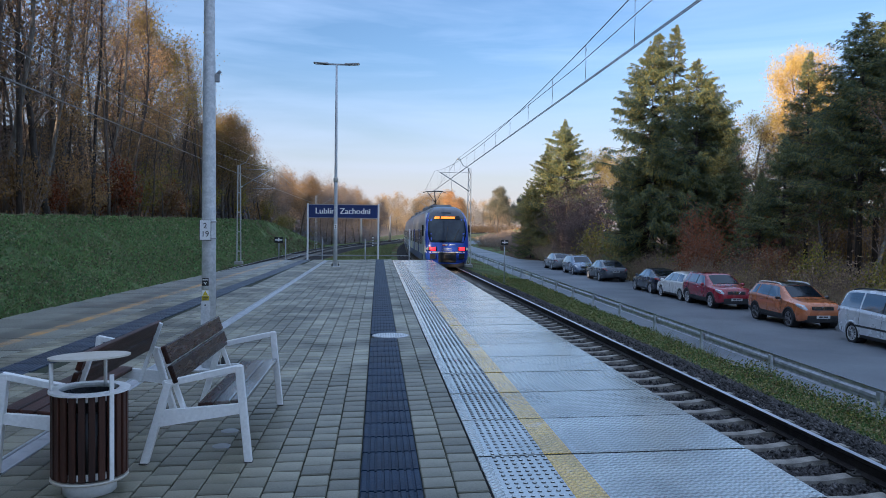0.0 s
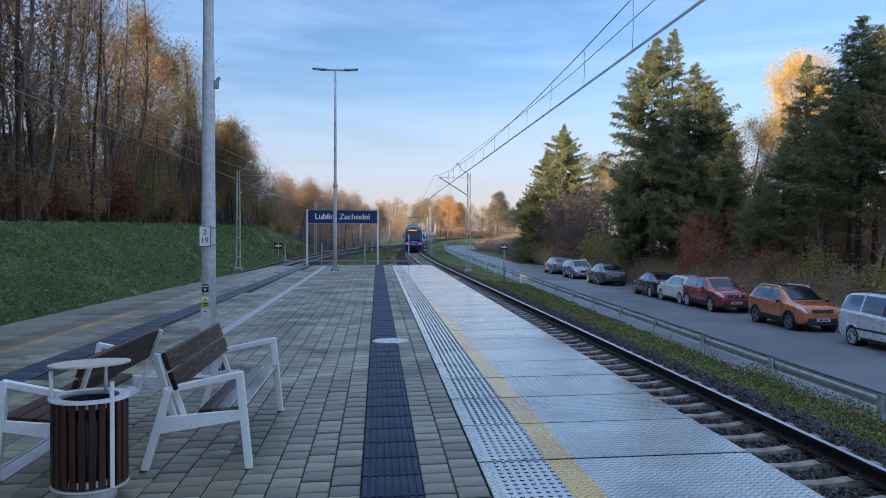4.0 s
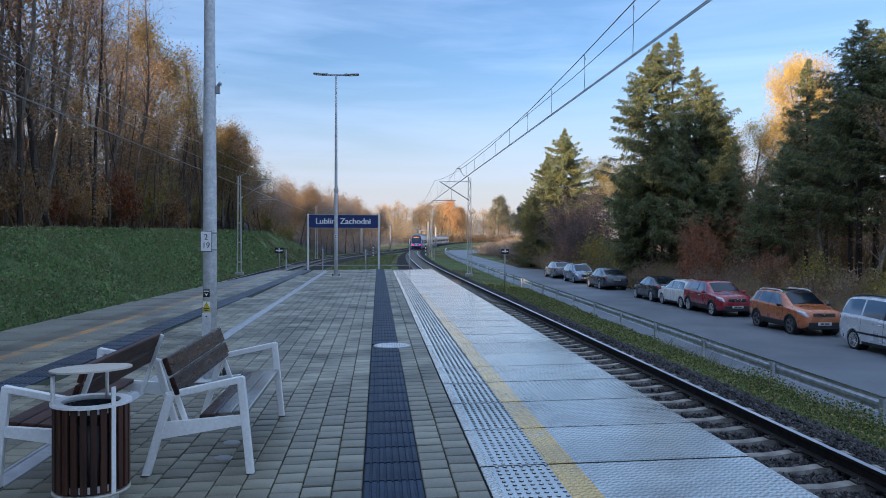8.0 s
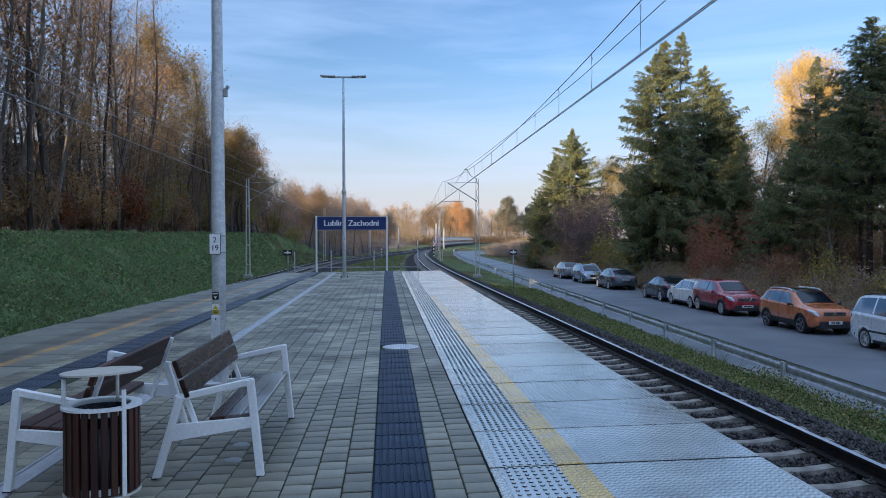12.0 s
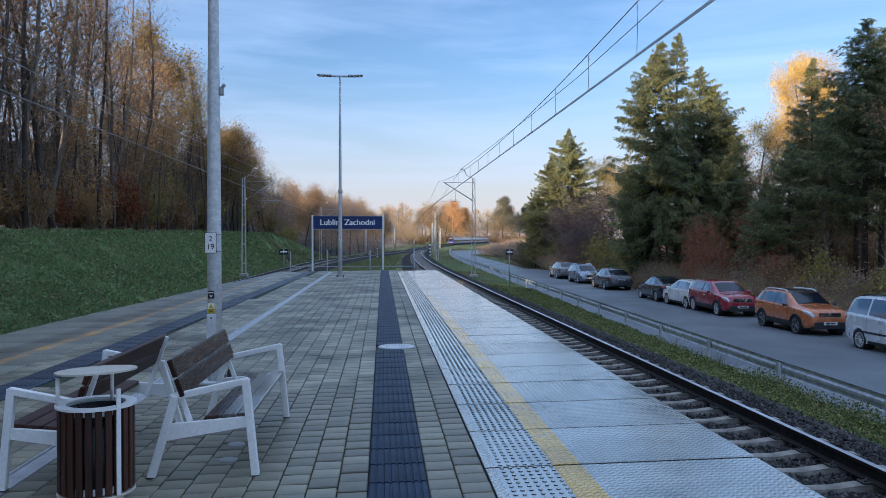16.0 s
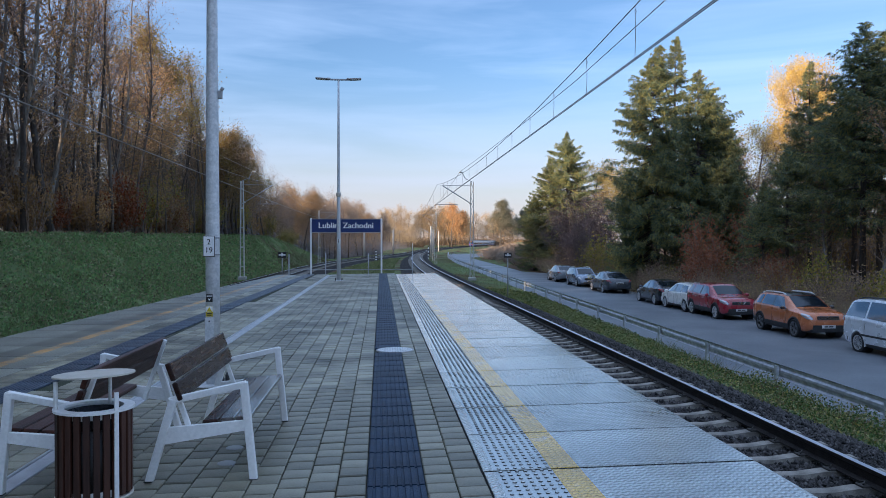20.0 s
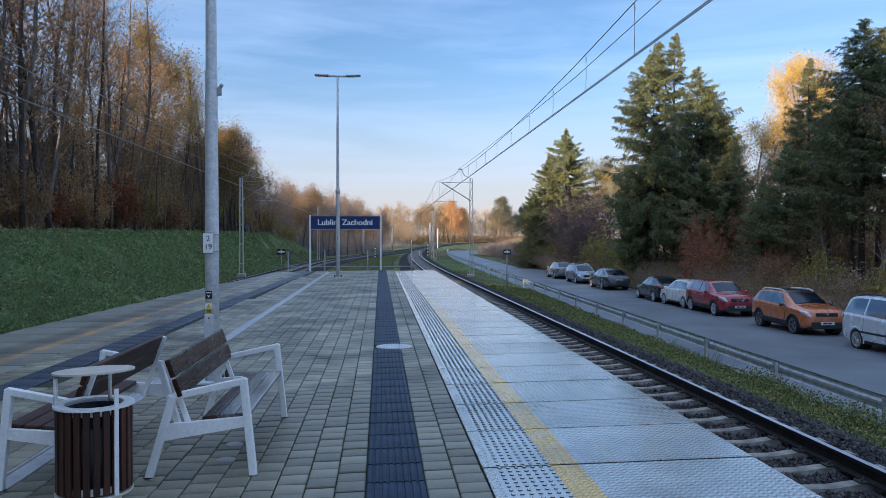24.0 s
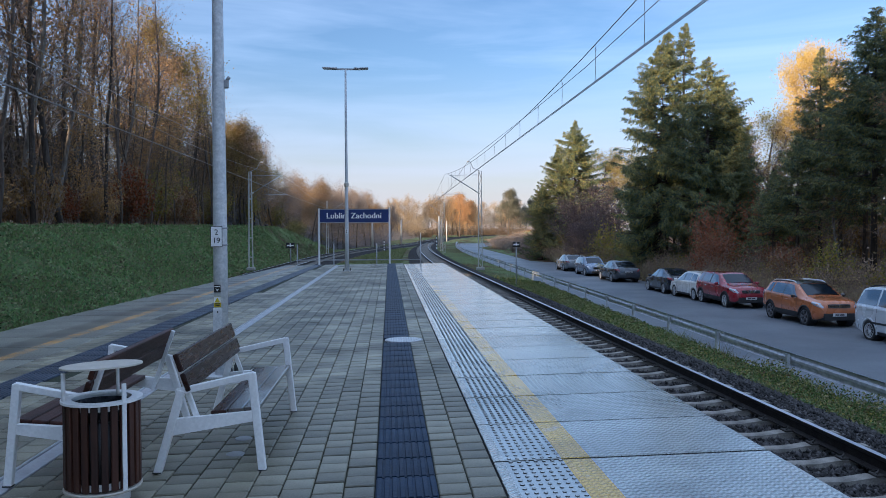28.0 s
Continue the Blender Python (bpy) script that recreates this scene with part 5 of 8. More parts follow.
    hero = deciduous("oak_tree", "broad oak with rounded golden crown at the wood's edge", "tree", 9, 15.0, 0.30, 5.4, 26000, 0.075, LEAF_OAK, BARK, 0.2, (40, 85), "wood on the embankment", strew=0.5)
    place(hero, [(-18.4, 71, 0, 1.0, 1.16), (-16.2, 83, 120, 0.7, 0.70)])
    sap = deciduous("sapling", "thin young tree with tangled bare twigs", "tree", 14, 9.0, 0.08, 2.2, 420, 0.06, LEAF_DULL, BARK, 0.05, (20, 65), "saplings in the wood", 0.6, (4, 2))
    place(sap, [(x, y, rng.uniform(0, 360), rng.uniform(0.7, 1.1), rng.uniform(0.55, 1.15)) for x, y in scatter(rng, 70, -21, -16.6, 20, 105, 0.9, [])])
    red = shrub("understory_shrub", "understory shrub with rusty red leaves", 31, 3.4, 1.7, 2600, LEAF_RED, 0.09, "understory shrubs")
    brown = shrub("understory_shrub", "understory shrub with dull brown leaves", 32, 2.6, 1.8, 1900, LEAF_BROWN, 0.08, "understory shrubs")
    gold = shrub("understory_shrub", "understory shrub with yellow green leaves", 33, 4.2, 1.8, 2600, LEAF_GREEN, 0.09, "understory shrubs")
    place(red, [(-17.0, 52, 0, 1, 1.1), (-17.4, 66, 70, 0.9, 0.9), (-18, 44, 10, 0.7, 0.7)])
    place(brown, [(x, y, rng.uniform(0, 360), rng.uniform(0.7, 1.2), rng.uniform(0.7, 1.3)) for x, y in [(rng.uniform(-23, -16.6), rng.uniform(22, 140)) for _ in range(46)]])
    place(gold, [(-18, 60, 60, 1, 1.0), (-17.4, 80, 20, 1.1, 1.0), (-16.8, 92, 90, 1.0, 1.1), (-19, 70, 0, 1.2, 1.4), (-16.4, 112, 0, 1.1, 1.0), (-15, 126, 50, 1.1, 0.9), (-13, 146, 0, 1, 0.9)])


def build_right_woods():
    rng = random.Random(5)
    hero = spruce(41, 18.7, [(0, 0.05), (0.8, 0.40), (1.8, 1.1), (3.0, 2.0), (5.0, 2.8), (8.0, 3.4), (12, 4.0), (19, 4.0)], "tall spruce with several leaders and sunlit upper boughs", ((0.5, 0.0, 0.0, 3.4), (-0.75, 0.1, 0.4, 3.4), (-1.35, -0.2, 1.3, 99.0)), 1.15)
    place(hero, [(21.6, 57.0, 0, 1.0, 1.0)], 0)
    a = spruce(42, 15.6, [(0, 0.04), (0.7, 0.36), (1.6, 1.0), (3.2, 1.9), (5.5, 2.8), (9, 3.5), (16, 3.6)], "dense dark green spruce with sunlit top", dense=1.3, size=0.85)
    d = spruce(45, 15.6, [(0, 0.04), (0.7, 0.36), (1.6, 1.0), (3.2, 1.9), (5.5, 2.7), (9, 3.2), (16, 3.3)], "dark spruce with bare lower trunk and sunlit top", dense=1.1, size=0.74, clear=0.36)
    b = spruce(43, 15.0, [(0, 0.04), (0.8, 0.30), (2.0, 0.75), (3.6, 1.4), (5.5, 2.3), (8, 3.3), (15, 3.6)], "dark spruce with bare lower trunk", dense=1.05, size=0.78, clear=0.37)
    c = spruce(44, 17.0, [(0, 0.05), (0.8, 0.45), (2.0, 1.5), (4.0, 2.9), (7, 4.2), (10, 4.8), (17, 5.0)], "broad evenly tapered spruce", dense=1.1, size=1.2)
    place(a, [(22.73, 54.0, 0, 1.0, 1.0), (24.1, 55.0, 80, 0.9, 0.92), (25.0, 56.0, 200, 0.8, 0.81), (23.4, 51.6, 30, 0.75, 0.55)], 0.5)
    place(d, [(23.32, 36.0, 250, 1.0, 0.89), (24.7, 36.8, 10, 0.95, 0.87), (23.9, 33.2, 100, 1.0, 0.80), (25.6, 33.8, 60, 1.0, 0.93), (24.4, 38.4, 300, 0.85, 0.70)], 0.5)
    place(b, [(24.09, 42.0, 40, 0.80, 0.89), (23.2, 42.8, 10, 0.72, 0.58), (22.7, 44.6, 70, 0.62, 0.46), (24.2, 40.2, 160, 0.85, 0.66), (24.6, 30.6, 220, 0.9, 0.84), (25.6, 27.0, 20, 1.0, 0.9), (20.4, 59.5, 90, 0.85, 0.62), (22.6, 62.0, 200, 1.0, 0.86), (19.6, 57.6, 20, 0.55, 0.42)], 0.5)
    place(c, [(22.41, 93.0, 30, 0.92, 0.985), (18.7, 94.0, 120, 0.5, 0.55), (20.9, 94.5, 60, 0.62, 0.81)], 0.5)
    gold = deciduous("maple_tree", "tree with golden yellow sunlit crown", "tree", 51, 15.5, 0.38, 5.0, 17000, 0.068, LEAF_YELLOW, BARK, 0.16, (30, 78), "wood by the road", strew=0.32)
    bare = deciduous("birch_tree", "bare birch with fine drooping twigs", "tree", 52, 14.0, 0.25, 2.6, 1900, 0.075, LEAF_GOLD, BARK_PALE, 0.11, (18, 50), "wood by the road")
    place(gold, [(31.9, 55.0, 0, 0.84, 0.98), (34.4, 58.5, 80, 0.9, 1.04), (27.5, 95, 20, 0.95, 0.80), (30.6, 100, 0, 0.9, 0.78), (34, 66, 10, 0.85, 0.8), (36.5, 47.0, 10, 0.9, 0.9)])
    place(bare, [(28.0, 52.0, 0, 1, 0.95), (26.8, 48.0, 50, 0.9, 0.9), (29.0, 77.0, 0, 1.0, 0.8), (27.6, 46.0, 90, 0.9, 0.82), (30, 72, 30, 1, 0.85), (27.0, 50.0, 10, 0.8, 0.8), (25.6, 47.6, 10, 0.7, 0.7), (23.4, 44.5, 10, 0.75, 0.62), (23.0, 33.0, 60, 0.7, 0.6), (23.8, 29.4, 200, 0.8, 0.66), (22.6, 37.4, 90, 0.7, 0.6), (29.0, 37.0, 20, 1.0, 0.8), (30.0, 42.0, 20, 1.0, 0.85), (30.5, 33.0, 90, 1.0, 0.8), (30.5, 49.0, 140, 1, 0.9), (31.5, 81.0, 140, 1, 0.85), (28.6, 57.5, 70, 1, 0.9), (30.0, 60.0, 20, 1, 0.92), (29.2, 54.0, 200, 0.9, 0.85), (27.4, 56.2, 120, 0.9, 0.8), (27.0, 60.5, 160, 1, 0.95), (27.6, 40.0, 60, 1, 0.8), (28.4, 34.5, 10, 1, 0.8), (26.6, 37.6, 80, 0.8, 0.5), (27.2, 31.6, 140, 0.8, 0.5), (29.6, 39.4, 30, 0.9, 0.55), (31.8, 37.0, 60, 1, 0.6), (33.5, 40.5, 90, 1, 0.6), (32.6, 44.5, 10, 1, 0.62), (30.4, 35.4, 250, 0.9, 0.5), (34.4, 46.0, 200, 1, 0.6), (21.6, 32.2, 40, 0.8, 0.66)])
    purple = shrub("round_shrub", "large rounded shrub with dull purple brown twigs", 61, 7.6, 3.9, 26000, LEAF_DUSK, 0.062, "roadside shrubs", 46, 10)
    red = shrub("roadside_shrub", "roadside shrub with rusty red leaves", 62, 4.6, 1.9, 3200, LEAF_RUST, 0.085, "roadside shrubs")
    green = shrub("roadside_shrub", "roadside shrub with fading green and yellow leaves", 63, 3.6, 2.0, 2400, LEAF_GREEN, 0.085, "roadside shrubs")
    brown = shrub("roadside_shrub", "roadside shrub with dull brown leaves", 64, 2.8, 1.9, 1100, LEAF_PURPLE, 0.075, "roadside shrubs")
    place(purple, [(21.0, 80.0, 0, 1.25, 1.12), (28.6, 60.5, 40, 0.9, 0.85), (31.5, 62.5, 80, 0.9, 0.8), (33.5, 58.0, 10, 0.8, 0.45), (30.2, 55.5, 10, 0.8, 0.75), (19.8, 74.5, 90, 0.72, 0.72), (23.5, 101, 30, 0.9, 0.75)])
    place(red, [(20.4, 47.6, 0, 0.78, 1.12), (19.8, 45.6, 90, 0.8, 0.75), (20.4, 38.5, 0, 0.6, 0.6), (24.5, 49.0, 0, 1.2, 1.2)])
    place(green, [(19.6, 68.0, 0, 1.1, 1.1), (20.4, 34.5, 0, 0.7, 0.8), (19.8, 39.0, 80, 0.5, 0.5), (19.8, 63.5, 0, 1, 0.8), (20.6, 30.0, 20, 0.7, 0.7), (24.0, 108, 0, 1.1, 1.3), (21.5, 92, 40, 1.1, 1.0), (25.5, 118, 40, 1.5, 1.5), (28.5, 128, 10, 1.7, 1.6), (31, 142, 40, 1.8, 1.7), (28, 110, 40, 1.6, 1.8), (35, 156, 40, 1.8, 1.6), (33, 133, 90, 1.8, 1.9), (19.6, 26.5, 10, 0.8, 0.8)])
    spots = []
    for y in np.arange(20, 104, 1.9):
        spots.append((float(road_right(y)) + (3.2 if y < 90 else 2.2) + rng.uniform(-0.2, 0.9), float(y) + rng.uniform(-0.7, 0.7), rng.uniform(0, 360), rng.uniform(0.5, 0.85), rng.uniform(0.45, 0.8)))
    beyond = []
    for y in np.arange(100, 200, 2.4):
        for off in (3.2, 7.0):
            beyond.append((float(road_right(y)) + off + rng.uniform(0, 3.0), float(y) + rng.uniform(-1, 1), rng.uniform(0, 360), rng.uniform(0.9, 1.5), rng.uniform(0.6, 0.9) + off * 0.04))
    place(brown, spots)
    place(shrub("roadside_shrub", "distant roadside shrub with dull brown leaves", 68, 2.8, 1.9, 1100, LEAF_HAZED, 0.085, "roadside shrubs", 18, 5), beyond)
    # a second, taller row of scrub below the spruces
    rows = {0: [], 1: [], 2: []}
    for y in np.arange(22, 72, 1.7):
        rows[rng.choice((0, 1, 1, 1, 0, 1, 2))].append((20.2 + rng.uniform(-0.4, 1.2), float(y), rng.uniform(0, 360), rng.uniform(0.6, 0.9), rng.uniform(0.5, 0.85)))
    tall = shrub("scrub_bush", "tall tangled scrub with faded brown leaves", 65, 3.4, 1.7, 800, LEAF_PURPLE, 0.08, "roadside scrub")
    rusty = shrub("scrub_bush", "tall tangled scrub with rusty leaves", 66, 3.2, 1.6, 900, LEAF_BROWN, 0.08, "roadside scrub")
    fading = shrub("scrub_bush", "tall tangled scrub with yellow green leaves", 67, 3.3, 1.6, 900, LEAF_GREEN, 0.08, "roadside scrub")
    # open scrub behind the bare spruce trunks, fanned to fill the camera's view
    for k in range(44):
        y = rng.uniform(44, 60)
        rows[rng.choice((0, 1, 1))].append((y * rng.uniform(0.56, 0.80), y, rng.uniform(0, 360), rng.uniform(0.8, 1.2), rng.uniform(1.0, 1.7)))
    for ob, k in ((rusty, 0), (tall, 1), (fading, 2)):
        place(ob, rows[k])


def build_far_woods():
    rng = random.Random(8)
    a = deciduous("far_tree", "distant tree with warm orange autumn crown", "tree", 71, 22, 0.22, 9.5, 5600, 0.22, LEAF_FAR, BARK, 0.28, (38, 82), "distant wood", 0.8, strew=1.0)
    b = deciduous("far_tree", "distant tree with pale brown crown", "tree", 72, 22, 0.2, 9.0, 4200, 0.20, LEAF_FAR, BARK, 0.26, (32, 78), "distant wood", 0.9, strew=1.0)
    c = deciduous("pine_tree", "distant pine with broad dark green crown", "pine tree", 73, 21, 0.32, 7.0, 15000, 0.22, PINE, BARK, 0.28, (45, 85), "distant wood", 1.2, strew=0.6)
    sp = {0: [], 1: []}
    for k in range(16):
        x = 4 + k * 3.8 + rng.uniform(-2, 2)
        sp[rng.choice((0, 1, 0))].append((x, 560 + rng.uniform(-12, 30), rng.uniform(0, 360), rng.uniform(0.9, 1.25), rng.uniform(1.0, 1.3)))
    for k in range(12):
        x = 64 + k * 5.0 + rng.uniform(-2, 2)
        sp[rng.choice((0, 1))].append((x, 690 + rng.uniform(-12, 30), rng.uniform(0, 360), rng.uniform(1.0, 1.3), rng.uniform(1.1, 1.35)))
    for k in range(24):
        x = 40 + k * 7 + rng.uniform(-4, 4)
        sp[rng.choice((0, 1))].append((x * 1.16, 740 + rng.uniform(-30, 40), rng.uniform(0, 360), rng.uniform(0.9, 1.2), rng.uniform(0.75, 0.95)))
    for k in range(14):
        x = -80 + k * 6.4 + rng.uniform(-3, 3)
        sp[1].append((x, 430 + rng.uniform(-40, 40), rng.uniform(0, 360), rng.uniform(0.7, 1.0), rng.uniform(0.5, 0.75)))
    for x, y, s in ((14, 360, 0.38), (4, 345, 0.5), (-6, 350, 0.6), (-16, 330, 0.7), (-26, 320, 0.75), (-36, 340, 0.8), (9, 372, 0.45), (-22, 290, 0.75), (-34, 280, 0.8)):
        sp[1].append((x, y, rng.uniform(0, 360), s, s))
    for k in range(20):
        x = -42 + k * 3.1 + rng.uniform(-1, 1)
        sp[1 if k % 3 else 0].append((x, 385 + k * 1.5 + rng.uniform(-15, 15), rng.uniform(0, 360), rng.uniform(0.45, 0.65), rng.uniform(0.32, 0.48)))
    for x, y, s in ((56, 262, 0.45), (62, 270, 0.5), (60, 240, 0.42), (68, 250, 0.5), (54, 226, 0.30), (58, 215, 0.32)):
        sp[0].append((x, y, rng.uniform(0, 360), s, s * 0.8))
    place(a, sp[0])
    place(b, sp[1])
    place(deciduous("far_tree", "distant tree with rounded orange crown", "tree", 74, 22, 0.24, 9.0, 7000, 0.24, LEAF_ORANGE, BARK, 0.28, (38, 82), "distant wood", 0.8, strew=0.9), [(49.5, 545, 0, 1.15, 1.25), (55.5, 556, 90, 0.9, 1.08)])
    place(c, [(61, 396, 0, 1.15, 1.08), (71, 402, 70, 0.85, 0.88)])


build_left_woods()
build_right_woods()
build_far_woods()


# ---- low growth ----
def blades(name, label, category, seed, n, x0, x1, y0, y1, hmin, hmax, width, material, near=1.0, keep=None):
    """Many single blades rooted in the ground, denser towards y0."""
    r = np.random.RandomState(seed)
    y = y0 + (y1 - y0) * r.rand(n) ** near
    lo = x0(y) if callable(x0) else x0
    hi = x1(y) if callable(x1) else x1
    x = lo + (hi - lo) * r.rand(n)
    q = np.stack([np.sin(x * a + y * b + c) for a, b, c in ((2.1, 0.7, 0.3), (-1.3, 1.9, 1.1), (3.7, -2.3, 2.0), (0.9, 3.1, 4.0), (5.3, 1.7, 0.5))])
    clump = q.sum(0) * 0.75
    ok = clump > r.uniform(-2.2, 1.2, n)
    x, y = x[ok], y[ok]
    m = len(x)
    z = ground_z(x, y) - 0.02
    h = r.uniform(hmin, hmax, m) * (1 + 0.35 * np.clip(clump[ok], -1, 1.5))
    a = r.uniform(0, 6.28, m)
    w = width * r.uniform(0.6, 1.5, m) * (1 + np.clip(y - 20, 0, 80) / 40)
    lean = r.normal(0, 0.55, (m, 2)) * h[:, None]
    p = np.stack([x, y, z], -1)
    s = np.stack([np.cos(a) * w, np.sin(a) * w, 0 * a], -1)
    top = p + np.concatenate([lean, h[:, None]], 1)
    v = np.stack([p - s, p + s, top], 1).reshape(-1, 3)
    ob = part(name, quads(name, v, 3, material), None)
    return tagged(ob, label, category, kind="stuff")


def weeds(name, label, seed, n, x0, x1, y0, y1, hmax, size, material, near=1.0):
    """Low leafy plants: loose leaves heaped over the ground."""
    r = np.random.RandomState(seed)
    y = y0 + (y1 - y0) * r.rand(n) ** near
    lo = x0(y) if callable(x0) else x0
    hi = x1(y) if callable(x1) else x1
    x = lo + (hi - lo) * r.rand(n)
    clump = 0.5 + 0.25 * np.sin(x * 3.1 + 2.0 * np.sin(y * 1.7)) + 0.25 * np.sin(y * 2.3 + 1.5 * np.cos(x * 2.1))
    z = ground_z(x, y) + r.rand(n) ** 1.5 * hmax * (0.25 + clump)
    p = np.stack([x, y, z], -1)
    u = r.normal(0, 1, (n, 3))
    u /= np.linalg.norm(u, axis=1)[:, None]
    w = np.cross(u, r.normal(0, 1, (n, 3)))
    w /= np.linalg.norm(w, axis=1)[:, None] + 1e-9
    s = (size * r.uniform(0.5, 1.4, n) * (1 + np.clip(y - 20, 0, 80) / 45))[:, None]
    v = np.stack([p - u * s, p + w * s * 0.6, p + u * s, p - w * s * 0.6], 1).reshape(-1, 3)
    return tagged(part(name, quads(name, v, 4, material), None), label, "plants", kind="stuff")


blades("embankment_grass", "uneven green grass on the embankment slope", "grass", 1, 150000, -16.2, lambda y: track_b(y) - 2.8, 9, 130, 0.05, 0.20, 0.016, GRASS, 1.9)
weeds("embankment_weeds", "low leafy weeds in the embankment grass", 6, 62000, -16.0, lambda y: track_b(y) - 3.0, 9, 90, 0.22, 0.055, GRASS, 1.6)
weeds("dry_weeds", "withered brown weeds low on the embankment", 17, 15000, lambda y: track_b(y) - 5.4, lambda y: track_b(y) - 2.7, 10, 130, 0.16, 0.034, LEAF_DULL, 1.3)
blades("verge_grass", "grass verge between track and guard rail", "grass", 2, 30000, lambda y: track_a(y) + 2.05, lambda y: guard_x(y) + 0.1, 5, 150, 0.03, 0.13, 0.006, GRASS_PALE, 1.7)
weeds("verge_weeds", "low leafy weeds along the guard rail", 3, 60000, lambda y: track_a(y) + 2.35, lambda y: guard_x(y) + 0.05, 5, 50, 0.15, 0.027, WEED, 2.0)
blades("tall_weeds", "taller yellow green weeds beside the guard rail posts", "weeds", 13, 1800, lambda y: guard_x(y) - 0.8, lambda y: guard_x(y) + 0.0, 6, 24, 0.12, 0.34, 0.006, WEED, 1.3)
weeds("bushy_weeds", "bushy yellow green weeds in the verge", 14, 13000, lambda y: guard_x(y) - 1.1, lambda y: guard_x(y) + 0.0, 6, 17, 0.38, 0.026, WEED, 1.2)
blades("middle_grass", "grass between the two tracks beyond the platform", "grass", 4, 22000, lambda y: track_b(y) + 3.0, lambda y: track_a(y) - 3.2, 41, 160, 0.06, 0.2, 0.02, GRASS_PALE, 1.5)
blades("wood_edge_growth", "dry brown undergrowth along the edge of the wood", "undergrowth", 5, 26000, -19.0, -16.0, 15, 130, 0.06, 0.26, 0.014, DRY, 1.3)
blades("roadside_growth", "dry brown undergrowth behind the parked cars", "undergrowth", 7, 50000, lambda y: road_right(y) + 2.4, lambda y: road_right(y) + 6.5, 18, 90, 0.25, 1.1, 0.016, DRY, 1.3)
weeds("roadside_brambles", "tangled brambles with brown and green leaves", 8, 50000, lambda y: road_right(y) + 2.6, lambda y: road_right(y) + 5.6, 20, 95, 1.0, 0.045, DRY, 1.3)
weeds("far_thicket", "grey brown thicket under the trees beyond the platform", 15, 42000, lambda y: np.where(y > 130, track_b(y) - 8, -16.5) - 11, lambda y: np.where(y > 130, track_b(y) - 8, -16.5), 84, 240, 3.6, 0.06, THICKET, 1.2)
weeds("far_thicket", "low brown thicket along the far bend", 10, 76000, lambda y: track_b(y) - 60, lambda y: track_b(y) - 8 - 0.02 * y, 165, 420, 5.0, 0.055, THICKET, 1.0)
weeds("far_thicket", "brown thicket at the foot of the distant wood", 11, 60000, -40, 26, 470, 515, 5.0, 0.10, LEAF_DULL, 1.0)
weeds("far_thicket", "brown thicket behind the far bend", 12, 60000, -60, 130, 660, 690, 8.0, 0.15, LEAF_DULL, 1.0)
blades("knoll_grass", "sunlit dry orange grass on a low knoll", "grass", 9, 9000, 36, 66, 225, 300, 0.15, 0.45, 0.03, DRY_LIT, 1.0)


# ---- platform furniture ----
def bench(m, label, wood, wet):
    """Bench, front towards +x: white flat-bar side frames, wooden planks."""
    b = thing("platform_bench", m, label, "bench", "platform benches")
    L = 1.74
    for y in (0.03, L - 0.03):
        up = (0, 1, 0)
        part("front_leg", MB().bar((0.68, y, 0.0), (0.615, y, 0.650), 0.050, 0.050, up=up, bev=0.004), WHITE_STEEL, b)
        part("armrest", MB().bar((0.632, y, 0.638), (0.13, y, 0.532), 0.044, 0.045, up=up, bev=0.004), WHITE_STEEL, b)
        part("rear_leg", MB().bar((0.0, y, 0.0), (0.160, y, 0.545), 0.050, 0.054, up=up, bev=0.004), WHITE_STEEL, b)
        yi = 0.075 if y < 1 else L - 0.075
        part("back_support", MB().bar((0.275, yi, 0.27), (0.100, yi, 0.77), 0.034, 0.03, up=up, bev=0.004), WHITE_STEEL, b)
        bm_ = MB()
        vs = [Vector((0.075, 0, 0.245)), Vector((0.66, 0, 0.338)), Vector((0.655, 0, 0.400)), Vector((0.12, 0, 0.358))]
        bm_.add([v + Vector((0, y - 0.02, 0)) for v in vs] + [v + Vector((0, y + 0.02, 0)) for v in vs], [(0, 1, 2, 3), (7, 6, 5, 4), (0, 4, 5, 1), (1, 5, 6, 2), (2, 6, 7, 3), (3, 7, 4, 0)])
        part("seat_beam", bm_, WHITE_STEEL, b)
        for x in (0.0, 0.68):
            part("foot", MB().box((x, y, 0.006), (0.056, 0.056, 0.008)), BLACK, b)
    tilt = math.atan2(0.045, 0.525)
    for k in range(3):
        x = 0.389 + k * 0.108
        mm = pose(0, 0, 0, 0, -math.degrees(tilt), 0).to_3x3()
        part("seat_plank", MB().box((x, L / 2, 0.366 + (x - 0.2) * math.tan(tilt)), (0.099, L - 0.11, 0.034), mm, 0.006), wet if k else wood, b)
    ang = math.atan2(0.18, 0.515)
    for k in range(2):
        zc = 0.598 + k * 0.128
        xc = 0.275 - (zc - 0.27) * 0.35 + 0.030
        mm = pose(0, 0, 0, 0, -math.degrees(ang), 0).to_3x3()
        part("back_plank", MB().box((xc, L / 2, zc), (0.034, L, 0.122), mm, 0.006), wood, b)
    part("stretcher", MB().bar((0.50, 0.05, 0.325), (0.50, L - 0.05, 0.325), 0.04, 0.04), WHITE_STEEL, b)
    return b


bench(pose(-1.525, 5.21, plat_z(-1.2)), "white steel bench with dark brown wooden planks, facing the track", WOOD_GREY, WOOD_WET)
bench(pose(-1.72, 6.80, plat_z(-2.1), 0, 0, 180), "white steel bench with glossy dark brown planks, back to back", WOOD, WOOD)


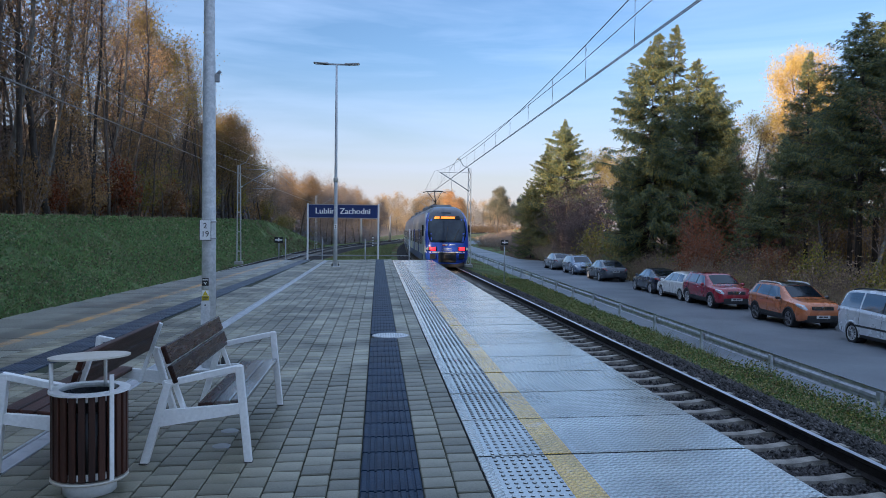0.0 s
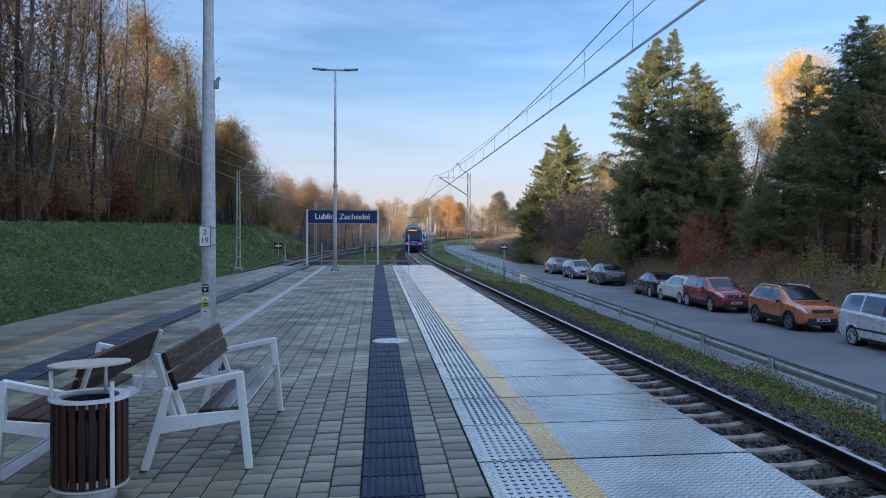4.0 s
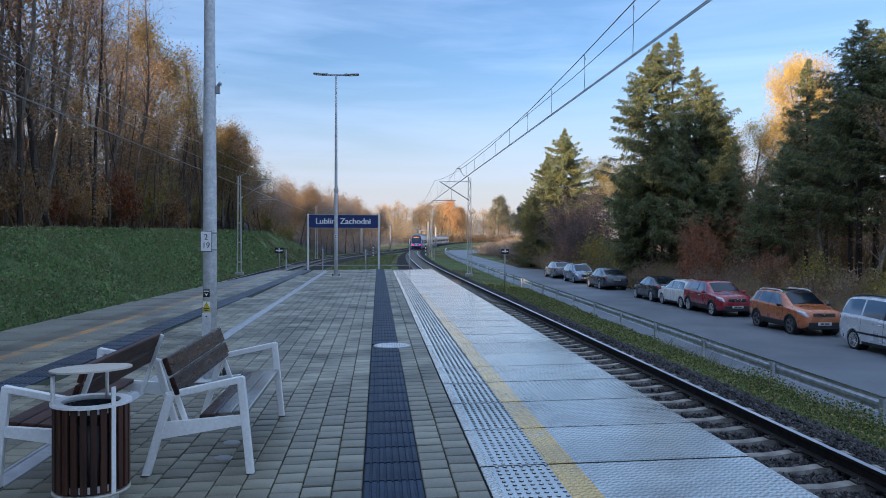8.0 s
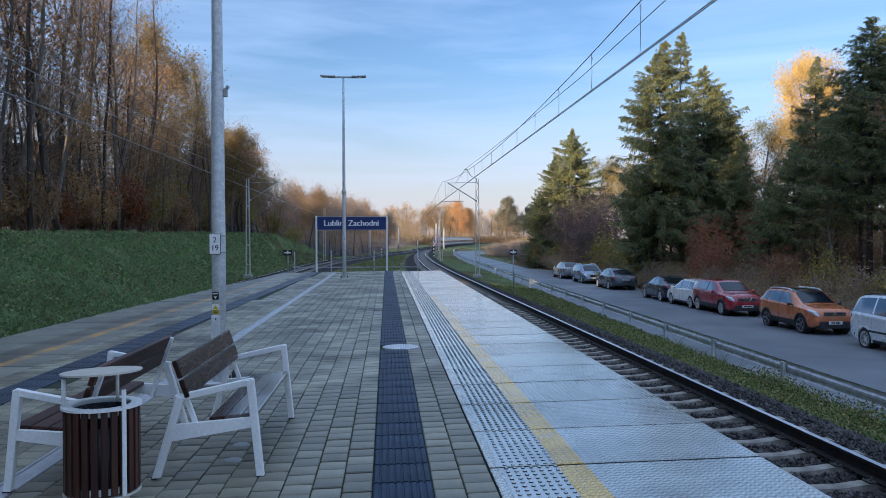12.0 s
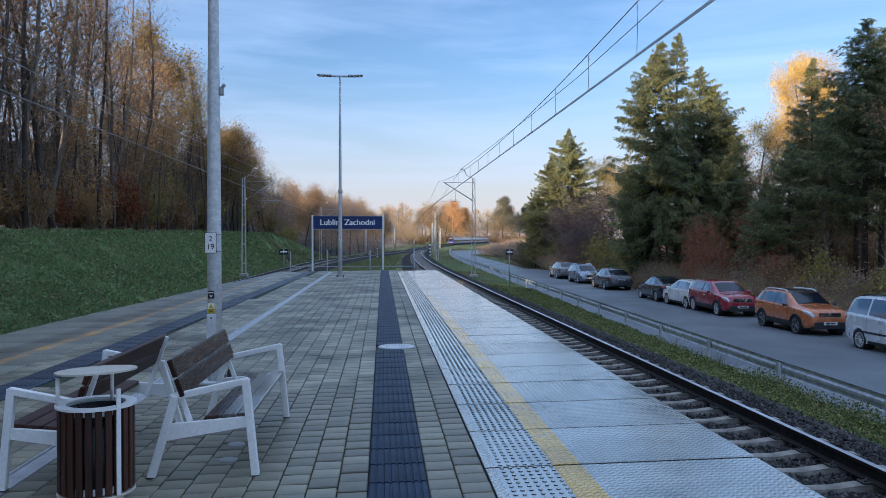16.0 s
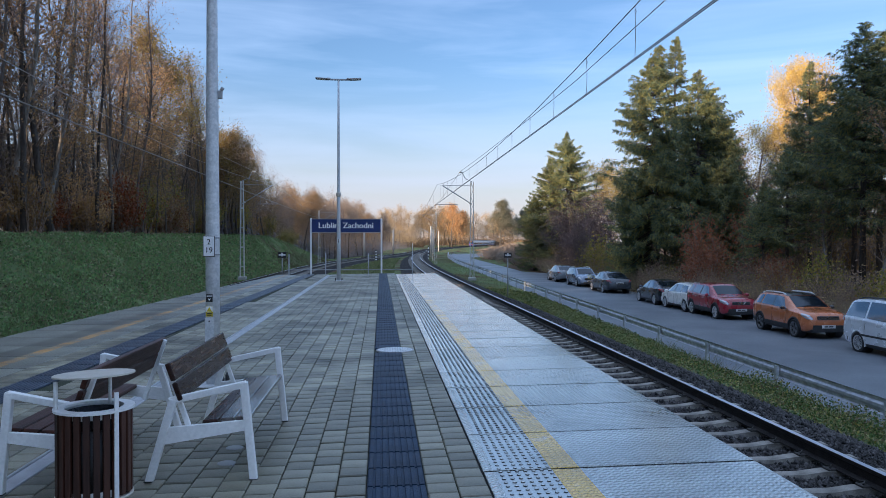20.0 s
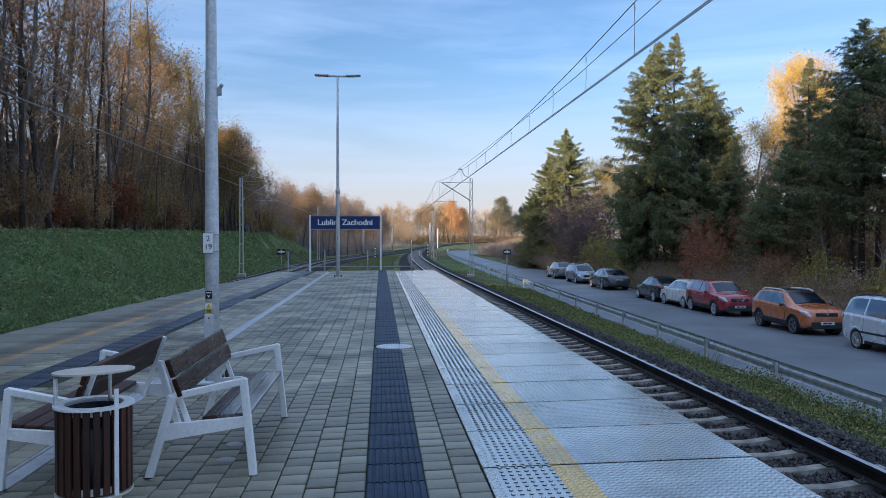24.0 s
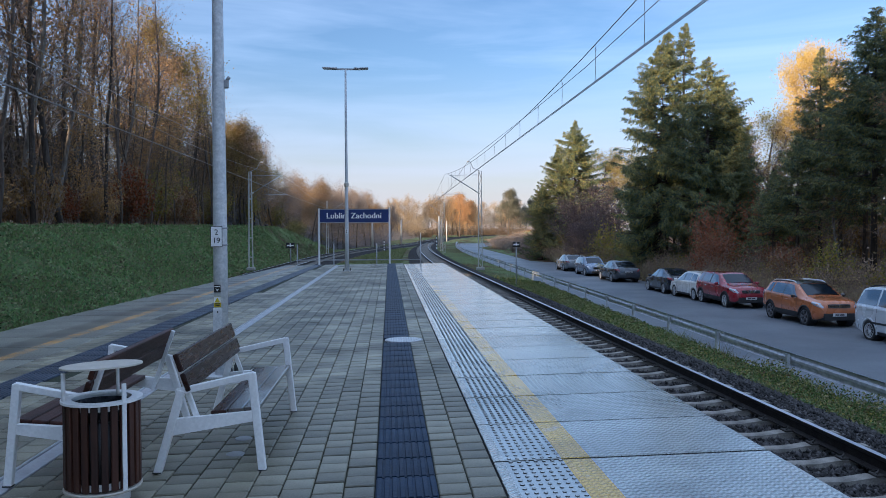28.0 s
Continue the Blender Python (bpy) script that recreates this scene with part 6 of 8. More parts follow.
def build_bin():
    s = thing("litter_bin", pose(-1.70, 4.76, plat_z(-1.7) + 0.0), "round litter bin with dark wooden slats and cream ash lid", "litter bin")
    R = 0.214
    part("foot", MB().tube([(0, 0, 0), (0, 0, 0.10)], 0.15, 24), WHITE_STEEL, s, "white steel foot")
    part("base_ring", MB().tube([(0, 0, 0.085), (0, 0, 0.10)], R + 0.004, 32), CREAM_STEEL, s)
    n = 24
    for k in range(n):
        a = 2 * math.pi * (k + 0.5) / n
        m = pose(0, 0, 0, 0, 0, math.degrees(a)).to_3x3()
        part("slat", MB().box((math.cos(a) * (R - 0.012), math.sin(a) * (R - 0.012), 0.353), (0.022, 0.037, 0.49), m, 0.003), WOOD_V, s)
    ring = MB()
    n = 40
    prof = [(R - 0.05, 0.602), (R - 0.05, 0.616), (R + 0.012, 0.616), (R + 0.012, 0.602)]
    for k in range(n):
        a = 2 * math.pi * k / n
        for r, z in prof:
            ring.v.append(Vector((math.cos(a) * r, math.sin(a) * r, z)))
    for k in range(n):
        for j in range(4):
            a, b = k * 4 + j, k * 4 + (j + 1) % 4
            c, d = ((k + 1) % n) * 4 + (j + 1) % 4, ((k + 1) % n) * 4 + j
            ring.f.append([a, b, c, d])
            ring.mi.append(0)
            ring.sm.append(False)
    part("top_ring", ring, WHITE_STEEL, s, "white steel top ring")
    liner = MB().tube([(0, 0, 0.59), (0, 0, 0.50), (0, 0, 0.28)], [R - 0.05, R - 0.06, R - 0.075], 24, caps=False)
    liner.f.append(list(range(48, 72)))
    liner.mi.append(0)
    liner.sm.append(False)
    part("liner", liner, LINER, s, "dark crumpled bin liner")
    part("inner_tube", MB().tube([(0, 0, 0.10), (0, 0, 0.50)], R - 0.03, 24), BLACK, s)
    for a in (-38, 75, 182):
        c, q = math.cos(radians(a)), math.sin(radians(a))
        m = pose(0, 0, 0, 0, 0, a).to_3x3()
        top = 0.72 if a in (-38, 182) else 0.62
        part("upright", MB().box((c * (R + 0.004), q * (R + 0.004), (0.10 + top) / 2), (0.008, 0.026, top - 0.10), m), WHITE_STEEL, s)
    part("inner_ring", MB().tube([(0, 0, 0.565), (0, 0, 0.60)], R - 0.024, 28, caps=False), WHITE_STEEL, s)
    part("inner_ring", MB().tube([(0, 0, 0.11), (0, 0, 0.15)], R - 0.024, 28, caps=False), WHITE_STEEL, s)
    part("lid_stay", MB().tube([(-0.19, -0.08, 0.60), (-0.19, -0.08, 0.775)], 0.013, 8).tube([(0.04, 0.15, 0.60), (0.04, 0.15, 0.79)], 0.011, 8), WHITE_STEEL, s)
    lid = MB()
    n = 40
    m = pose(-0.0, 0.0, 0.800, -2.5, -2.0, 0)
    lid.plate([(math.cos(2 * math.pi * k / n) * 0.228, math.sin(2 * math.pi * k / n) * 0.228) for k in range(n)], 0.010, m)
    part("lid", lid, CREAM_STEEL, s, "flat round cream lid")


build_bin()


def paving_cap(x, y):
    tagged(part("paving_cap", MB().tube([(0, 0, -0.02), (0, 0, 0.004), (0, 0, 0.006)], [0.065, 0.065, 0.06], 20), GALV_DULL, m=pose(x, y, plat_z(x))), "small round steel cap set in the paving", "steel cap", "paving caps")


paving_cap(-1.12, 6.05)
paving_cap(-1.10, 5.63)


# ---- parked cars ----
def paint(name, col, col2=None, metal=0.25):
    return mat(name, col, col2 or tuple(c * 0.9 for c in col), rough=0.28, metal=metal, scale=2, fine=40, bump=0.0, coat=1.0, spec=0.5)


CAR_GLASS = mat("car_glass", (0.008, 0.014, 0.022), (0.006, 0.010, 0.016), rough=0.03, scale=2, fine=10, bump=0.0, spec=0.33)
SIDE_GLASS = mat("car_side_glass", (0.010, 0.018, 0.028), (0.008, 0.013, 0.020), rough=0.03, scale=2, fine=10, bump=0.0, spec=1.0, coat=1.0)
SIDE_GLASS.node_tree.nodes["Principled BSDF"].inputs["Coat IOR"].default_value = 2.3
# sky blue put into the reflection tint of both glasses
for pane_mat in (CAR_GLASS, SIDE_GLASS):
    pane_mat.node_tree.nodes["Principled BSDF"].inputs["Specular Tint"].default_value = (0.55, 0.78, 1.0, 1.0)
    pane_mat.node_tree.nodes["Principled BSDF"].inputs["Coat Tint"].default_value = (0.7, 0.86, 1.0, 1.0)
RIM = mat("alloy_rim", (0.6, 0.6, 0.61), (0.5, 0.5, 0.51), rough=0.35, metal=0.4, bump=0.0)
RIM_DARK = mat("dark_alloy_rim", (0.24, 0.24, 0.25), rough=0.35, metal=0.5, bump=0.0)
HEADLIGHT = mat("headlight_glass", (0.62, 0.64, 0.67), (0.45, 0.47, 0.5), rough=0.12, metal=0.35, scale=12, fine=40, bump=0.0, coat=1.0)
TAIL = mat("tail_light", (0.35, 0.015, 0.015), (0.2, 0.01, 0.01), rough=0.15, bump=0.0, coat=1.0)
PLATE_W = mat("plate_white", (0.7, 0.7, 0.68), rough=0.5, bump=0.0)
TRIM = mat("dark_trim", (0.03, 0.03, 0.032), rough=0.6, bump=0.1)
CHROME = mat("chrome_trim", (0.7, 0.7, 0.72), rough=0.15, metal=1.0, bump=0.0)


def soft_interp(tab, x, e=0.012):
    """A table read with its corners rounded off."""
    return (interp(tab, x - e) + 2 * interp(tab, x) + interp(tab, x + e)) / 4


WHEEL_CACHE = {}


def wheel_meshes(r, spokes, dark):
    key = (r, spokes, dark)
    if key in WHEEL_CACHE:
        return WHEEL_CACHE[key]
    n = 32

    def ring(mb, prof):
        base, k0 = len(mb.v), len(prof)
        for k in range(n):
            a = 2 * math.pi * k / n
            for q, w in prof:
                mb.v.append(Vector((q * math.cos(a), w, q * math.sin(a))))
        for k in range(n):
            for j in range(k0):
                mb.f.append([base + k * k0 + j, base + k * k0 + (j + 1) % k0, base + ((k + 1) % n) * k0 + (j + 1) % k0, base + ((k + 1) % n) * k0 + j])
                mb.mi.append(0)
                mb.sm.append(k0 > 4)
        return mb

    tyre = ring(MB(), [(r * 0.70, -0.10), (r * 0.90, -0.108), (r * 0.975, -0.098), (r, -0.07), (r, 0.07), (r * 0.975, 0.098), (r * 0.90, 0.108), (r * 0.70, 0.10)])
    rim = ring(MB().tube([(0, 0.05, 0), (0, 0.085, 0)], r * 0.14, 12), [(r * 0.64, 0.098), (r * 0.72, 0.104), (r * 0.72, 0.03), (r * 0.64, 0.03)])
    for k in range(spokes):
        a = 2 * math.pi * k / spokes
        wd = r * 0.75 / spokes
        for da in (-0.09, 0.09) if spokes < 8 else (0.0,):
            b = a + da
            rim.bar((math.cos(a) * r * 0.1, 0.075, math.sin(a) * r * 0.1), (math.cos(b) * r * 0.68, 0.088, math.sin(b) * r * 0.68), 0.03, wd, up=(-math.sin(a), 0, math.cos(a)), bev=0.006)
    disc = MB().tube([(0, 0.0, 0), (0, 0.03, 0)], r * 0.66, 20)
    WHEEL_CACHE[key] = (tyre.mesh("tyre", RUBBER), rim.mesh("rim", RIM_DARK if dark else RIM), disc.mesh("brake_disc", BLACK))
    return WHEEL_CACHE[key]




class Shell:
    """The skin of a car: half sections along x, read at any place on its side or top."""

    def __init__(self, p):
        self.p, self.L, self.hw, self.H = p, p["L"], p["W"] / 2, p["H"]

    def half(self, x):
        """The half section at x (a fraction of the length), from the floor's middle to the roof's."""
        p = self.p
        w = self.hw * soft_interp(p["plan"], x, 0.006)
        zt = soft_interp(p["top"], x, 0.014)
        zb = soft_interp(p["bottom"], x, 0.01)
        bl = min(interp(p["belt"], x), zt - 0.09)
        bl = max(bl, zb + 0.12)
        f = min(max((zt - bl - 0.09) / (self.H - bl - 0.09), 0.0), 1.0)
        sh, wr = w * 0.955, w * (0.84 - 0.145 * f)
        up = min(0.05, (zt - bl) * 0.4)
        pts = [(0, zb), (w * 0.78, zb), (w * 0.93, zb + 0.04), (w * 0.975, zb + 0.10)]
        for k in range(1, 9):
            g = k / 9
            bow = 1 - 0.9 * (2 * abs(g - 0.42)) ** 2.2 * 0.05
            pts.append((w * min(bow, 1.0), zb + 0.10 + (bl - 0.02 - zb - 0.10) * g))
        pts += [(w * 0.972, bl - 0.012), (sh, bl + 0.008)]
        for g in (0.2, 0.4, 0.6, 0.8):
            pts.append((sh + (wr - sh) * g ** 1.12, bl + (zt - up - bl) * g))
        pts += [(wr, zt - up), (wr - 0.018, zt - up * 0.55), (wr - 0.055, zt - up * 0.22), (wr * 0.82, zt), (wr * 0.6, zt + 0.012), (wr * 0.4, zt + 0.020), (wr * 0.2, zt + 0.024), (0, zt + 0.025)]
        return pts

    def side(self, x, z):
        pts = self.half(x)[1:19]
        return float(np.interp(z, [b for _, b in pts], [a for a, _ in pts]))

    def span(self, x):
        """Belt and eaves height of the side window band at x."""
        h = self.half(x)
        return h[13][1], h[18][1]

    def skin(self):
        mb = MB()
        xs = -0.5 * np.cos(np.linspace(0, math.pi, 97))
        xs = 0.55 * xs + 0.45 * np.linspace(-0.5, 0.5, 97)
        n = 0
        for x in xs:
            h = self.half(float(x))
            row = [Vector((x * self.L, y, z)) for y, z in h] + [Vector((x * self.L, -y, z)) for y, z in h[-2:0:-1]]
            n = len(row)
            mb.v.extend(row)
        p = self.p
        for k in range(len(xs) - 1):
            xm = (xs[k] + xs[k + 1]) / 2 * self.L
            for j in range(n):
                a, b = k * n + j, k * n + (j + 1) % n
                q = (mb.v[a] + mb.v[b + n]) / 2
                if abs(q.y) > self.hw * 0.55 and any((xm - ax) ** 2 + (q.z - p["r"]) ** 2 < (p["r"] * 1.10) ** 2 for ax in (p["front"], p["rear"])):
                    continue
                low = min(j, n - j - 1) < (5 if p.get("clad") and xm < self.L * 0.36 else 2)
                mb.f.append([a, b, b + n, a + n])
                mb.mi.append(1 if low else 0)
                mb.sm.append(True)
        for e, flip in ((0, False), (len(xs) - 1, True)):
            f = [e * n + j for j in range(n)]
            mb.f.append(f if flip else f[::-1])
            mb.mi.append(0)
            mb.sm.append(True)
        return mb

    def sheet(self, fn, nu, nv, out, thick=0.012):
        """A thin curved sheet on the skin; fn gives a point for u, v in 0..1."""
        grid, nrm = [], []
        e = 0.02
        for i in range(nu + 1):
            for j in range(nv + 1):
                u, v = i / nu, j / nv
                u0, v0 = min(u, 1 - e), min(v, 1 - e)
                a = fn(u0 + e, v0) - fn(u0, v0)
                b = fn(u0, v0 + e) - fn(u0, v0)
                c = a.cross(b)
                c = c.normalized() if c.length > 1e-9 else Vector((0, 0, 1))
                q = fn(u, v)
                if c.dot(q - Vector((q.x * 0.8, 0, 0.5))) < 0:
                    c = -c
                grid.append(q)
                nrm.append(c)
        mb = MB()
        m = nv + 1
        top = [q + c * out for q, c in zip(grid, nrm)]
        bot = [q + c * (out - thick) for q, c in zip(grid, nrm)]
        mb.add(top, [(i * m + j, i * m + j + 1, (i + 1) * m + j + 1, (i + 1) * m + j) for i in range(nu) for j in range(nv)], 0, True)
        rim = [j for j in range(m)] + [i * m + nv for i in range(1, nu + 1)] + [nu * m + j for j in range(nv - 1, -1, -1)] + [i * m for i in range(nu - 1, 0, -1)]
        k = len(rim)
        mb.add([top[i] for i in rim] + [bot[i] for i in rim], [(i, (i + 1) % k, k + (i + 1) % k, k + i) for i in range(k)])
        return mb

    def window(self, q, sg, out=0.009):
        """A side window: q holds its lower rear, lower front, upper front and upper rear x."""
        a, b, c, d = q

        def fn(u, v):
            f = 0.10 + 0.82 * v
            x = (a + (d - a) * v) * (1 - u) + (b + (c - b) * v) * u
            z0, z1 = self.span(x)
            z = z0 + max(z1 - z0, 0.03) * f
            return Vector((x * self.L, sg * self.side(x, z), z))
        return self.sheet(fn, 8, 5, out)

    def screen(self, xa, xb, wide=0.90, out=0.014):
        """A windscreen or rear window lying across the top from xa to xb."""
        def fn(u, v):
            x = xa + (xb - xa) * u
            h = self.half(x)
            y = (2 * v - 1) * h[20][0] * wide
            top = h[20:][::-1]
            z = float(np.interp(abs(y), [s for s, _ in top], [t for _, t in top]))
            return Vector((x * self.L, y, z))
        return self.sheet(fn, 12, 22, out)

    def lamp(self, x0, x1, z0, z1, z2, z3, sg, out=0.008):
        """A lamp glass on the flank: from x0 (heights z0..z1) to x1 (heights z2..z3)."""
        def fn(u, v):
            x = x0 + (x1 - x0) * u
            lo, hi = z0 + (z2 - z0) * u, z1 + (z3 - z1) * u
            h = self.half(x)
            z = min(lo + (hi - lo) * v, h[18][1])
            return Vector((x * self.L, sg * self.side(x, z), z))
        return self.sheet(fn, 8, 4, out)

    def line(self, x, z0, z1, sg, wide=0.009, out=0.003):
        def fn(u, v):
            z = z0 + (z1 - z0) * v
            xx = x + (u - 0.5) * wide / self.L
            return Vector((xx * self.L, sg * self.side(xx, z), z))
        return self.sheet(fn, 1, 8, out, 0.006)


def car(name, m, label, p, body_mat, low_mat=None, roof_mat=None):
    """A parked car; local x runs forwards, y to its left, z up. p holds its lengths and outlines."""
    c = thing(name, m, label, "car", "parked cars")
    L, W, H, r = p["L"], p["W"], p["H"], p["r"]
    hw = W / 2
    sh = Shell(p)
    part("body", sh.skin(), [body_mat, low_mat or body_mat], c)
    rx0, rx1 = p["roof_span"]
    if roof_mat:
        part("roof", sh.screen(rx0, rx1, 1.0, 0.018), roof_mat, c, "black roof panel")
    part("windscreen", sh.screen(*p["windscreen"]), CAR_GLASS, c, "dark reflecting windscreen")
    part("rear_window", sh.screen(*p["rear_window"], 0.86), CAR_GLASS, c, "dark reflecting rear window")
    for sg in (-1, 1):
        for q in p["windows"]:
            part("side_window", sh.window(q, sg), SIDE_GLASS, c)
        for xb, xt in p.get("posts", ()):
            part("pillar", sh.window((xb - 0.008, xb + 0.008, xt + 0.008, xt - 0.008), sg, 0.007), p.get("post_mat") or TRIM, c)
        for ax in (p["front"], p["rear"]):
            arch = MB()
            ro, ri = r * 1.25, r * 1.05
            k0 = 22
            for k in range(k0 + 1):
                a = math.pi * (1.16 * k / k0 - 0.08)
                for q, o in ((ri, -0.16), (ri, 0.010), (ro * 0.97, 0.012), (ro, 0.002)):
                    x, z = ax + q * math.cos(a), r + q * math.sin(a)
                    y = sh.side(min(max(x / L, -0.495), 0.495), max(z, 0.30))
                    arch.v.append(Vector((x, sg * (y + o), z)))
            for k in range(k0):
                for j in range(3):
                    a = k * 4 + j
                    arch.f.append([a, a + 1, a + 5, a + 4])
                    arch.mi.append(0)
                    arch.sm.append(j > 0)
            part("wheel_arch", arch, (low_mat if p.get("clad") else body_mat) or body_mat, c)
            w = sh.side(ax / L, r + 0.1)
            well = MB().tube([(ax, sg * (w - 0.32), r), (ax, sg * (w - 0.03), r)], r * 1.09, 24, caps=False)
            well.tube([(ax, sg * (w - 0.33), r), (ax, sg * (w - 0.30), r)], r * 1.09, 24)
            part("wheel_well", well, BLACK, c)
            tm, rm, dm = wheel_meshes(r, p["spokes"], p.get("dark_rim", False))
            wh = part("wheel", tm, None, c, m=pose(ax, sg * (w - 0.10), r, 0, 0, 0 if sg > 0 else 180))
            part("rim", rm, None, wh)
            part("brake_disc", dm, None, wh)
        mx = p["mirror"]
        bz = sh.span(mx)[0]
        my = sh.side(mx, bz)
        mr = part("mirror", MB().box((mx * L, sg * (my + 0.11), bz + 0.075), (0.11, 0.20, 0.14), pose(0, 0, 0, 0, 0, -sg * 12).to_3x3(), 0.045), p.get("mirror_mat") or body_mat, c)
        part("mirror_foot", MB().bar((mx * L, sg * (my - 0.02), bz + 0.03), (mx * L, sg * (my + 0.06), bz + 0.05), 0.06, 0.03), TRIM, mr)
        for dx in p["handles"]:
            z = interp(p["belt"], dx) - 0.11
            part("door_handle", MB().box((dx * L, sg * (sh.side(dx, z) + 0.012), z), (0.19, 0.03, 0.028), bev=0.010), p.get("handle_mat") or body_mat, c)
        for dx in p["seams"]:
            part("door_seam", sh.line(dx, 0.34, interp(p["belt"], dx) - 0.01, sg), BLACK, c)
        xa, xb = (p["rear"] + 1.3 * r) / L, (p["front"] - 1.3 * r) / L

        def sill(u, v):
            x, z = xa + (xb - xa) * u, 0.235 + 0.10 * v + p.get("lift", 0.0)
            return Vector((x * L, sg * sh.side(x, z), z))
        part("sill", sh.sheet(sill, 6, 2, 0.012, 0.03), low_mat or TRIM, c)
        if p.get("strip"):
            def strip_fn(u, v):
                x, z = -0.24 + 0.46 * u, p["strip"] + 0.06 * v
                return Vector((x * L, sg * sh.side(x, z), z))
            part("rubbing_strip", sh.sheet(strip_fn, 6, 1, 0.014, 0.02), TRIM, c)
        z = p["light_z"]
        part("headlight", sh.lamp(p.get("lamp_x", 0.405), 0.492, z + 0.01, z + 0.085, z - 0.13, z + 0.03, sg), HEADLIGHT, c)
        tz, tall = p["tail_z"], p.get("tall_tail")
        if tall:
            part("tail_lamp", sh.lamp(-0.455, -0.493, tz - 0.16, tz + 0.24, tz - 0.20, tz + 0.10, sg), TAIL, c)
        else:
            part("tail_lamp", sh.lamp(-0.42, -0.494, tz + 0.02, tz + 0.07, tz - 0.08, tz + 0.06, sg), TAIL, c)
        fy = sh.side(0.485, 0.42) * 0.80
        part("fog_lamp", MB().tube([(L * 0.475, sg * fy, 0.40), (L * 0.494, sg * fy, 0.40)], 0.05, 14), HEADLIGHT, c)
        if p.get("rails"):
            pts = []
            for k in range(9):
                x = rx0 + 0.03 + (rx1 - rx0 - 0.06) * k / 8
                h = sh.half(x)
                pts.append(Vector((x * L, sg * (h[20][0] - 0.01), h[20][1] + (0.012 if k in (0, 8) else 0.05))))
            part("roof_rail", MB().tube(pts, 0.026, 6), p.get("rail_mat") or WHITE_STEEL, c)
    gz = p["light_z"]
    nose = L * 0.496
    gr_ = part("grille", MB().box((nose, 0, gz - 0.06), (0.05, W * 0.46, 0.14), pose(0, 0, 0, 0, -14, 0).to_3x3(), 0.03), TRIM, c)
    if p.get("vee"):
        for sg in (-1, 1):
            part("grille_bar", MB().bar((nose + 0.03, sg * 0.20, gz + 0.01), (nose + 0.04, sg * 0.09, gz - 0.12), 0.02, 0.035, bev=0.008), CHROME, gr_)
    else:
        for k in range(3):
            part("grille_bar", MB().box((nose + 0.026 + 0.008 * (2 - k), 0, gz - 0.105 + k * 0.042), (0.015, W * 0.44, 0.016)), CHROME, gr_)
    part("emblem", MB().tube([(nose + 0.015, 0, gz - 0.05), (nose + 0.055, 0, gz - 0.05)], 0.055, 16), CHROME, gr_)
    part("lower_grille", MB().box((nose + 0.008, 0, 0.40 if p.get("clad") else 0.34), (0.06, W * (0.66 if p.get("clad") else 0.58), 0.26 if p.get("clad") else 0.14), bev=0.05), TRIM, c)
    part("number_plate", MB().box((nose + 0.045, 0, 0.475), (0.015, 0.50, 0.11)), PLATE_W, c)
    part("plate_bars", MB().box((nose + 0.054, -0.10, 0.475), (0.004, 0.14, 0.045)).box((nose + 0.054, 0.08, 0.475), (0.004, 0.16, 0.045)), BLACK, c)
    rz = p.get("rear_plate", 0.72)
    part("number_plate", MB().box((-L / 2 - 0.006, 0, rz), (0.03, 0.50, 0.11)), PLATE_W, c)
    part("plate_bars", MB().box((-L / 2 - 0.022, -0.10, rz), (0.004, 0.16, 0.06)).box((-L / 2 - 0.022, 0.09, rz), (0.004, 0.18, 0.06)), BLACK, c)

    def bumper(e):
        def fn(u, v):
            g = 2 * u - 1
            x = e * (0.499 - 0.10 * abs(g) ** 3)
            z = 0.36 + 0.10 * v
            y = math.copysign(min(abs(g) ** 0.8 * hw, sh.side(x, z)), g) if abs(g) > 0.6 else g * hw * 0.62 / 0.6 * 0.6 ** 0.8 / 0.62
            return Vector((x * L, y, z))
        return fn
    part("rear_bumper", sh.sheet(bumper(-1), 16, 2, 0.010, 0.03), low_mat or TRIM, c)
    g1 = p["windscreen"][1]
    zc = sh.half(g1)[22][1]
    part("wiper", MB().bar((g1 * L - 0.02, 0.40, zc + 0.025), (g1 * L - 0.12, -0.15, zc + 0.075), 0.015, 0.015), BLACK, c)
    return c


PLAN = [(-0.5, 0.66), (-0.49, 0.80), (-0.475, 0.88), (-0.44, 0.95), (-0.36, 0.985), (-0.2, 1.0), (0.15, 1.0), (0.3, 0.985), (0.38, 0.955), (0.43, 0.925), (0.465, 0.87), (0.485, 0.80), (0.5, 0.66)]
BOTTOM = [(-0.5, 0.42), (-0.48, 0.32), (-0.42, 0.24), (-0.36, 0.20), (0.38, 0.19), (0.46, 0.21), (0.49, 0.26), (0.5, 0.34)]


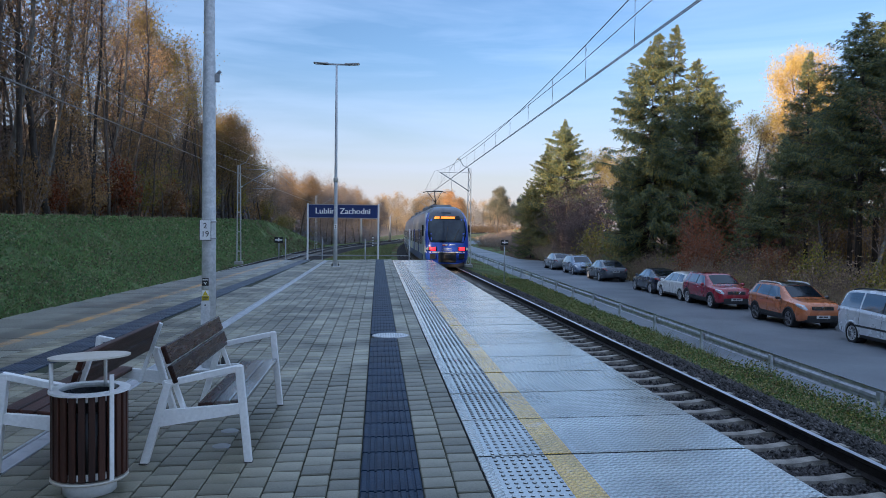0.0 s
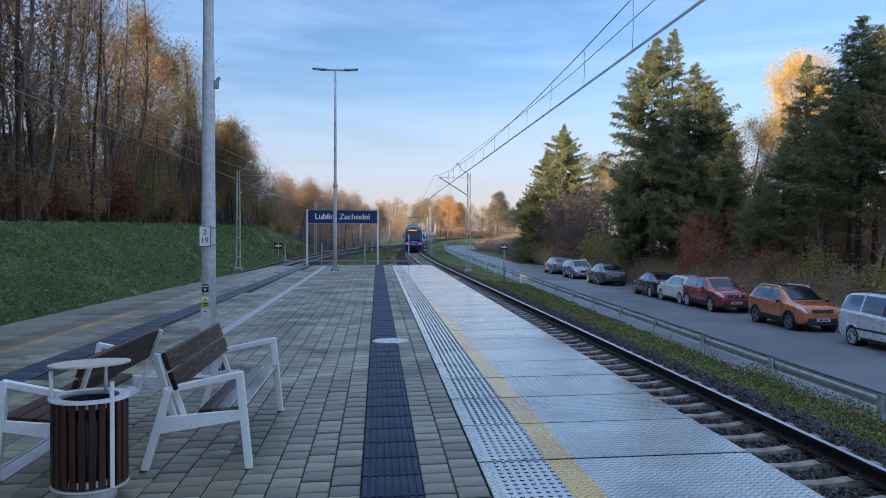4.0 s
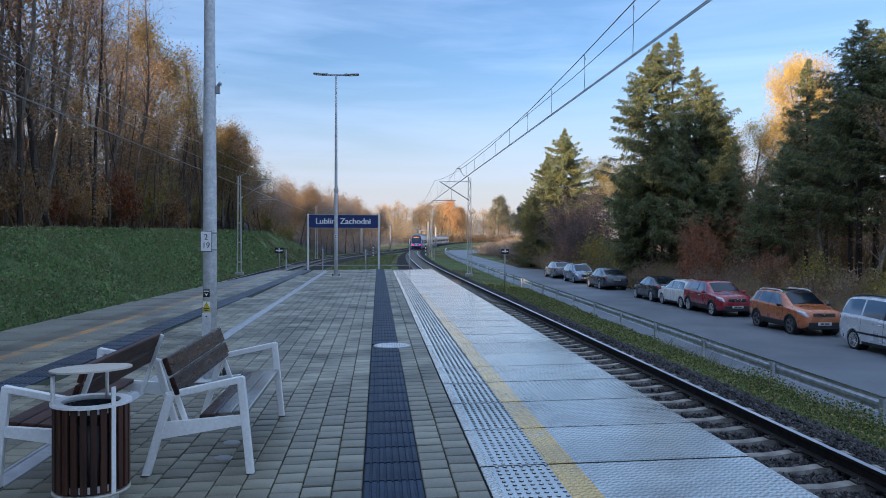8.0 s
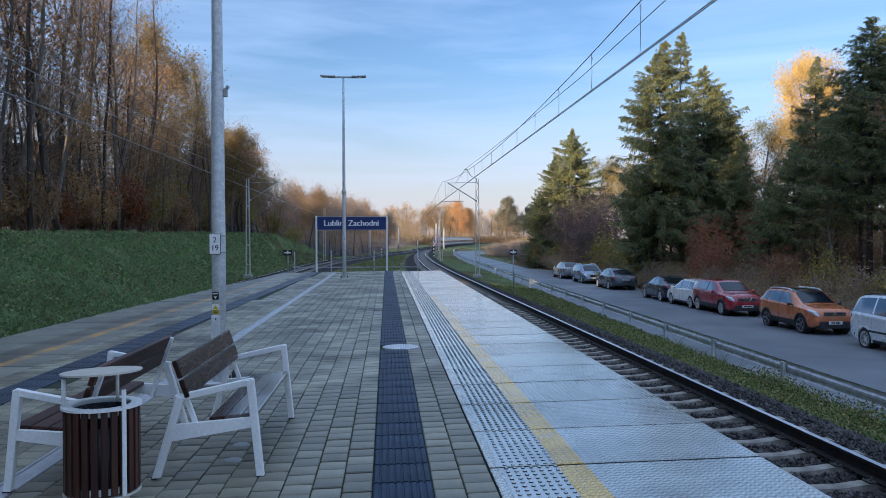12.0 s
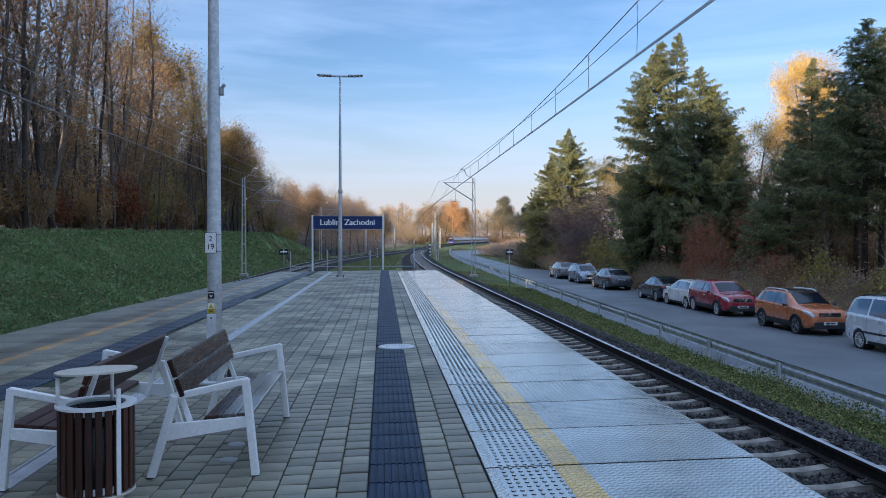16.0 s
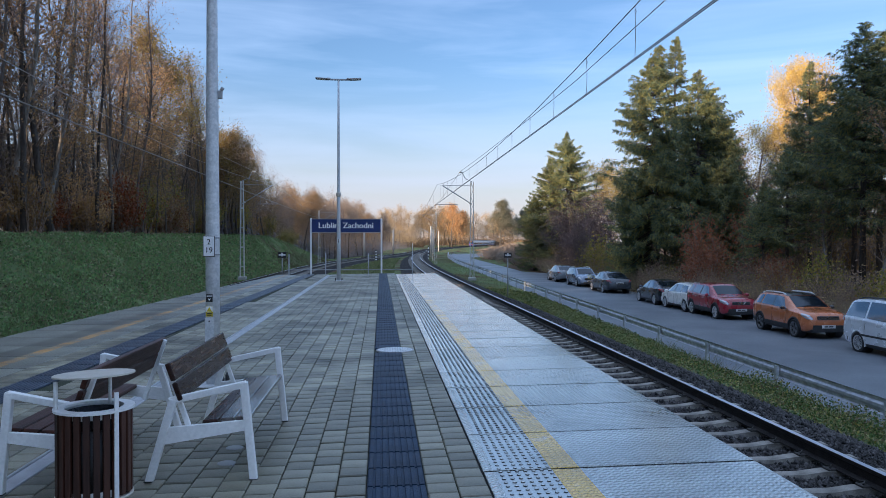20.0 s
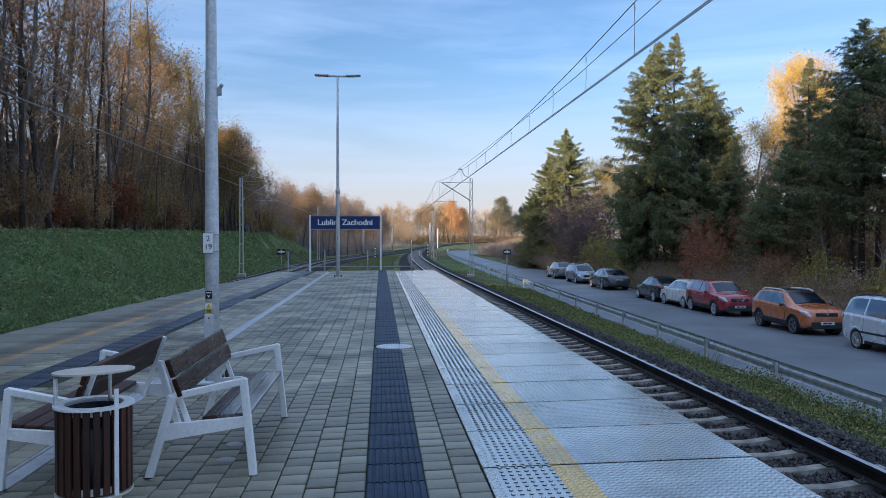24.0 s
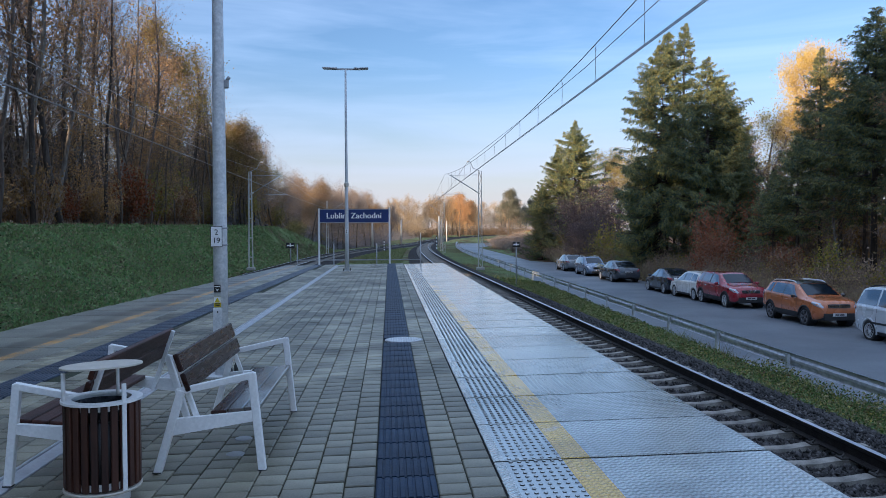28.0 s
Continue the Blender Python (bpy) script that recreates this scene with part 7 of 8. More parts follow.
def suv(L, W, H, wb, **kw):
    p = dict(L=L, W=W, H=H, r=0.345, front=wb / 2 + 0.04, rear=-wb / 2 + 0.04, lift=0.04, plan=PLAN, bottom=[(a, b + 0.05) for a, b in BOTTOM], belt=[(-0.5, 1.06), (-0.2, 1.02), (0.25, 0.96), (0.5, 0.86)],
             top=[(-0.5, 0.62), (-0.494, 0.84), (-0.482, 0.99), (-0.455, 1.16), (-0.425, H - 0.17), (-0.40, H - 0.08), (-0.34, H - 0.035), (-0.2, H - 0.01), (-0.02, H - 0.005), (0.05, H - 0.03), (0.085, H - 0.09), (0.255, 1.075), (0.285, 1.045), (0.37, 1.01), (0.43, 0.975), (0.462, 0.94), (0.482, 0.88), (0.492, 0.80), (0.5, 0.62)],
             windscreen=(0.088, 0.252), rear_window=(-0.462, -0.415), roof_span=(-0.40, 0.08), windows=[(-0.055, 0.185, 0.065, -0.062), (-0.275, -0.075, -0.08, -0.265), (-0.385, -0.30, -0.288, -0.345)], posts=[(-0.065, -0.071)], mirror=0.165, handles=(-0.17, 0.01), seams=(0.185, -0.065, -0.27), spokes=5, light_z=0.84, tail_z=0.92)
    p.update(kw)
    return p


def sedan(L, W, H, wb, **kw):
    p = dict(L=L, W=W, H=H, r=0.325, front=wb / 2 + 0.06, rear=-wb / 2 + 0.06, plan=PLAN, bottom=BOTTOM, belt=[(-0.5, 0.93), (-0.2, 0.92), (0.25, 0.85), (0.5, 0.72)],
             top=[(-0.5, 0.58), (-0.495, 0.78), (-0.484, 0.94), (-0.46, 1.00), (-0.40, 1.03), (-0.33, 1.12), (-0.25, H - 0.16), (-0.17, H - 0.06), (-0.09, H - 0.015), (-0.02, H), (0.04, H - 0.03), (0.09, H - 0.10), (0.265, 0.955), (0.30, 0.92), (0.40, 0.84), (0.455, 0.745), (0.485, 0.64), (0.5, 0.46)],
             windscreen=(0.075, 0.26), rear_window=(-0.38, -0.215), roof_span=(-0.20, 0.06), windows=[(-0.015, 0.19, 0.06, -0.025), (-0.24, -0.03, -0.04, -0.185)], posts=[(-0.022, -0.032)], mirror=0.165, handles=(-0.15, 0.04), seams=(0.185, -0.022, -0.235), spokes=7, light_z=0.70, tail_z=0.86)
    p.update(kw)
    return p


def wagon(L, W, H, wb, **kw):
    p = sedan(L, W, H, wb)
    p.update(top=[(-0.5, 0.60), (-0.494, 0.82), (-0.484, 0.95), (-0.465, 1.08), (-0.43, H - 0.16), (-0.40, H - 0.085), (-0.34, H - 0.045), (-0.2, H - 0.01), (-0.08, H), (0.0, H - 0.015), (0.06, H - 0.07), (0.10, H - 0.14), (0.265, 0.955), (0.30, 0.92), (0.40, 0.84), (0.455, 0.745), (0.485, 0.64), (0.5, 0.46)],
             rear_window=(-0.468, -0.41), roof_span=(-0.40, 0.055), windows=[(-0.015, 0.19, 0.06, -0.025), (-0.215, -0.03, -0.04, -0.215), (-0.385, -0.235, -0.232, -0.345)], seams=(0.185, -0.022, -0.225))
    p.update(kw)
    return p


LOW = mat("car_cladding", (0.035, 0.035, 0.037), rough=0.6, bump=0.15)
P_ORANGE = paint("orange_car_paint", (0.58, 0.175, 0.062), (0.50, 0.15, 0.05), 0.12)
P_RED = paint("dark_red_car_paint", (0.33, 0.014, 0.03), None, 0.05)
P_SILVER = paint("silver_car_paint", (0.80, 0.82, 0.85), None, 0.3)
P_WHITE = paint("white_car_paint", (0.80, 0.78, 0.73), None, 0.0)
P_NAVY = paint("navy_car_paint", (0.014, 0.018, 0.038), None, 0.2)
P_GREY = paint("grey_car_paint", (0.06, 0.07, 0.085), None, 0.3)
P_BLUEGREY = paint("blue_grey_car_paint", (0.15, 0.20, 0.28), None, 0.3)
P_GOLD = paint("grey_beige_car_paint", (0.24, 0.25, 0.26), None, 0.3)
P_BLACK = paint("black_car_paint", (0.012, 0.012, 0.014), None, 0.1)


def build_cars():
    z = ROAD_Z + 0.012
    away, near = 90, -90
    van = wagon(4.75, 1.84, 1.72, 2.88, r=0.325, front=1.5, rear=-1.35, belt=[(-0.5, 1.08), (-0.2, 1.05), (0.3, 0.95), (0.5, 0.75)],
                top=[(-0.5, 0.62), (-0.494, 0.90), (-0.484, 1.08), (-0.462, 1.40), (-0.44, 1.56), (-0.40, 1.65), (-0.3, 1.70), (-0.15, 1.72), (0.0, 1.71), (0.07, 1.67), (0.12, 1.60), (0.33, 1.09), (0.37, 1.02), (0.43, 0.90), (0.47, 0.76), (0.49, 0.62), (0.5, 0.48)],
                windscreen=(0.11, 0.325), rear_window=(-0.48, -0.44), roof_span=(-0.40, 0.09), mirror=0.235, windows=[(0.03, 0.255, 0.105, 0.02), (-0.20, 0.015, 0.005, -0.205), (-0.445, -0.22, -0.225, -0.40)], posts=[(0.022, 0.012)], handles=(-0.02, 0.05), seams=(0.245, 0.022, -0.21), spokes=12, rails=True, rail_mat=TRIM, tail_z=1.1, tall_tail=True, light_z=0.72, strip=0.56)
    car("family_van", pose(15.91, 22.05, z, 0, 0, near), "silver family van parked at the roadside", van, P_SILVER)
    car("compact_suv", pose(15.89, 28.55, z, 0, 0, near), "copper orange compact suv with black roof and silver rails", suv(4.17, 1.775, 1.53, 2.50, rails=True, clad=True, dark_rim=True, mirror_mat=P_BLACK, post_mat=P_BLACK), P_ORANGE, LOW, P_BLACK)
    car("crossover_car", pose(15.89, 35.35, z, 0, 0, near), "dark red crossover with white number plate", suv(4.33, 1.78, 1.53, 2.63, clad=True, light_z=0.83, handle_mat=CHROME, spokes=6, vee=True), P_RED, LOW)
    car("hatchback_car", pose(15.90, 39.0, z, 0, 0, away), "white hatchback parked behind the dark red car", wagon(4.3, 1.79, 1.42, 2.6, front=1.15, rear=-1.45, r=0.315, spokes=8), P_WHITE)
    car("coupe_car", pose(15.92, 43.1, z, 0, 0, away), "navy blue hatchback seen from behind", sedan(4.2, 1.79, 1.36, 2.6, spokes=9), P_NAVY)
    car("sedan_car", pose(15.95, 53.2, z, 0, 0, away), "dark grey sedan seen from behind", sedan(4.65, 1.84, 1.44, 2.70, spokes=5), P_GREY)
    car("estate_car", pose(15.95, 60.6, z, 0, 0, near), "blue grey estate car facing the viewer", wagon(4.55, 1.80, 1.45, 2.70, rails=True, spokes=6), P_BLUEGREY)
    car("sedan_car", pose(15.95, 67.7, z, 0, 0, away), "grey beige sedan seen from behind", sedan(4.75, 1.86, 1.44, 2.8, spokes=7), P_GOLD)


build_cars()


# ---- train ----
T_SIDE = mat("train_silver", (0.62, 0.65, 0.70), (0.54, 0.57, 0.62), rough=0.4, metal=0.1, scale=1.5, fine=30, bump=0.02, coat=0.4)
T_BLUE = mat("train_blue", (0.014, 0.06, 0.42), (0.012, 0.05, 0.34), rough=0.35, scale=1.5, fine=30, bump=0.02, coat=0.6)
T_ROOF = mat("train_roof", (0.20, 0.21, 0.23), (0.13, 0.14, 0.15), rough=0.6, scale=1.5, fine=20, bump=0.1)
T_MASK = mat("train_dark_mask", (0.008, 0.014, 0.04), (0.006, 0.011, 0.03), rough=0.25, scale=1.5, fine=30, bump=0.0, coat=0.8)
T_GLASS = mat("train_glass", (0.012, 0.024, 0.045), rough=0.06, bump=0.0, spec=0.45)
T_UNDER = mat("train_underframe", (0.02, 0.02, 0.022), rough=0.8, bump=0.2)
T_RED = mat("train_red_light", (0.6, 0.01, 0.01), rough=0.3, bump=0.0, emit=((1.0, 0.02, 0.03), 1.6))
T_DISP = mat("train_display", (0.7, 0.25, 0.02), rough=0.4, bump=0.0, emit=((1.0, 0.22, 0.015), 0.9))
T_WHITE = mat("train_white", (0.7, 0.71, 0.73), rough=0.4, bump=0.0)
CAR_LEN = 19.0
TRAIN_N = 11


def section(w, zf, zr):
    """Outline of the car body: floor edge, side, rounded cantrail, roof."""
    return [(-w * 0.90, zf), (-w * 0.985, zf + 0.35), (-w, zf + 0.9), (-w, 2.2), (-w * 0.965, 2.9), (-w * 0.87, zr - 0.42), (-w * 0.66, zr - 0.12), (-w * 0.35, zr), (w * 0.35, zr), (w * 0.66, zr - 0.12), (w * 0.87, zr - 0.42), (w * 0.965, 2.9), (w, 2.2), (w, zf + 0.9), (w * 0.985, zf + 0.35), (w * 0.90, zf)]


def train_car(cab, label):
    """One car; local y runs forwards from its rear end at 0. cab: -1 at its rear, +1 at its front, 0 none."""
    c = thing("train_car", pose(0, 0, 0), label, "train", "train cars")
    w, zf, zr = 1.41, 0.30, 3.92
    y0, y1 = (2.3 if cab == -1 else 0.25), CAR_LEN - (2.3 if cab == 1 else 0.25)
    sec = section(w, zf, zr)
    mis = [0] * 5 + [1] * 5 + [0] * 6
    F = lambda y: (Vector((0, y, 0)), Vector((1, 0, 0)), Vector((0, 0, 1)))
    part("body_shell", MB().sweep(sec, [F(y0), F(y1)], mis=mis), [T_SIDE, T_ROOF], c, "silver grey body shell")
    part("side_stripe", MB().box((-w - 0.004, (y0 + y1) / 2, 0.62), (0.02, y1 - y0, 0.45)).box((w + 0.004, (y0 + y1) / 2, 0.62), (0.02, y1 - y0, 0.45)), T_BLUE, c, "blue band along the sill")
    n = 8
    span = (y1 - y0 - 1.2) / n
    for sg in (-1, 1):
        for k in range(n):
            yc = y0 + 0.6 + span * (k + 0.5)
            if k in (2, 6):
                part("door", MB().box((sg * (w + 0.004), yc, 1.45), (0.03, 1.3, 2.05), bev=0.01), T_BLUE if cab else T_WHITE, c)
                part("window", MB().box((sg * (w + 0.014), yc, 1.85), (0.03, 1.0, 1.0), bev=0.01), T_GLASS, c)
            else:
                part("window", MB().box((sg * (w - 0.008), yc, 1.92), (0.04, span * 0.88, 0.92), bev=0.01), T_GLASS, c)
        for yb in (y0 + 1.8, y1 - 1.8):
            for dy in (-1.2, 1.2):
                part("wheel", MB().tube([(sg * 0.68, yb + dy, 0.43), (sg * 0.80, yb + dy, 0.43)], 0.43, 20), T_UNDER, c)
            part("bogie_frame", MB().box((sg * 0.95, yb, 0.50), (0.12, 3.4, 0.30), bev=0.05), T_UNDER, c)
    part("underframe", MB().box((0, (y0 + y1) / 2, 0.36), (2.3, y1 - y0 - 0.4, 0.36), bev=0.05), T_UNDER, c)
    part("roof_unit", MB().box((0, (y0 + y1) / 2 + 2.5, zr + 0.10), (1.5, 4.2, 0.34), bev=0.08), T_ROOF, c)
    part("roof_unit", MB().box((0, (y0 + y1) / 2 - 4.0, zr + 0.08), (1.4, 3.0, 0.28), bev=0.08), T_ROOF, c)
    if cab != -1:
        part("gangway", MB().box((0, 0.12, 2.0), (2.2, 0.5, 3.0), bev=0.05), T_UNDER, c, "dark gangway bellows")
    if cab:
        cab_end(c, cab, w, zf, zr)
    return c


def cab_end(c, cab, w, zf, zr):
    """The driving end: a raked face with rounded corners, blue mask, windscreen, lights and coupler."""
    sg = -1 if cab == -1 else 1
    Y = (lambda q: q) if cab == -1 else (lambda q: CAR_LEN - q)
    wid = [(0.28, 1.22), (0.60, 1.34), (1.0, 1.39), (1.6, 1.41), (2.2, 1.41), (2.9, 1.37), (3.2, 1.31), (3.5, 1.18), (3.72, 0.99), (3.86, 0.76), (3.92, 0.55)]
    dep = [(0.28, 0.16), (0.60, 0.05), (1.0, 0.0), (1.55, 0.03), (2.2, 0.26), (3.0, 0.66), (3.3, 0.88), (3.6, 1.20), (3.78, 1.55), (3.86, 1.85), (3.92, 2.28)]
    plan_c = [(-1.0, 2.31), (-1.0, 1.1), (-0.995, 0.62), (-0.955, 0.34), (-0.87, 0.16), (-0.70, 0.05), (-0.40, 0.01), (0.0, 0.0)]
    plan_c += [(-a, q) for a, q in plan_c[-2::-1]]

    def surf(z, u, out=0.0):
        a = min(abs(u), 1.0)
        q = float(np.interp(a, [0.0, 0.40, 0.70, 0.87, 0.955, 1.0], [0.0, 0.01, 0.05, 0.16, 0.34, 0.62]))
        return Vector((u * interp(wid, z), Y(min(interp(dep, z) + q, 2.30) - out), z))

    zs = [0.28, 0.45, 0.60, 0.8, 1.0, 1.3, 1.6, 1.9, 2.2, 2.6, 2.9, 3.1, 3.2, 3.35, 3.5, 3.62, 3.72, 3.80, 3.86, 3.92]
    mb = MB()
    n = len(plan_c)
    for z in zs:
        d0, wz = interp(dep, z), interp(wid, z)
        for u, q in plan_c:
            mb.v.append(Vector((u * wz, Y(min(max(d0 + q, q if q > 2 else 0), 2.31)), z)))
    for k in range(len(zs) - 1):
        for j in range(n - 1):
            a = k * n + j
            mb.f.append([a, a + 1, a + 1 + n, a + n] if cab == -1 else [a, a + n, a + n + 1, a + 1])
            mid = min(j, n - 2 - j)
            mb.mi.append(2 if mid >= 4 and zs[k] > 2.95 else (1 if (mid >= 3 or zs[k] < 0.95 and mid >= 2) and zs[k] < 3.4 else (3 if zs[k] > 3.45 else 0)))
            mb.sm.append(True)
    nose = part("nose", mb, [T_SIDE, T_BLUE, T_MASK, T_ROOF], c, "blue raked driving end with silver corners")

    def patch(name, z0, z1, u0, u1, out, material, label="", nu=9, nz=5, inset=0.0):
        """A thin panel laid on the face between two heights."""
        p = MB()
        for layer in (out, out - 0.03):
            for i in range(nz):
                z = z0 + (z1 - z0) * i / (nz - 1)
                k = inset * (abs(2 * i / (nz - 1) - 1) ** 3)
                for j in range(nu):
                    u = u0 + (u1 - u0) * j / (nu - 1)
                    p.v.append(surf(z, u * (1 - k), layer))
        m = nu * nz
        for i in range(nz - 1):
            for j in range(nu - 1):
                a = i * nu + j
                p.f.append([a, a + 1, a + nu + 1, a + nu])
                p.f.append([m + a, m + a + nu, m + a + nu + 1, m + a + 1])
        edge = [i for i in range(nu)] + [i * nu + nu - 1 for i in range(1, nz)] + [(nz - 1) * nu + j for j in range(nu - 2, -1, -1)] + [i * nu for i in range(nz - 2, 0, -1)]
        for i in range(len(edge)):
            a, b2 = edge[i], edge[(i + 1) % len(edge)]
            p.f.append([a, m + a, m + b2, b2])
        p.mi, p.sm = [0] * len(p.f), [True] * len(p.f)
        return part(name, p, material, nose, label)

    patch("windscreen", 1.62, 3.34, -0.86, 0.86, 0.012, T_GLASS, "large dark windscreen", 11, 9, inset=0.16)
    patch("display", 3.07, 3.29, -0.62, 0.62, 0.020, T_UNDER)
    for u0, u1 in ((-0.58, -0.34), (-0.27, 0.40)):
        patch("display_text", 3.11, 3.25, u0, u1, 0.030, T_DISP, "orange lit destination display", 4, 3)
    patch("top_lamp", 3.46, 3.56, -0.26, 0.26, 0.012, T_GLASS, "", 5, 3)
    for x in (-1, 1):
        patch("light_panel", 1.10, 1.36, x * 0.46, x * 0.93, 0.012, T_GLASS, "", 6, 3)
        patch("tail_light", 1.13, 1.33, x * 0.52, x * 0.78, 0.024, T_RED, "glowing red tail light", 5, 3)
        h = surf(1.23, x * 0.88)
        part("headlamp", MB().tube([h + Vector((0, -sg * 0.02, 0)), h + Vector((0, sg * 0.05, 0))], 0.085, 12), HEADLIGHT, nose)
        part("wing_mirror", MB().box((x * 1.47, Y(1.35), 2.35), (0.10, 0.25, 0.75), bev=0.04), T_UNDER, c)
        part("bumper_pad", MB().box((x * 0.86, Y(0.12), 0.74), (0.46, 0.30, 0.40), bev=0.08), T_BLUE, nose)
        part("pad_grille", MB().box((x * 0.90, Y(-0.035), 0.76), (0.34, 0.02, 0.34)), T_UNDER, nose)
    patch("white_line", 0.98, 1.05, -0.93, 0.93, 0.014, T_WHITE, "", 13, 3)
    patch("mark_bar", 1.42, 1.54, -0.24, 0.02, 0.014, T_WHITE, "", 4, 3)
    patch("mark_bar", 1.46, 1.51, 0.10, 0.36, 0.014, T_WHITE, "", 4, 3)
    patch("mark_bar", 1.42, 1.49, -0.22, -0.08, 0.020, RED_PAINT, "", 3, 3)
    patch("number_bar", 1.24, 1.29, -0.18, 0.18, 0.014, T_WHITE, "", 4, 3)
    patch("number_bar", 1.13, 1.18, -0.22, 0.22, 0.014, T_WHITE, "", 4, 3)
    part("coupler_box", MB().box((0, Y(0.10), 0.70), (1.10, 0.30, 0.62), bev=0.04), T_UNDER, nose)
    part("coupler", MB().box((0, Y(-0.25), 0.76), (0.36, 0.55, 0.34), bev=0.06).box((0, Y(-0.50), 0.76), (0.50, 0.14, 0.26), bev=0.03), T_UNDER, nose)
    part("snow_plough", MB().box((0, Y(0.25), 0.24), (2.2, 0.16, 0.34), pose(0, 0, 0, 15 * sg).to_3x3(), 0.05), T_UNDER, nose)
    for u0, z0, u1, z1 in ((-0.05, 1.78, 0.04, 2.6), (0.3, 1.78, 0.55, 2.45)):
        part("wiper", MB().bar(surf(z0, u0, 0.03), surf(z1, u1, 0.03), 0.03, 0.02), BLACK, nose)


def pantograph(c, y, h):
    s = part("pantograph_base", MB().box((0, y, 4.05), (1.3, 1.4, 0.08)), T_UNDER, c)
    part("pantograph_arm", MB().tube([(0, y + 0.5, 4.08), (0, y - 1.0, 4.5), (0, y + 0.2, h)], 0.045, 6).tube([(-0.4, y + 0.3, 4.08), (0, y - 0.9, 4.48), (0.4, y + 0.3, 4.08)], 0.03, 6).tube([(-0.55, y + 0.2, h - 0.03), (0, y - 0.9, 4.5), (0.55, y + 0.2, h - 0.03)], 0.028, 6), T_UNDER, s)
    part("pantograph_head", MB().tube([(-0.9, y + 0.2, h - 0.10), (-0.6, y + 0.2, h), (0.6, y + 0.2, h), (0.9, y + 0.2, h - 0.10)], 0.03, 6), T_UNDER, s)


TRAIN = []


def build_train():
    tail = train_car(-1, "rear car of an electric train with blue end and red lights")
    pantograph(tail, 12.0, 5.40)
    mid = train_car(0, "silver and blue passenger car of an electric train")
    TRAIN.append(tail)
    TRAIN.append(mid)
    for k in range(TRAIN_N - 3):
        TRAIN.append(copy_thing(mid, pose(0, 0, 0)))
    TRAIN.append(train_car(1, "leading car of an electric train with blue end"))


build_train()


def rear_at(t):
    """How far along the line the train's rear end stands."""
    return 48.0 + 14.3 * t + 0.62 * t * t - 0.0055 * t ** 3


def car_pose(s):
    """Pose of a car whose rear end stands at y = s."""
    a = Vector((float(track_a(s)), s, float(rail_z(s))))
    e = s + CAR_LEN
    b = Vector((float(track_a(e)), e, float(rail_z(e))))
    d = (b - a).normalized()
    return Matrix.Translation(a) @ pose(0, 0, 0, math.degrees(math.asin(d.z)), 0, math.degrees(math.atan2(-d.x, d.y)))


# ---- pieces of paving and track ----
def paver_mesh(w, l, seed):
    r = random.Random(seed)
    mb = MB()
    b = 0.0065
    hw, hl = w / 2 - 0.0042, l / 2 - 0.0072
    j = [r.uniform(-0.0015, 0.0015) for _ in range(4)]
    vs = []
    for x, y, jj in ((-1, -1, j[0]), (1, -1, j[1]), (1, 1, j[2]), (-1, 1, j[3])):
        vs.append(Vector((x * (hw - b), y * (hl - b), jj)))
    for x, y in ((-1, -1), (1, -1), (1, 1), (-1, 1)):
        vs.append(Vector((x * hw, y * hl, -b * 0.8)))
    for x, y in ((-1, -1), (1, -1), (1, 1), (-1, 1)):
        vs.append(Vector((x * hw, y * hl, -0.06)))
    fs = [(0, 1, 2, 3)]
    for k in range(4):
        n = (k + 1) % 4
        fs += [(4 + k, 4 + n, n, k), (8 + k, 8 + n, 4 + n, 4 + k)]
    mb.add(vs, fs)
    return mb


PW, PL = 0.1905, 0.198


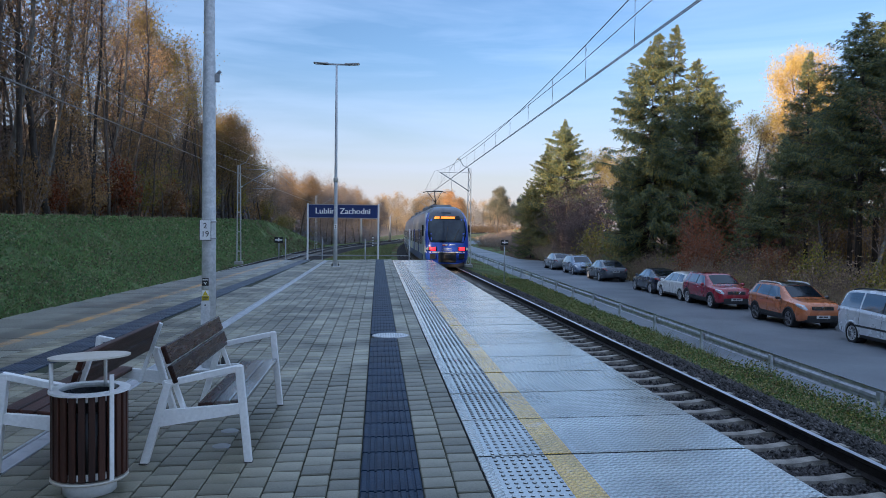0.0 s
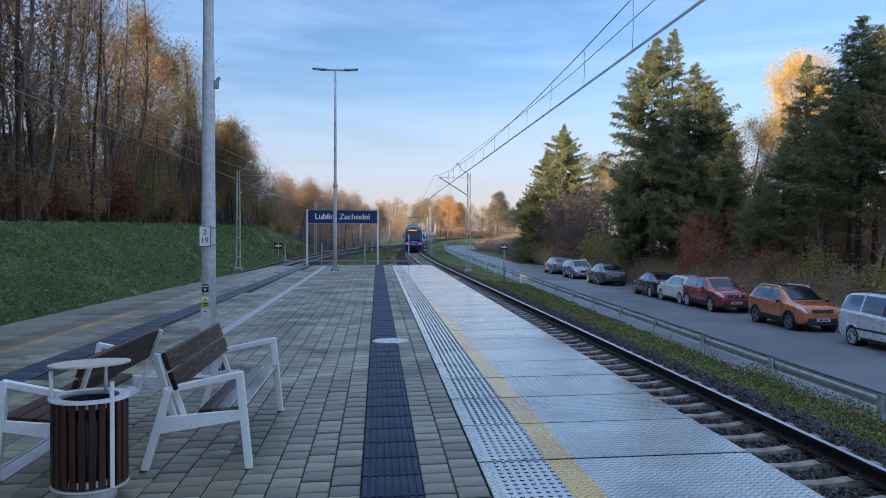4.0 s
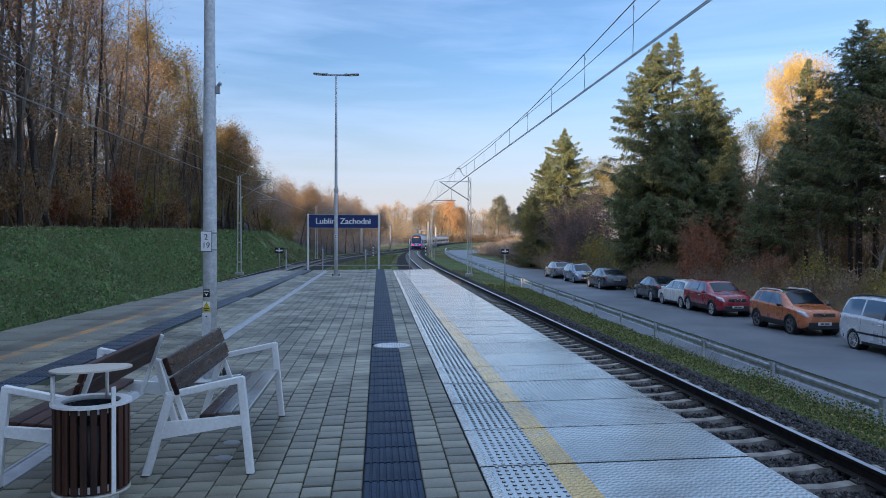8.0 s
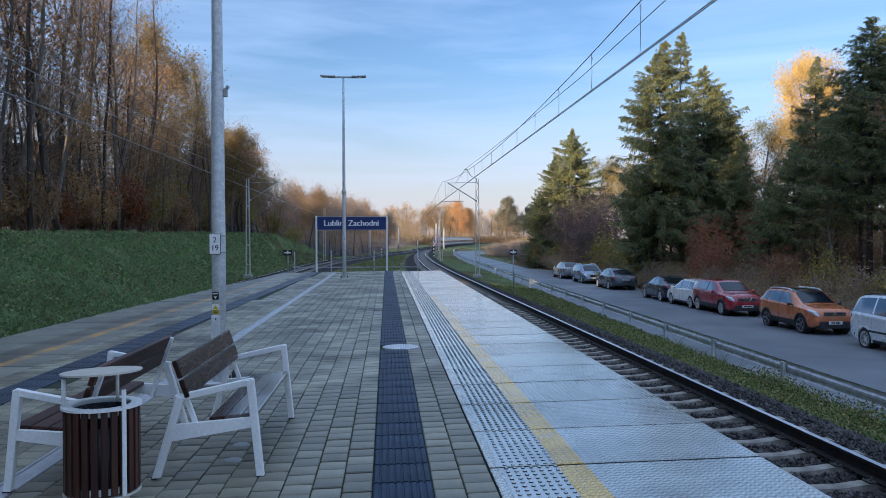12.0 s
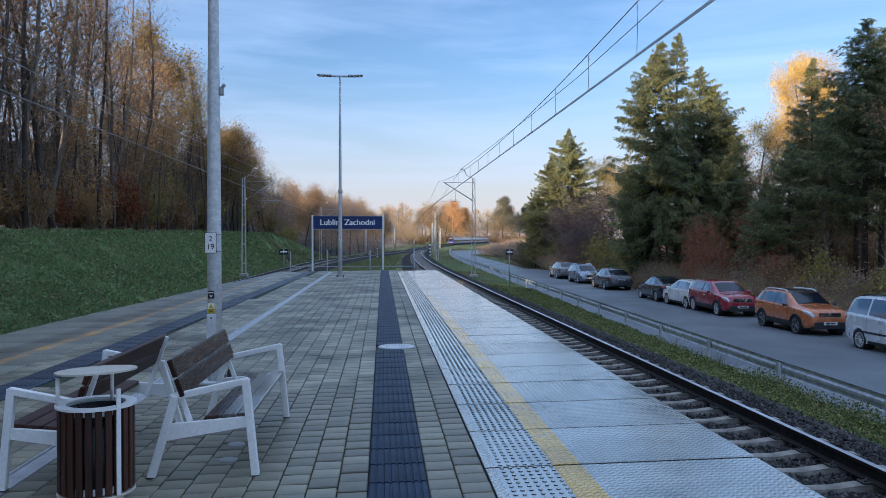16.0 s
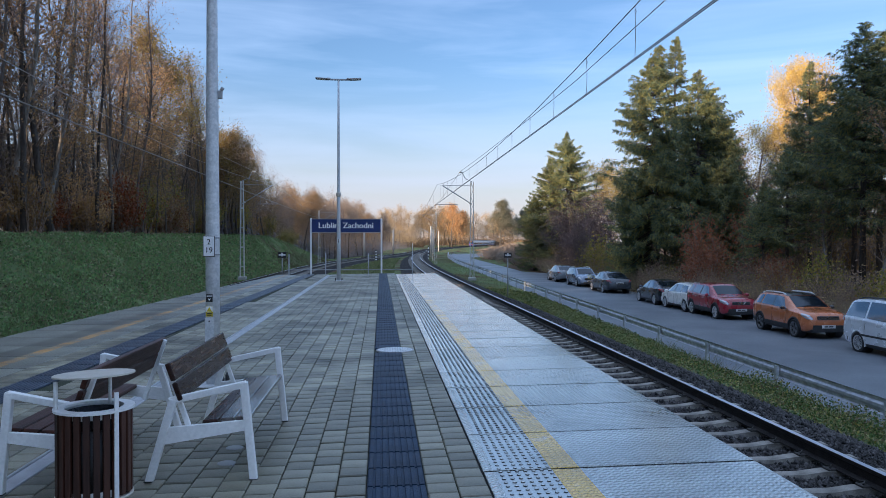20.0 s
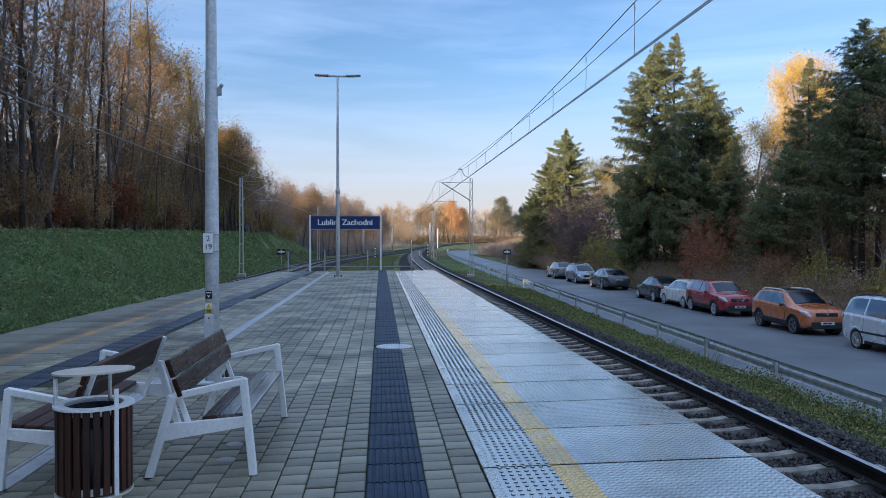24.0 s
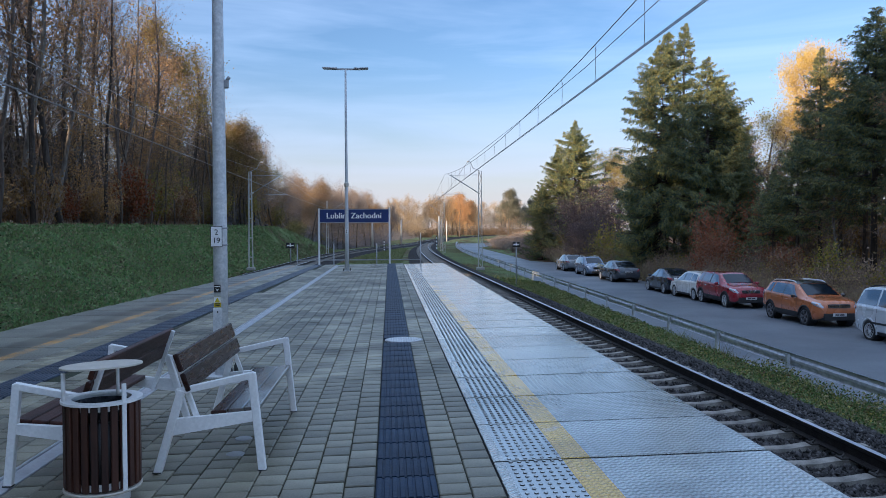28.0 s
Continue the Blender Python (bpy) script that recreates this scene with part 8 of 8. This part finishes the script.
def build_pavers():
    rng = random.Random(77)
    kinds = [paver_mesh(PW, PL, k).mesh("paver", PAVER) for k in range(5)]
    tilt = math.degrees(math.atan(0.018))
    far = MB()
    cells = []
    right_cols = [GUT_X + 0.09 + PW / 2 + k * PW for k in range(12)]
    right_cols += [0.285 + 0.098 + k * 0.196 for k in range(2)]
    for ci, x in enumerate(right_cols):
        off = (0.099 if ci % 2 else 0.0) if ci > 11 else (0.022 if ci % 2 else 0.121)
        y = 4.885 - 90 * PL + off
        while y < END_Y - 0.1:
            cells.append((x, y))
            y += PL
    near = sorted((c for c in cells if c[1] > 3.9), key=lambda c: c[1])[:300]
    picked = set(near)
    for x, y in near:
        part("paver", kinds[rng.randrange(5)], None, PLATFORM, m=pose(x, y, plat_z(x) + rng.uniform(-0.003, 0.003), rng.uniform(-0.4, 0.4), -tilt + rng.uniform(-0.4, 0.4), rng.uniform(-0.5, 0.5)) @ Matrix.Diagonal((1.03 if x > 0.2 else 1.0, 1, 1, 1)))
    shapes = [paver_mesh(PW, PL, k) for k in range(5)]
    for x, y in cells:
        if (x, y) in picked:
            continue
        s = shapes[rng.randrange(5)]
        m = pose(x, y, plat_z(x) + rng.uniform(-0.002, 0.002), rng.uniform(-0.25, 0.25), -tilt + rng.uniform(-0.25, 0.25), 0)
        far.add([m @ Vector((v.x * (1.03 if x > 0.2 else 1.0), v.y, v.z)) for v in s.v], s.f)
    # left half, following the slanting tactile strip
    y = 4.0 - 78 * PL
    while y < END_Y - 0.1:
        lim = left_in(y) + 0.70
        x = GUT_X - 0.09 - PW / 2
        while x - PW / 2 > lim:
            s = shapes[rng.randrange(5)]
            m = pose(x, y + (0.099 if int((GUT_X - x) / PW) % 2 else 0), plat_z(x) + rng.uniform(-0.002, 0.002), 0, tilt, 0)
            far.add([m @ v for v in s.v], s.f[:5])
            x -= PW
        s = shapes[rng.randrange(5)]
        for dx in (0.09, 0.24):
            m = pose(left_in(y) + dx, y, plat_z(left_in(y) + dx), 0, tilt, 0)
            far.add([m @ v for v in s.v], s.f[:5])
        y += PL
    tagged(part("paver_rows", far, PAVER_J, PLATFORM), "grey concrete paving blocks further along the platform", kind="stuff")


build_pavers()


def build_tactile():
    """Dark guiding tiles with ridges."""
    mb = MB().box((0, 0, -0.022), (0.374, 0.384, 0.040), bev=0.003)
    for k in range(8):
        mb.box((-0.1645 + k * 0.047, 0, 0.0), (0.033, 0.380, 0.012), bev=0.003)
    me = mb.mesh("tactile_tile", TACTILE)
    t = math.degrees(math.atan(0.018))
    rng = random.Random(4)
    for k in range(-28, 87):
        y = 3.544 + k * 0.4
        if y > END_Y - 0.2 or abs(y - 11.17) < 0.2:
            continue
        x = 0.096
        part("tactile_tile", me, None, PLATFORM, m=pose(x, y, plat_z(x) + 0.001, rng.uniform(-0.2, 0.2), -t, rng.uniform(-0.2, 0.2)))
    pale = MB().box((0, 0, -0.022), (0.374, 0.404, 0.040), bev=0.003)
    for k in range(8):
        pale.box((-0.1645 + k * 0.047, 0, -0.002), (0.038, 0.398, 0.009), bev=0.003)
    me = pale.mesh("tactile_tile", TACTILE_PALE)
    sl = math.degrees(math.atan(-0.0155))
    for k in range(-38, 72):
        y = 8.0 + k * 0.42
        x = left_in(y) + 0.51
        part("tactile_tile", me, None, PLATFORM, m=pose(x, y, plat_z(x) + 0.001, 0, t, sl))


build_tactile()


def build_edge_slabs():
    """Metre-wide concrete slabs along both edges, with rows of warning studs."""
    t = math.degrees(math.atan(0.018))
    w = 1.893
    me = MB().box((0, 0, -0.06), (w, 0.968, 0.12), bev=0.003).mesh("edge_slab", SLAB_R)
    rng = random.Random(9)
    xc = 0.687 + w / 2
    for k in range(-10, 36):
        y = 1.685 + k
        if y > 37.4:
            break
        part("edge_slab", me, None, PLATFORM, m=pose(xc, y, plat_z(xc) + rng.uniform(-0.0008, 0.0008), rng.uniform(-0.05, 0.05), -t, rng.uniform(-0.1, 0.1)))
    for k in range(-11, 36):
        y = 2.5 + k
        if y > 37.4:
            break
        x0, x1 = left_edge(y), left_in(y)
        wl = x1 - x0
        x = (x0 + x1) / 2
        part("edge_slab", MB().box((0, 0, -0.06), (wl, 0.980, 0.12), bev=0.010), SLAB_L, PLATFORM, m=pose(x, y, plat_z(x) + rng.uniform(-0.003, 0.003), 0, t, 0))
    jn = MB()
    for k in range(-10, 37):
        y = 1.185 + k
        if y < 37.9:
            jn.box((xc, y, plat_z(xc) - 0.0545), (w - 0.01, 0.06, 0.10), pose(0, 0, 0, 0, -t).to_3x3())
        y = 2.0 + k
        if y < 37.6:
            x0, x1 = left_edge(y), left_in(y)
            jn.box(((x0 + x1) / 2, y, plat_z((x0 + x1) / 2) - 0.055), (x1 - x0 - 0.04, 0.022, 0.10), pose(0, 0, 0, 0, t).to_3x3())
    jn.box((0.682, 18.6, plat_z(0.682) - 0.062), (0.016, 37.4, 0.11))
    tagged(part("slab_joint", jn, JOINT_DARK, PLATFORM), "dark filled joints between the edge slabs", kind="stuff")
    st = MB()
    for k in range(-10, 36):
        y0 = 1.185 + k
        if y0 > 37:
            break
        for i in range(7):
            x = 0.797 + i * 0.0560
            for j in range(13):
                y = y0 + 0.0385 + j * 0.0769
                z = plat_z(x) + 0.001
                b = len(st.v)
                for q, h in ((0.0155, -0.004), (0.0130, 0.0048), (0.0090, 0.0066)):
                    for a in range(8):
                        st.v.append(Vector((x + q * math.cos(a * 0.7854), y + q * math.sin(a * 0.7854), z + h)))
                for r in (0, 8):
                    for a in range(8):
                        st.f.append([b + r + a, b + r + (a + 1) % 8, b + r + 8 + (a + 1) % 8, b + r + 8 + a])
                st.f.append([b + 16 + a for a in range(8)])
                # sides get the dark shade colour, bevel and top the slab's
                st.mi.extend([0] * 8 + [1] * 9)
                st.sm.extend([True] * 17)
    tagged(part("warning_studs", st, [STUD_SHADE, SLAB_R], PLATFORM), "rows of small raised warning studs on the edge slabs", kind="stuff")


build_edge_slabs()


def build_sleepers():
    one = MB()
    sleeper_mb(one, Matrix.Identity(4))
    me = one.mesh("sleeper", SLEEPER)
    clips = MB()
    for s in (-0.7535, 0.7535):
        for sg in (-1, 1):
            clips.box((s + sg * 0.115, 0, 0.012), (0.09, 0.14, 0.03), bev=0.008).tube([(s + sg * 0.14, -0.05, 0.03), (s + sg * 0.09, 0.0, 0.055), (s + sg * 0.14, 0.05, 0.03)], 0.011, 4)
    cm = clips.mesh("rail_clips", CLIP)
    k = 0
    y = 1.0 - 18 * 0.6
    while y < 64:
        m = pose(float(track_a(y)), y, float(rail_z(y)) - 0.178)
        sl = part("sleeper", me, None, TRACK_A, m=m)
        if y < 30:
            part("rail_clips", cm, None, sl)
        y += 0.6
        k += 1
    rest = MB()
    while y < 230:
        sleeper_mb(rest, pose(float(track_a(y)), y, float(rail_z(y)) - 0.178, 0, 0, math.degrees(-math.atan((y - 50) / 2050))))
        y += 0.6
    tagged(part("sleeper_rows", rest, SLEEPER, TRACK_A), "concrete sleepers further along the track", kind="stuff")
    rest = MB()
    y = 20.0
    while y < 230:
        sleeper_mb(rest, pose(float(track_b(y)), y, float(rail_z(y)) - 0.178))
        y += 0.6
    tagged(part("sleeper_rows", rest, SLEEPER, TRACK_B), "concrete sleepers of the second track", kind="stuff")


build_sleepers()


def build_stones():
    """Loose ballast stones over the bed of the nearer track."""
    r = np.random.RandomState(12)
    n = 62000
    y = 4.3 + 34 * r.rand(n) ** 2.0
    u = r.uniform(-1.3, 2.75, n)
    on = np.abs((y - 1.0) % 0.6 - 0.3) < 0.205
    keep = (u > 1.31) | on
    y, u = y[keep], u[keep]
    n = len(y)
    top = np.interp(np.abs(u), [0, 1.3, 1.7, 3.3], [-0.245, -0.245, -0.255, -0.77])
    p = np.stack([track_a(y) + u, y, rail_z(y) + top + 0.008 * r.randn(n)], -1)
    s = 0.014 + 0.026 * r.rand(n) ** 1.6
    base = np.array([(1, 0, 0), (0, 1, 0), (-1, 0, 0), (0, -1, 0), (0, 0, 1), (0, 0, -1)], float)
    jit = base[None] * (0.75 + 0.6 * r.rand(n, 6, 1)) + 0.25 * r.randn(n, 6, 3)
    v = p[:, None] + jit * s[:, None, None]
    faces = np.array([(0, 1, 4), (1, 2, 4), (2, 3, 4), (3, 0, 4), (1, 0, 5), (2, 1, 5), (3, 2, 5), (0, 3, 5)])
    idx = (np.arange(n)[:, None, None] * 6 + faces[None]).reshape(-1, 3)
    me = bpy.data.meshes.new("ballast_stones")
    me.vertices.add(n * 6)
    me.vertices.foreach_set("co", v.astype(np.float32).ravel())
    me.loops.add(len(idx) * 3)
    me.loops.foreach_set("vertex_index", idx.astype(np.int32).ravel())
    me.polygons.add(len(idx))
    me.polygons.foreach_set("loop_start", np.arange(0, len(idx) * 3, 3, dtype=np.int32))
    me.update(calc_edges=True)
    me.materials.append(STONE)
    tagged(part("ballast_stones", me, None), "loose grey ballast stones between and beside the sleepers", "ballast", kind="stuff")


build_stones()


# ---- what moves ----
def motions():
    """The train draws away along the line."""
    times = [0.5 * k for k in range(57)]
    for k, c in enumerate(TRAIN):
        walk(c, [(t, car_pose(rear_at(t) + k * CAR_LEN)) for t in times])


motions()
